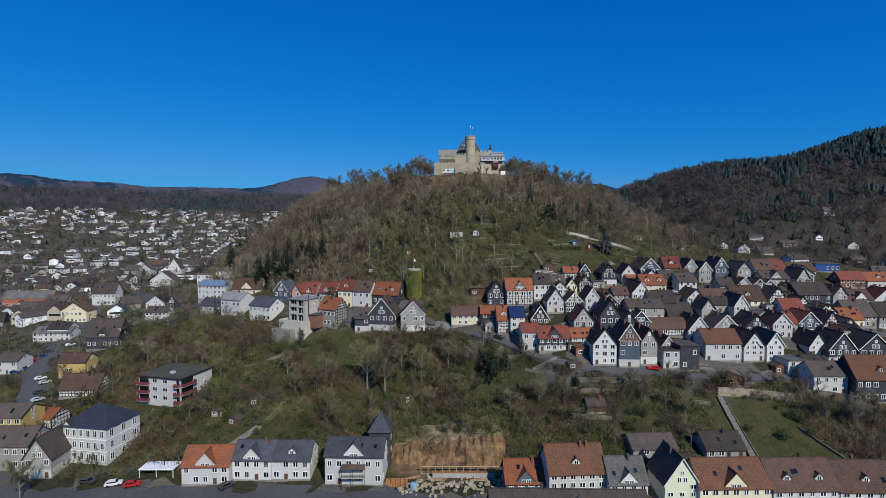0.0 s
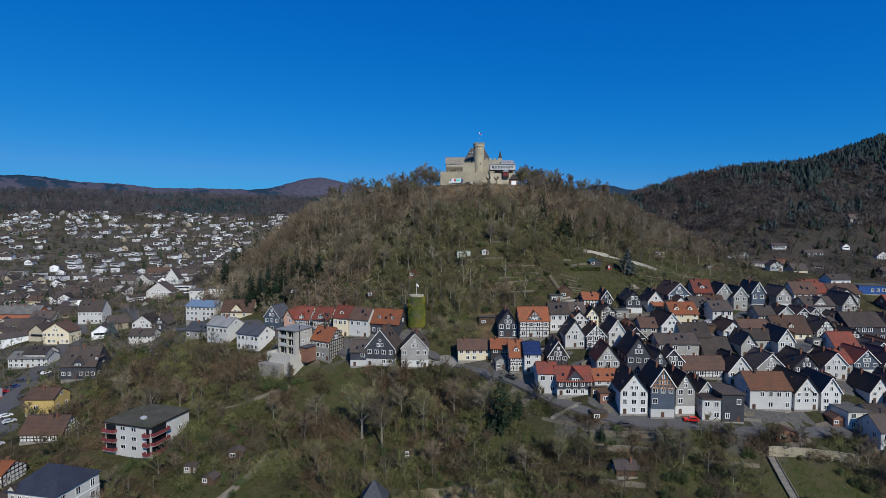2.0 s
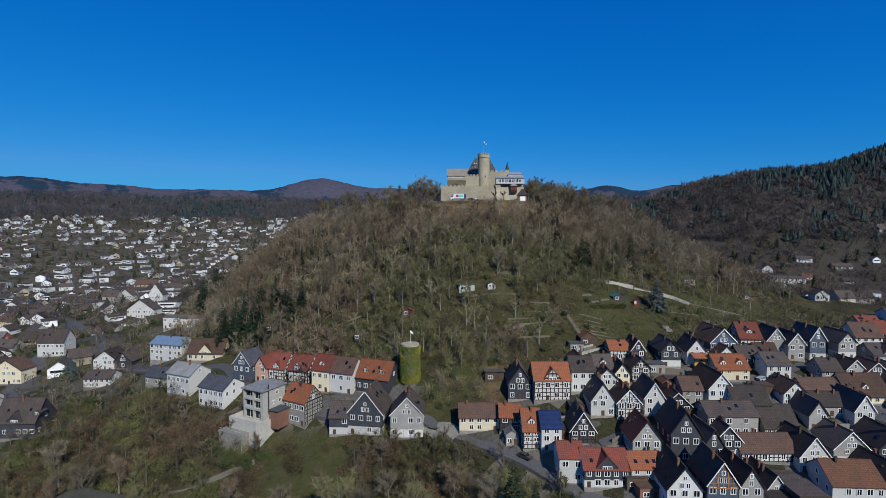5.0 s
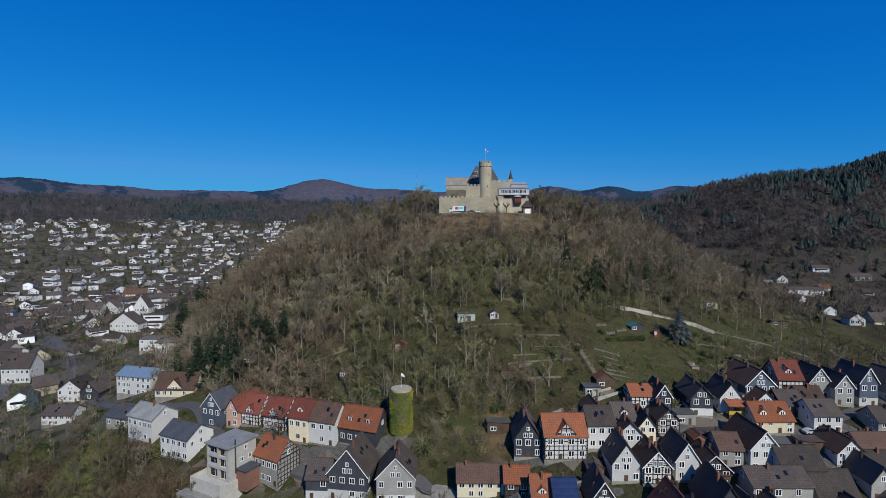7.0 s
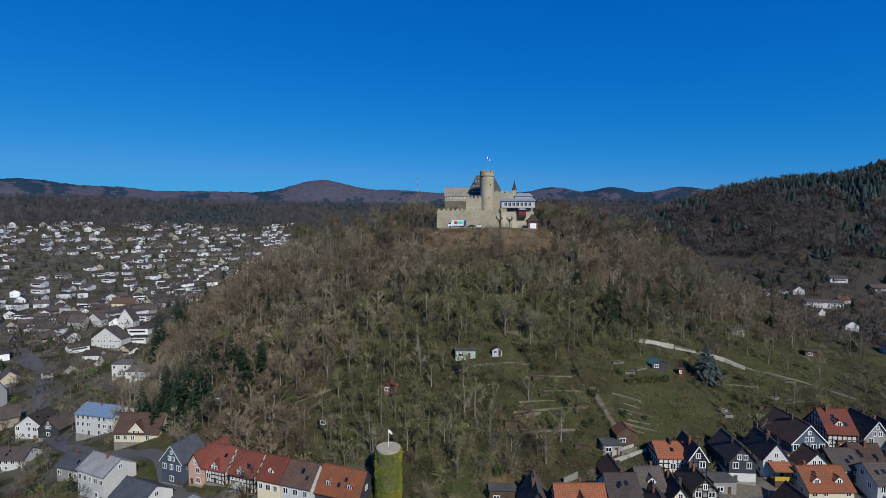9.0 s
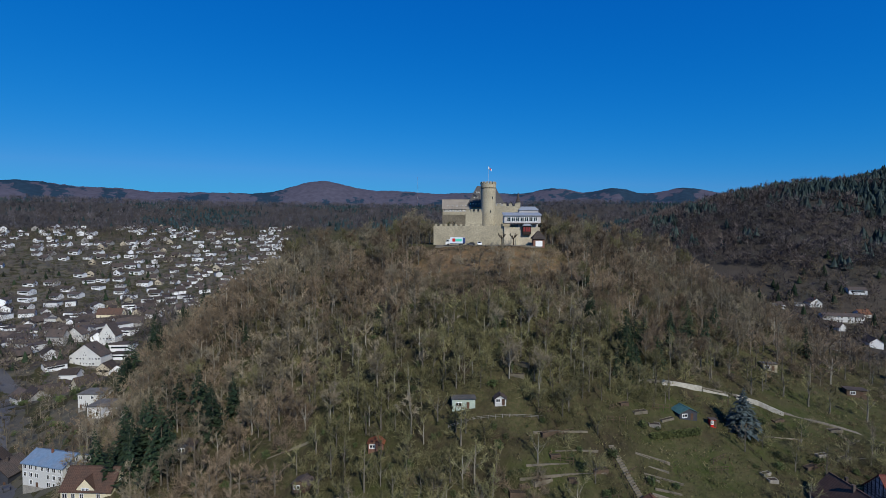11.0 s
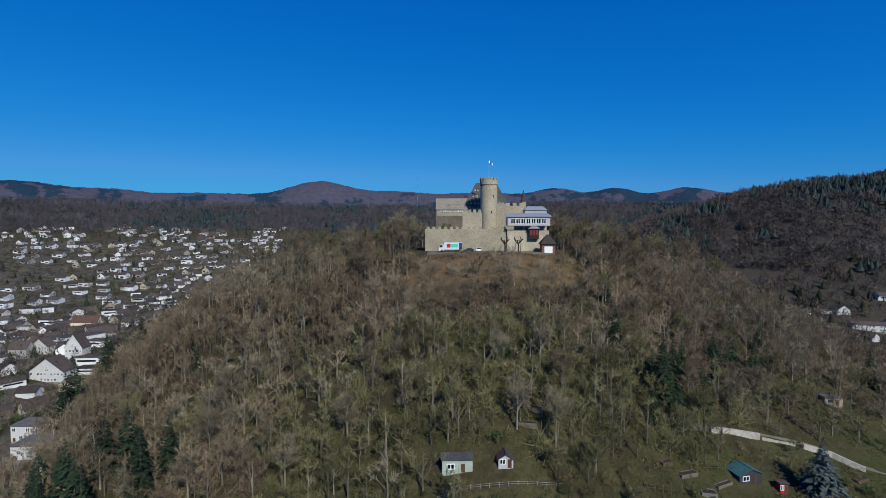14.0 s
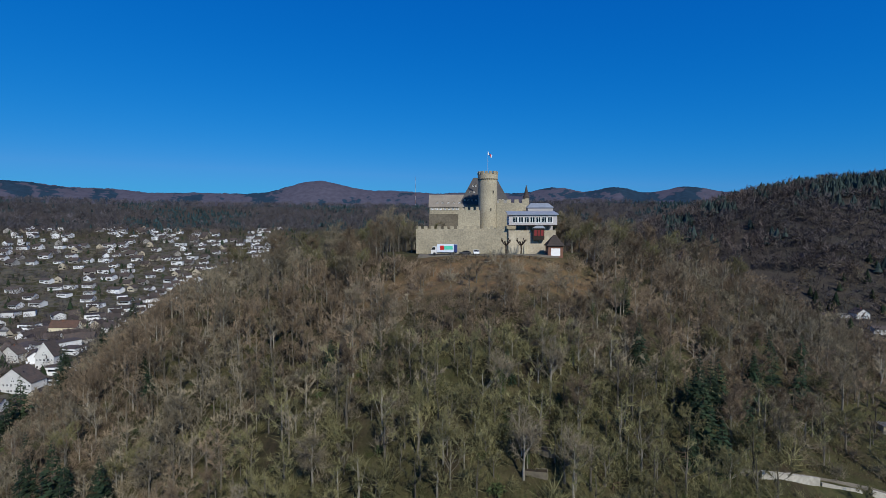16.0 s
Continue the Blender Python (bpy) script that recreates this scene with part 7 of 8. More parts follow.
firs((16.8, 175.5, 0, 1.4), (23, 179, 1, 0.8), (-103, 178, 1, 0.7), (-118, 196, 1, 0.7), (46, 166, 1, 0.5), (-85, 272, 0, 1.2), (-90, 276, 0, 1.35), (-97, 282, 0, 1.4))
firs((-78, 284, 1, 1.4), (-110, 288, 1, 1.4), (-103, 270, 0, 1.0), (-150, 372, 0, 1.4), (-158, 380, 0, 1.5), (-146, 388, 1, 1.5), (-166, 392, 0, 1.4), (-140, 400, 0, 1.4))
firs((89.5, 268.5, 2, 1.05), (-95, 268, 0, 1.25), (-88, 267, 1, 1.3), (-99, 275, 0, 1.3), (-84, 288, 0, 1.4), (-92, 290, 1, 1.5), (-105, 280, 1, 1.4), (-74, 278, 0, 1.2))
firs((-112, 276, 0, 1.2), (-70, 284, 0, 1.1), (66, 292, 0, 1.1), (72, 300, 1, 1.1), (52, 300, 1, 0.9), (84, 306, 0, 1.0), (20, 290, 1, 0.7), (100, 312, 0, 1.0))
firs((60, 290, 1, 1.0), (-172, 240, 2, 0.8), (58, 325, 0, 0.9), (58, 352, 1, 0.8), (66, 360, 0, 0.8), (87, 140, 1, 0.4), (-196, 300, 2, 0.9), (150, 330, 0, 1.0))
firs((61, 285, 0, 1.15), (62, 279, 1, 1.1), (63, 291, 0, 1.2), (84, 306, 1, 1.2), (96, 319, 0, 1.1), (113, 331, 1, 1.1), (54, 303, 0, 0.9), (-153, 350, 0, 1.5), (-148, 343, 1, 1.6), (-155, 357, 0, 1.7), (-80, 317, 1, 0.9))
firs((180, 320, 1, 1.1), (-134, 252, 1, 0.5), (-116, 247, 0, 0.6))


GRASS = mat("dry_grass_tufts", (0.145, 0.122, 0.066), 0.95, 0.3, 0.5, 0.1, 0.0, second=(0.10, 0.105, 0.045), rnd=0.1, spec=0.1, plants=True)
places = []
while len(places) < 12000:
    x, y = wr.uniform(-180, 175), wr.uniform(136, 350)
    if (y < 225 or x > -130) and clear(x, y) and (y > 235 or y < 168 or x < 2 or wr.random() < 0.4) and (y < 300 or wr.random() < 0.4):
        places.append((x, y, wr.uniform(0.6, 1.8), [(TUFTS[wr.randrange(5)], wr.choice((0, 0, 1)))]))
while len(places) < 17500:
    x, y = wr.uniform(15, 175), wr.uniform(228, 312)
    if clear(x, y) and free(x, y, 0.3):
        places.append((x, y, wr.uniform(0.6, 2.2), [(TUFTS[wr.randrange(5)], wr.choice((0, 0, 1, 2)))]))
scattered("grass_tufts", places, "dry yellowish grass tufts and weeds on the slopes", "grass", (GRASS, TWIG_Y, SHRUB_R))


# ---- woods of the far hills ----
def far_conifer(seed, h, r):
    q = random.Random(seed)
    out = []
    for z0, z1, rr in ((0.1, 0.6, 1.0), (0.3, 0.8, 0.85), (0.52, 1.0, 0.6)):
        for k in range(6):
            a, b = 1.047 * k + q.uniform(-0.2, 0.2), 1.047 * (k + 1) + q.uniform(-0.2, 0.2)
            ra = rr * r * q.uniform(0.8, 1.2)
            out += [(math.cos(a) * ra, math.sin(a) * ra, z0 * h), (math.cos(b) * ra, math.sin(b) * ra, z0 * h), (q.uniform(-0.2, 0.2), 0, z1 * h)]
    return np.array(out)


def far_bare(seed, h, r, n=38, size=0.72):
    rng = np.random.default_rng(seed)
    D = rng.normal(0, 1, (n, 3))
    D /= np.linalg.norm(D, axis=1, keepdims=True)
    P = D * rng.uniform(0.35, 1.0, (n, 1)) * [r, r, h * 0.36] + [0, 0, h * 0.6]
    U = D + rng.normal(0, 0.5, (n, 3)) + [0, 0, 0.5]
    S = rng.normal(0, 1, (n, 3))
    V = np.stack([P - S * size * 0.4, P + S * size * 0.4, P + U * size * 3.0], 1).reshape(-1, 3)
    t = np.array([(-0.25, 0, 0), (0.25, 0, 0), (0, 0, h * 0.8), (0, -0.25, 0), (0, 0.25, 0), (0, 0, h * 0.8)])
    return np.concatenate([V, t])


CON = [far_conifer(i, (12, 15, 10)[i], (3.6, 3.9, 3.2)[i]) for i in range(3)]
BARE = [far_bare(20 + i, (14, 17, 11)[i], (4.2, 4.5, 3.8)[i]) for i in range(3)]
FAR_MATS = (TWIG, TWIG_R, NEEDLE, TWIG_Y)
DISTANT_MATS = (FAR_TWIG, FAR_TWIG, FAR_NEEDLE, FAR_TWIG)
# bare-wood and needle colours for the ridges, shifted to violet and blue as haze
RIDGE_TWIG = mat("haze_tinted_winter_woods", (0.088, 0.078, 0.082), 0.95, 0.2, 0.2, 0.01, 0.0, second=(0.062, 0.060, 0.068), rnd=0.1, spec=0.1, plants=True)
RIDGE_NEEDLE = mat("haze_tinted_ridge_conifers", (0.022, 0.042, 0.048), 0.9, 0.3, 0.2, 0.02, 0.0, second=(0.030, 0.048, 0.050), rnd=0.1, spec=0.1, plants=True)


def far_kind(x, y, bias):
    """Conifers stand in stands of their own among the bare woods."""
    v = 0.6 * noise.noise((x / 130, y / 130, 4.1)) + 0.8 * noise.noise((x / 25, y / 25, 1.7))
    if v > bias:
        return [(CON[wr.randrange(3)], 2)]
    return [(BARE[wr.randrange(3)], wr.choice((0, 0, 1, 1, 3)))]


THICK = [far_bare(60 + i, (13, 16, 11)[i], (4.8, 5.2, 4.4)[i], 42, 0.68) for i in range(3)]
PINES = [far_conifer(70 + i, (12, 14, 10)[i], (3.7, 4.0, 3.4)[i]) for i in range(3)]


def hillside_kind(x, y, z):
    """Dark conifers high on the hill, brown bare woods below and towards the saddle."""
    v = 0.5 * noise.noise((x / 110, y / 110, 4.1)) + 0.7 * noise.noise((x / 22, y / 22, 1.7)) + 0.004 * (z - 95) + 0.0006 * (x - 480)
    if v > 0.1:
        return [(PINES[wr.randrange(3)], 2)]
    return [(THICK[wr.randrange(3)], wr.choice((0, 0, 1)))]


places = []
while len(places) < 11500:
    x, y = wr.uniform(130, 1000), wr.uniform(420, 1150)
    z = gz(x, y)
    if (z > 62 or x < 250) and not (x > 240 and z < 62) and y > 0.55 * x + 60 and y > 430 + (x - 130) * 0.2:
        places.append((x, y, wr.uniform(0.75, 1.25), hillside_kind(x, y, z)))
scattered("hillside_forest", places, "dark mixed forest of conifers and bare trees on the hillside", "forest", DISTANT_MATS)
places = []
while len(places) < 2400:
    x, y = wr.uniform(-260, 260), wr.uniform(430, 1300)
    if not (x < -90 and y > 480 + (x + 90) * 0.0 and x < -0.26 * y):
        places.append((x, y, wr.uniform(0.7, 1.1), far_kind(x, y, 0.25)))
scattered("valley_woods", places, "bare woods in the valley behind the castle hill", "forest", FAR_MATS)
places = []
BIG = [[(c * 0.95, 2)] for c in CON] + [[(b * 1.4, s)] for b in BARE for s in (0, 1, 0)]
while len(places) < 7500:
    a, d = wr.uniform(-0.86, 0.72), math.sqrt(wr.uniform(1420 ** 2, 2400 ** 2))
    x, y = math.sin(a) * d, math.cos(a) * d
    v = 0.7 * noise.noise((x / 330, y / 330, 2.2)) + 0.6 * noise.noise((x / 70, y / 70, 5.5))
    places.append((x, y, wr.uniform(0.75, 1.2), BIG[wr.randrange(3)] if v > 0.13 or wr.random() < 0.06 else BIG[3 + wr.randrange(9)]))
scattered("distant_forest", places, "distant wooded hills of bare trees and conifers, tinted with haze", "forest", (RIDGE_TWIG, RIDGE_TWIG, RIDGE_NEEDLE, RIDGE_TWIG))


# ---- hills on the horizon, tinted with distance haze ----
def skyline(a):
    h = 325.0
    for at, wide, high in ((-0.72, 0.055, 52), (-0.60, 0.03, 22), (-0.45, 0.06, 16), (-0.265, 0.052, 118), (-0.12, 0.06, 48), (0.05, 0.06, 40), (0.19, 0.036, 66), (0.296, 0.030, 62), (0.415, 0.032, 52)):
        h += high * math.exp(-((a - at) / wide) ** 2 / 2)
    return h


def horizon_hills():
    """Wooded hills some four kilometres off, with the blue haze of distance mixed into their colours."""
    m = bpy.data.materials.new("hazed_far_woods")
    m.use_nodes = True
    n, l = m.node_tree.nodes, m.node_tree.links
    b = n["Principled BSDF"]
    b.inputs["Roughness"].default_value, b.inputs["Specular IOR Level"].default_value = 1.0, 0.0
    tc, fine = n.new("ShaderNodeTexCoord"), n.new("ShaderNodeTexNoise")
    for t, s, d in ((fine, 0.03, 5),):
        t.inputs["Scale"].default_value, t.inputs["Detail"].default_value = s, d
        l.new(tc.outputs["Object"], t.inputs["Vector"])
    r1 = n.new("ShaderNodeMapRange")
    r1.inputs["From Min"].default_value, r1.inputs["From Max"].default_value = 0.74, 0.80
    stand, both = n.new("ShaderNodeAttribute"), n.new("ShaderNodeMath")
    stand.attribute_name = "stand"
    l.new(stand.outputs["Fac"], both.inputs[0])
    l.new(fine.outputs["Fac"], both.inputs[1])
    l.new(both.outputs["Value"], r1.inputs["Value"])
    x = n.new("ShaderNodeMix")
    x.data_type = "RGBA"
    # both wood colours carry the blue of distance haze
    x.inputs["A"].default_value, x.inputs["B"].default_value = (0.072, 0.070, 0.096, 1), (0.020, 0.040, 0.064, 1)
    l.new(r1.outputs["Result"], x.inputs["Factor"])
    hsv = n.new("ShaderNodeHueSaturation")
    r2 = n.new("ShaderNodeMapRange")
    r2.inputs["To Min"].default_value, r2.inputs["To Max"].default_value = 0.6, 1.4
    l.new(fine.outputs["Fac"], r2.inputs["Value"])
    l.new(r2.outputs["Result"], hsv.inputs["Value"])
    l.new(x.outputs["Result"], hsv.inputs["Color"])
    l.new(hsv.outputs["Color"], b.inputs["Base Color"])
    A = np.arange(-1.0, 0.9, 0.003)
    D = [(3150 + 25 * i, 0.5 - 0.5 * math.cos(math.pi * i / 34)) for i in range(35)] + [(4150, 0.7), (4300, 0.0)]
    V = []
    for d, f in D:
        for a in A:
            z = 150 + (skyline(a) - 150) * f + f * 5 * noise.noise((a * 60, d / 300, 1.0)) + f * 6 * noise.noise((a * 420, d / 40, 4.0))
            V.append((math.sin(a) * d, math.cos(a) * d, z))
    k = len(A)
    i = (np.arange(len(D) - 1)[:, None] * k + np.arange(k - 1)[None]).ravel()
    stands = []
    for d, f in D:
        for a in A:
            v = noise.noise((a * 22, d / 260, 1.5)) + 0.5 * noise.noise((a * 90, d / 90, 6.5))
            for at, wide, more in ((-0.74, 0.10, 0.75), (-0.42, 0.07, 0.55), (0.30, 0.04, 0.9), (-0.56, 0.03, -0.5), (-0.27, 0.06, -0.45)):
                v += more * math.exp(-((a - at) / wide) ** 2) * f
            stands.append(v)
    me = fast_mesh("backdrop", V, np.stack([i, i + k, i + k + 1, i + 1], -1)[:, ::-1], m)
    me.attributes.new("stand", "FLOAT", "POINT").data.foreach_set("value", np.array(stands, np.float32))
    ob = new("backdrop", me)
    return tagged(ob, "far wooded hills along the horizon, tinted with blue distance haze", "hills", kind="structure")


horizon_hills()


def radio_mast():
    """A slender guyed mast on the ridge beyond the castle."""
    t = thing("radio_mast", pose(-256, 3300, 222), "tall thin red and grey radio mast on the far ridge", "mast")
    for i in range(8):
        part("section", Geo().tube([(0, 0, 25 * i), (0, 0, 25 * i + 25)], [0.7, 0.7], 4), BRICK if i % 2 else SILVER, t)


radio_mast()


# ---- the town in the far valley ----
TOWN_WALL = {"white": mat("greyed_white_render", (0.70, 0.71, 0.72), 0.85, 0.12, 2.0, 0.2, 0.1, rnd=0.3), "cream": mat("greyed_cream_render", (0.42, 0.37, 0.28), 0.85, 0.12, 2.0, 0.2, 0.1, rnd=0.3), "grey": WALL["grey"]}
TOWN, TOWN_TRIS = [], []
for i, (w, d, e, r, wall, roof, ax) in enumerate(((14, 10, 4.8, 8.2, "white", "dark", "x"), (10, 12, 4.6, 8.2, "white", "dark", "y"), (16, 10, 5.0, 7.4, "white", "dark", "x"), (16, 11, 5.6, 6.0, "white", "dark", "f"), (10, 10, 5.5, 9.5, "cream", "dark", "y"),
                                                   (13, 11, 4.0, 8.4, "grey", "dark", "x"), (12, 10, 3.4, 8.0, "cream", "dark", "x"), (18, 11, 5.2, 5.6, "grey", "grey", "f"))):
    g, rf = Geo(), Geo()
    if ax == "x":
        g.prism([(0, 0, -3), (0, 0, e), (0, d / 2, r), (0, d, e), (0, d, -3)], (-w / 2, 0, 0), (w / 2, 0, 0))
        side = Geo()
        roof_slabs(side, d, w, e, r, 0.6, 0.25)
        rf.add([(p[1] - w / 2, d / 2 - p[0], p[2]) for p in side.v], side.f)
    elif ax == "y":
        gable_prism(g, w, d, -3, e, r)
        roof_slabs(rf, w, d, e, r, 0.6, 0.25)
    else:
        g.box(-w / 2, w / 2, 0, d, -3, e)
        rf.box(-w / 2 - 0.4, w / 2 + 0.4, -0.4, d + 0.4, e, e + 0.4)
    gaps = Geo()
    gaps.box(-w * 0.40, -w * 0.06, -0.1, 0.05, e * 0.5, e * 0.5 + 1.5).box(w * 0.08, w * 0.38, -0.1, 0.05, e * 0.1, e * 0.1 + 1.6)
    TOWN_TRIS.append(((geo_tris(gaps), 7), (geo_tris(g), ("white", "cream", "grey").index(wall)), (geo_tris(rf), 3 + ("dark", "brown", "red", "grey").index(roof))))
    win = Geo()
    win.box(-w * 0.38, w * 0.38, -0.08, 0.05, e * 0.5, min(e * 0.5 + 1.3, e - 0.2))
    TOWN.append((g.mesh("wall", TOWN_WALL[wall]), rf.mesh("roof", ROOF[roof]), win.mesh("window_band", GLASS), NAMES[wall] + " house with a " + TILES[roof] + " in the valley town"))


def town_house(x, y, rz, k, s):
    w, r, b, lab = TOWN[k]
    t = thing("town_house", pose(x, y, gz(x, y), 0, 0, rz) @ Matrix.Scale(s, 4), lab, "house", "houses of the valley town")
    part("wall", w, None, t)
    part("roof", r, None, t)
    if (k + int(x)) % 3:
        part("window_band", b, None, t, "dark row of windows")
    HOUSES.append((x, y, 12))


def town_ok(x, y):
    return -1.02 * y < x < -0.30 * y - 20 and gz(x, y) < 14 + 0.115 * max(0, math.hypot(x, y) - 640)


tw = random.Random(21)
rows = []
for d in range(700, 1520, 36):
    a = -0.80
    while a < -0.26:
        a += tw.choice((18, 21, 25, 34, 48)) / d
        x, y = math.sin(a) * (d + tw.uniform(-6, 6)), math.cos(a) * d
        gap = noise.noise((x / 120, y / 120, 9.0))
        if town_ok(x, y) and gap > -0.32 - (0.0 if d < 1250 else 0.1 - (d - 1250) * 0.002):
            rows.append((x, y, tw.uniform(-6, 6) + tw.choice((0, 0, 0, 0, 35, -50)) + tw.uniform(-12, 12), tw.choice((0, 0, 0, 1, 2, 2, 2, 3, 3, 3, 4, 5, 5, 6)), tw.uniform(0.8, 1.25)))
rows.sort(key=lambda q: math.hypot(q[0], q[1]))
for x, y, rz, k, s in rows[:120]:
    town_house(x, y, rz, k, s)
V, S = [], []
for x, y, rz, k, s in rows[120:]:
    c, n = math.cos(radians(rz)) * s, math.sin(radians(rz)) * s
    R = np.array([[c, -n, 0], [n, c, 0], [0, 0, s]])
    for tri, slot in TOWN_TRIS[k]:
        V.append(tri @ R.T + [x, y, gz(x, y)])
        S.append(np.full(len(tri) // 3, slot))
V = np.concatenate(V)
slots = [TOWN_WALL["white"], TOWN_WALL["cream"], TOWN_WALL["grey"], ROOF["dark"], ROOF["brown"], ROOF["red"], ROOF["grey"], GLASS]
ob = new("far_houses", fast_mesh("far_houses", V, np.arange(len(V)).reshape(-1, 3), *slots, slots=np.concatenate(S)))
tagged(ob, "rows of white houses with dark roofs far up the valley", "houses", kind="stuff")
for i in range(11):
    u = i / 10
    town_house(-403 - 30 * u, 728 + 225 * u, -42, 1, 1.0)
n = 0
while n < 150:
    y = tw.uniform(300, 700)
    x = -tw.uniform(0.52, 1.0) * y
    if gz(x, y) < 14 and free(x, y, 3.5) and all((x - a) ** 2 + (y - b) ** 2 > (c + 7) ** 2 for a, b, c in ROADS) and not (-0.62 * y < x < -0.54 * y and y < 420):
        town_house(x, y, tw.choice((0, 30, -40, 60, 15)) + tw.uniform(-8, 8), tw.choice((0, 1, 1, 2, 3, 4, 5, 6)), tw.uniform(0.85, 1.1))
        n += 1
n = 0
while n < 26:
    x, y = tw.uniform(190, 460), tw.uniform(300, 600)
    if x < 0.95 * y and free(x, y, 9) and x > 160 + 0.2 * (y - 300) and gz(x, y) < 62:
        town_house(x, y, tw.uniform(-40, 40), tw.choice((0, 1, 2, 5, 6)), tw.uniform(0.7, 0.95))
        n += 1
places = []
while len(places) < 6000:
    d = math.sqrt(tw.uniform(330 ** 2, 1480 ** 2)) if tw.random() < 0.72 else tw.uniform(300, 720)
    a = tw.uniform(-0.82, -0.24)
    x, y = math.sin(a) * d, math.cos(a) * d
    if town_ok(x, y) or d > 800 and x < -0.25 * y:
        if free(x, y, -1 if d > 560 else 1.5) and (d > 560 or tw.random() < 0.3):
            q = tw.random()
            if d < 520:
                w_, t_ = G0[tw.randrange(6)]
                places.append((x, y, tw.uniform(0.5, 0.9), [(w_, 3), (t_, 3)]))
                continue
            places.append((x, y, tw.uniform(0.4, 0.85), [(CON[tw.randrange(3)], 2)] if q < 0.10 else [(BARE[tw.randrange(3)], tw.choice((0, 0, 1, 3)))]))
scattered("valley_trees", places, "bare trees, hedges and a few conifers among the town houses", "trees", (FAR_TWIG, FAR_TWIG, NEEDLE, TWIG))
places = []
while len(places) < 2400:
    x, y = tw.uniform(150, 560), tw.uniform(225, 640)
    if x < 1.0 * y and free(x, y, 0.5) and x > 130 + 0.15 * (y - 250) and gz(x, y) < 90:
        if x < 270 and y < 400:
            if tw.random() < 0.3:
                w_, t_ = G0[tw.randrange(6)]
                places.append((x, y, tw.uniform(0.4, 0.85), [(w_, 0), (t_, tw.choice((0, 3)))]))
            continue
        places.append((x, y, tw.uniform(0.35, 0.9), [(BARE[tw.randrange(3)], tw.choice((0, 1, 1, 3)))] if tw.random() < 0.93 else [(CON[tw.randrange(3)], 2)]))
scattered("valley_orchards", places, "bare bushes and garden trees in the side valley", "trees", (TWIG, FAR_TWIG, NEEDLE, TWIG_R))


HEDGES = [leafy_blob(660 + i, (2.4, 3.2, 1.8)[i], (1.5, 1.7, 1.6)[i], 200, 0.26) for i in range(3)]
places = []
while len(places) < 620:
    x, y = tw.uniform(-300, -125), tw.uniform(215, 470)
    if -1.0 * y < x < -0.42 * y and free(x, y, 0.5) and clear(x, y):
        if tw.random() < 0.45:
            places.append((x, y, tw.uniform(0.5, 1.5), [(HEDGES[tw.randrange(3)], 2)]))
        else:
            w_, t_ = G0[tw.randrange(6)]
            places.append((x, y, tw.uniform(0.35, 0.85), [(w_, 3), (t_, tw.choice((0, 1)))]))
scattered("valley_gardens", places, "garden shrubs, hedges and bare trees between the valley houses", "shrubs", (TWIG, TWIG_R, HEDGE, BARK))


# ---- evergreen bushes, pollards and single old trees ----
BUSH = [leafy_blob(600 + i, (2.4, 3.4, 1.8)[i], (1.5, 1.7, 1.6)[i], 420, 0.2) for i in range(3)]
BUSH_MESH = [soup("bush", b, HEDGE) for b in BUSH]
er = random.Random(31)
k = 0
while k < 110:
    x, y = er.uniform(-130, 150), er.uniform(140, 275)
    if free(x, y, 1) and clear(x, y) and (lower_slope(x, y) > 0.3 and y < 200 or y > 230 or x > 10):
        ob = new("bush", BUSH_MESH[er.randrange(3)])
        ob.matrix_basis = pose(x, y, gz(x, y) - 0.3, 0, 0, er.uniform(0, 360)) @ Matrix.Scale(er.uniform(0.5, 1.15), 4)
        tagged(ob, "dark evergreen bush beside gardens and walls", "bush", "evergreen bushes")
        k += 1
CLUMP = [soup("bush", np.concatenate([leafy_blob(640 + 7 * i + j, h, r, 500, 0.24) + np.array([dx, dy, 0]) for j, (h, r, dx, dy) in enumerate(((5.5, 2.4, 0, 0), (4.2, 2.2, 2.6, 0.6), (3.6, 2.0, -2.4, 0.4), (3.0, 1.8, 0.8, -1.9)))]), HEDGE) for i in range(2)]
for i, (x, y, sc) in enumerate(((-90, 167, 1.0), (-85, 170, 1.1), (-98, 168.5, 0.7), (-80, 178, 0.7), (-112, 158, 0.6), (-66, 176, 0.6), (-72, 182, 0.55), (-55, 176, 0.5), (-60, 160, 0.5), (-104, 150, 0.55), (-20, 186, 0.5), (62, 152, 0.7),
                                   (68, 148, 0.6), (80, 154, 0.7), (57, 147, 0.6), (112, 152, 0.8), (86, 160, 0.6), (-120, 205, 0.6), (-96, 184, 0.6), (28, 166, 0.6), (-4, 220, 0.7), (2, 226, 0.6), (-24, 240, 0.6), (-60, 250, 0.7), (-74, 206, 0.8), (-68, 203, 0.9), (-62, 201, 0.8), (-57, 204, 0.6), (-78, 210, 0.8))):
    ob = new("bush", CLUMP[i % 2])
    ob.matrix_basis = pose(x, y, gz(x, y) - 0.3, 0, 0, 47 * i) @ Matrix.Scale(sc, 4)
    tagged(ob, "large dark evergreen shrub on the bank", "bush", "evergreen bushes")
rng = np.random.default_rng(5)
n = 9000
P = np.stack([rng.uniform(-8, 8, n), rng.uniform(-0.7, 0.7, n), rng.uniform(0, 1.6, n)], -1)
V = np.stack([P, P + rng.normal(0, 0.2, P.shape), P + rng.normal(0, 0.2, P.shape)], 1).reshape(-1, 3)
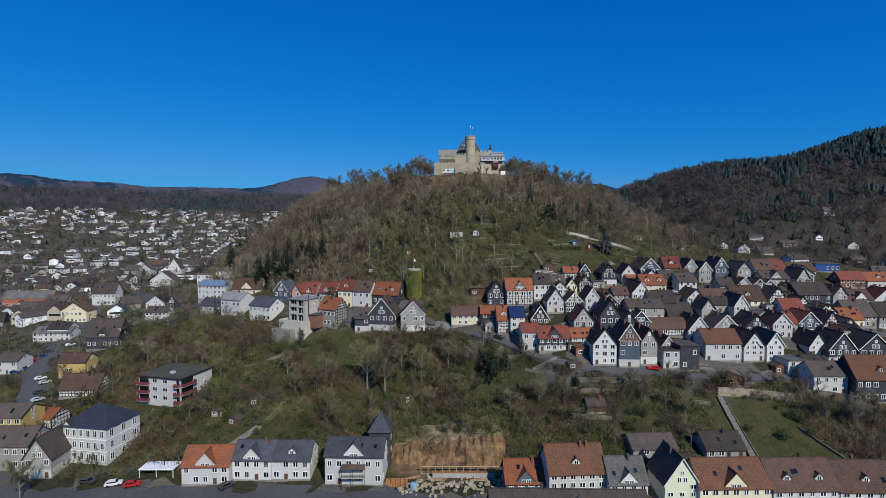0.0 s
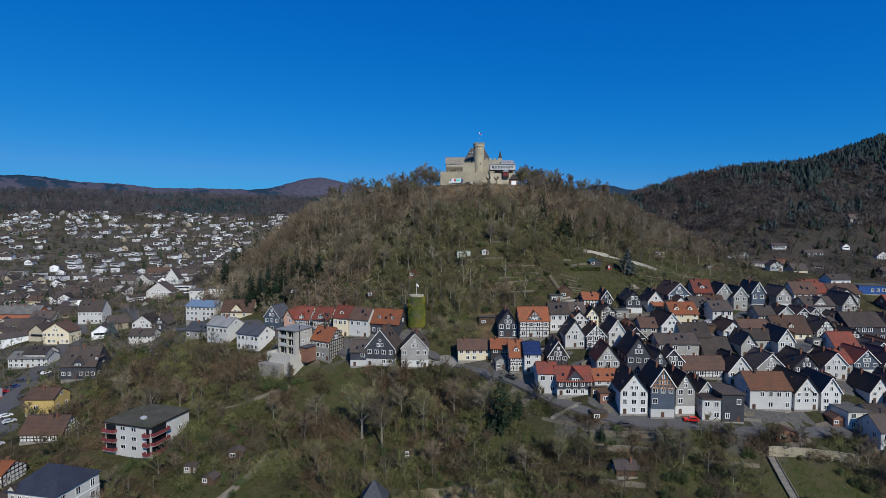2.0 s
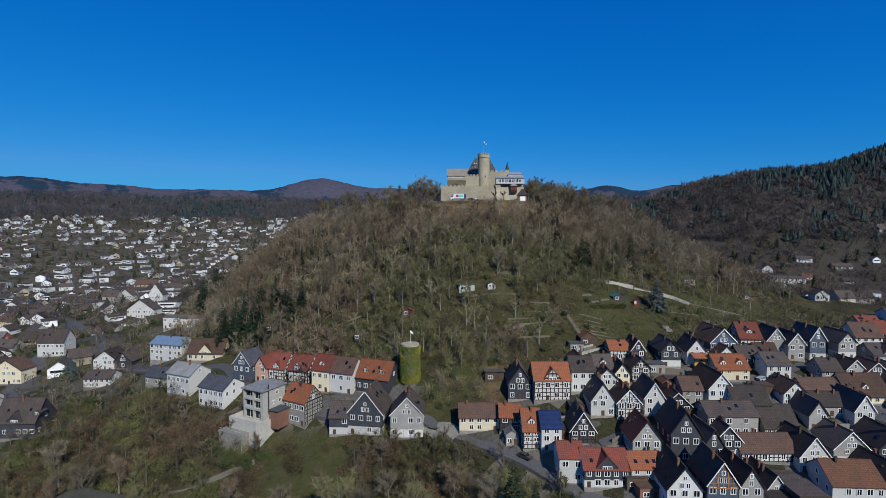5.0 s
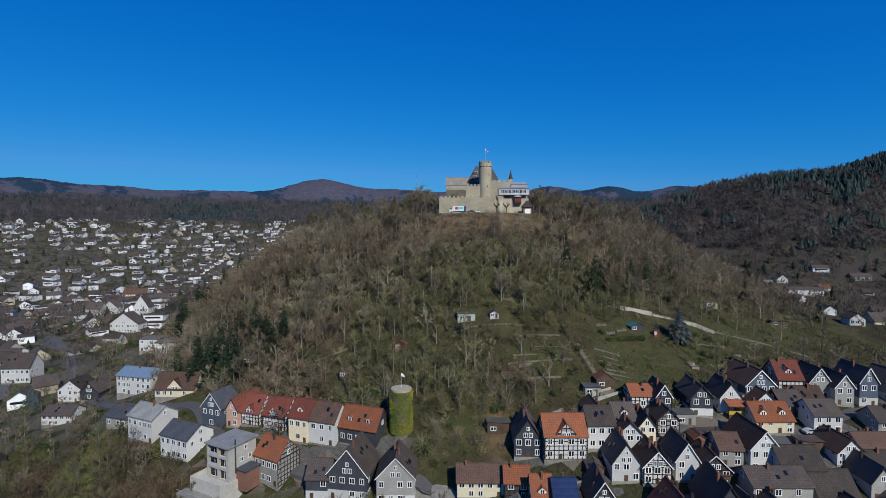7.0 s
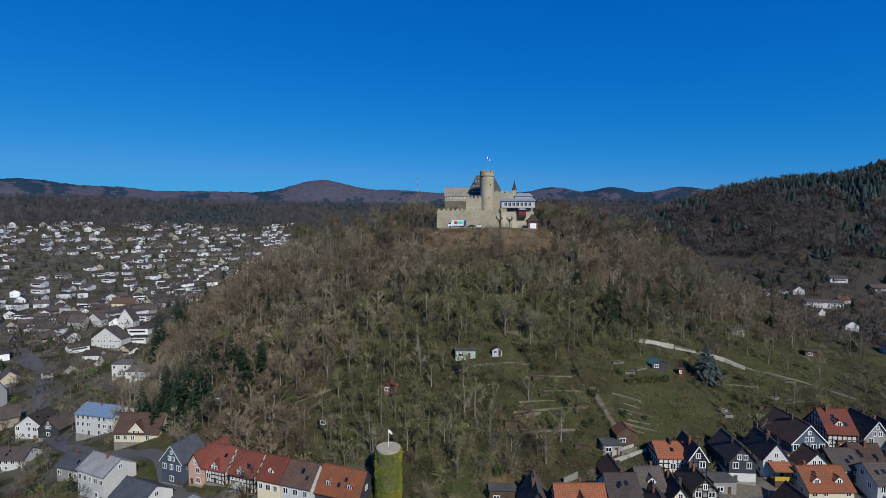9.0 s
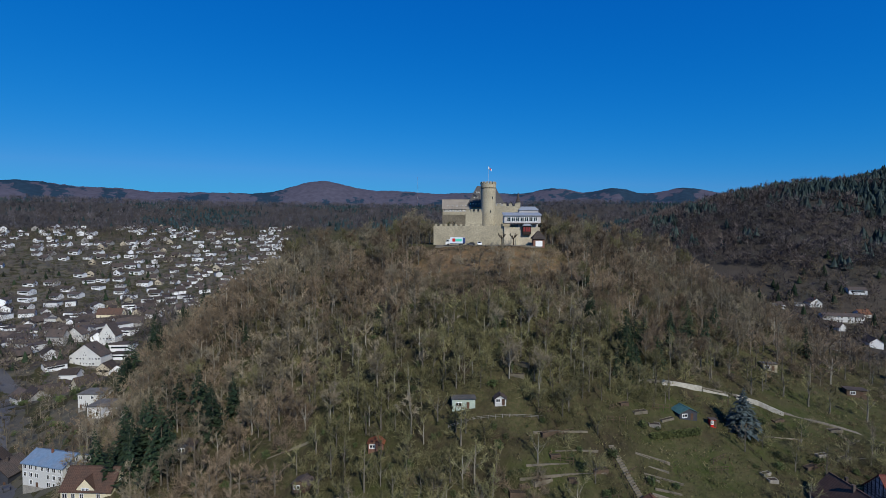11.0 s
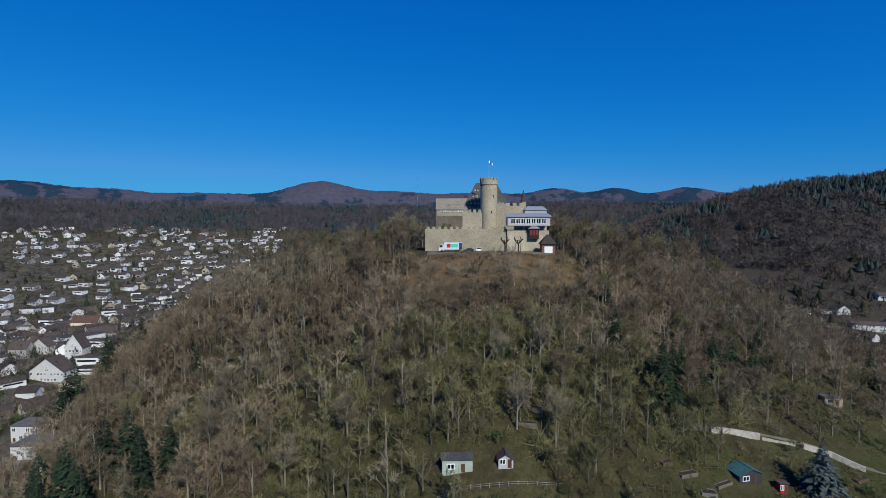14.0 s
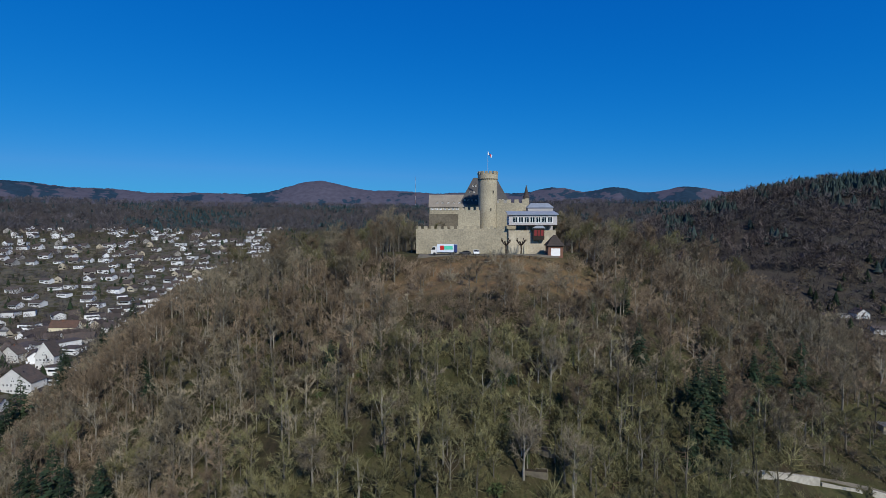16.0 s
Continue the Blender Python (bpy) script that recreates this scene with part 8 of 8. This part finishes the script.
ob = part("hedge", soup("hedge", V, mat("clipped_olive_hedge", (0.085, 0.095, 0.030), 0.85, 0.25, 1.0, 0.3, 0.0, second=(0.065, 0.080, 0.026))), None, None, "", pose(66.5, 260.5, gz(66.5, 260.5) - 0.1, 0, 0, 16))
tagged(ob, "clipped olive-green hedge below the lawn", "hedge")
for x, y in ((26.2, 356.5), (31.6, 356.5)):
    t = thing("pollard_tree", pose(x, y, 96.8), "bare pollarded tree with knobbly limbs by the castle wall", "tree")
    g = Geo().tube([(0, 0, -0.5), (0.1, 0, 2), (0, 0, 3.8)], [0.3, 0.25, 0.24], 7)
    for i in range(7):
        a = 6.283 * i / 7
        e = Vector((math.cos(a) * 1.7, math.sin(a) * 1.7, 5.2 + 0.7 * math.sin(i * 2.1)))
        m = Vector((math.cos(a) * 0.9, math.sin(a) * 0.9, 4.2))
        g.tube([(0, 0, 3.4), m, e, e + Vector((0.1, 0, 0.35))], [0.2, 0.15, 0.15, 0.24], 6)
    part("trunk", g, TIMBER, t, "dark knobbly trunk and limbs")
BIGT = []
for i, (h, sp, m) in enumerate(((17, 0.3, TWIG), (15, 0.36, TWIG_Y), (16, 0.26, TWIG_R))):
    g, V = bare_tree(900 + i, h, sp, 18, 2400)
    BIGT.append((g.mesh("trunk", BARK_L), soup("crown", V, m), m))
def old_trees(*places):
    for x, y, k, s in places:
        tree(x, y, BIGT[k], s, "tall old trees")


def ivy_trees(*places):
    """Old trees whose trunks and limbs are wrapped in dark ivy."""
    leaves = [soup("ivy", np.concatenate([leafy_blob(700 + 9 * i + j, h, r, n, 0.2, low) for j, (h, r, n, low) in enumerate(((8.5, 1.3, 420, 0.4), (4.5, 1.9, 380, 5.5), (3.0, 1.3, 200, 8.6)))]), HEDGE) for i in range(3)]
    for i, (x, y, sc) in enumerate(places):
        ob = tree(x, y, BIGT[i % 3], sc * 0.8, "ivy-clad trees")
        part("ivy", leaves[i % 3], None, ob, "dark green ivy on the trunk")


ivy_trees((18, 284, 0.9), (107, 315, 0.9), (73, 292, 1.0), (22, 272, 0.6), (58, 296, 1.0), (90, 312, 0.9), (45, 312, 0.8), (69, 283, 0.9), (99, 330, 0.9), (36, 296, 0.7), (80, 318, 0.9), (-60, 205, 0.6))
old_trees((-1, 370, 1, 0.8), (4, 367, 0, 0.75))
old_trees((-20, 381, 0, 1.15), (-28, 384, 1, 1.2), (-34, 372, 2, 1.1), (-44, 388, 0, 1.15), (-56, 392, 1, 1.1), (-66, 384, 2, 1.1), (-74, 394, 0, 1.1), (-84, 388, 1, 1.05), (54, 392, 1, 1.2), (60, 398, 0, 1.25))
old_trees((68, 392, 2, 1.2), (74, 384, 1, 1.2), (80, 396, 0, 1.2), (90, 390, 2, 1.15), (100, 392, 1, 1.15), (108, 386, 0, 1.1), (116, 392, 2, 1.1), (48, 396, 1, 1.1), (-92, 396, 2, 1.0), (126, 388, 1, 1.0))
old_trees((6, 273, 1, 0.75), (21, 270, 0, 0.8), (86, 321, 0, 0.9), (102, 299, 1, 0.8), (91, 297, 2, 0.75), (-66, 334, 0, 0.85), (-42, 330, 2, 0.9), (-66, 291, 1, 0.7))
old_trees((81, 291, 0, 0.7), (56, 323, 1, 0.8), (-30, 352, 0, 0.9), (-36, 360, 1, 0.9), (-22, 366, 2, 0.95), (-14, 386, 0, 0.9), (60, 372, 1, 0.9), (68, 380, 0, 0.95))
old_trees((76, 366, 2, 0.9), (54, 388, 0, 1.0), (86, 378, 1, 0.9), (-48, 372, 1, 0.9), (-60, 366, 0, 0.9), (-120, 300, 0, 0.8), (37, 262, 1, 0.7), (30, 268, 0, 0.75))
old_trees((-20, 262, 1, 0.7), (115, 317, 0, 0.8), (138, 320, 1, 0.8), (-28, 178, 1, 1.3), (-21, 174, 0, 1.15), (-8, 178, 1, 1.1), (2, 184, 2, 0.8), (-44, 182, 0, 0.75))
old_trees((-86, 186, 1, 0.75), (66, 157, 0, 0.6), (76, 150, 1, 0.65), (-112, 188, 2, 0.85), (-126, 206, 0, 0.8), (120, 150, 1, 0.75), (127, 147, 0, 0.7), (135, 150, 2, 0.7))
old_trees((-113, 127, 1, 0.8), (-106, 192, 0, 0.8), (-98, 196, 2, 0.75), (-118, 198, 1, 0.8), (12, 180, 0, 0.75), (-16, 186, 0, 0.7), (-60, 186, 2, 0.7), (32, 160, 1, 0.6))
old_trees((-40, 166, 1, 0.7), (118, 158, 2, 0.6), (84, 166, 1, 0.35), (104, 164.5, 0, 0.4), (-136, 132, 1, 0.9), (-128, 126, 0, 0.8), (-9, 372, 0, 0.8), (-12, 378, 1, 0.9))
old_trees((-18, 374, 2, 0.85), (-10, 394, 1, 0.9), (50, 376, 2, 0.8), (52, 366, 1, 0.75), (58, 380, 0, 0.9), (64, 390, 1, 0.95), (-26, 358, 1, 0.7), (-40, 380, 0, 0.95))
old_trees((-52, 384, 2, 0.95), (72, 392, 0, 0.9), (82, 388, 2, 0.9), (95, 384, 0, 0.9))

k = 0
while k < 34:
    x, y = er.choice((er.uniform(-38, -9), er.uniform(49, 86))), er.uniform(346, 396)
    tree(x, y, er.choice(KINDS[:2] + KINDS[3:5] + KINDS[6:]), er.uniform(0.85, 1.25), "trees of the castle hill")
    k += 1
k = 0
while k < 30:
    x, y = er.uniform(-110, 100), er.uniform(262, 345)
    if wooded(x, y) > 0.9 and free(x, y, 2) and clear(x, y):
        tree(x, y, BIGT[er.randrange(3)], er.uniform(0.6, 0.85), "tall old trees")
        k += 1
places = []
while len(places) < 420:
    x, y = er.uniform(-150, 150), er.uniform(139, 206)
    top = 204 if x < 0 else 203 - x * 0.75 if x < 50 else 165
    if y < top and lower_slope(x, y) > 0.3 and free(x, y, 1) and clear(x, y):
        places.append((x, y, er.uniform(0.4, 1.1), [(BUSH[er.randrange(3)][: 3 * 220], 0)]))
places += [(x, y, er.uniform(0.4, 0.9), [(BUSH[er.randrange(3)][: 3 * 220], 0)]) for x, y in ((er.uniform(-120, 130), er.uniform(232, 320)) for i in range(260)) if free(x, y, 1) and clear(x, y) and not gardens(x, y)]
places += [(x, y, er.uniform(0.4, 0.9), [(BUSH[er.randrange(3)][: 3 * 220], 0)]) for x, y in ((er.uniform(-12, 24), er.uniform(208, 246)) for i in range(60)) if free(x, y, 1) and clear(x, y)]
scattered("brambles", places, "dark green brambles and ivy on the banks", "brambles", (HEDGE,))
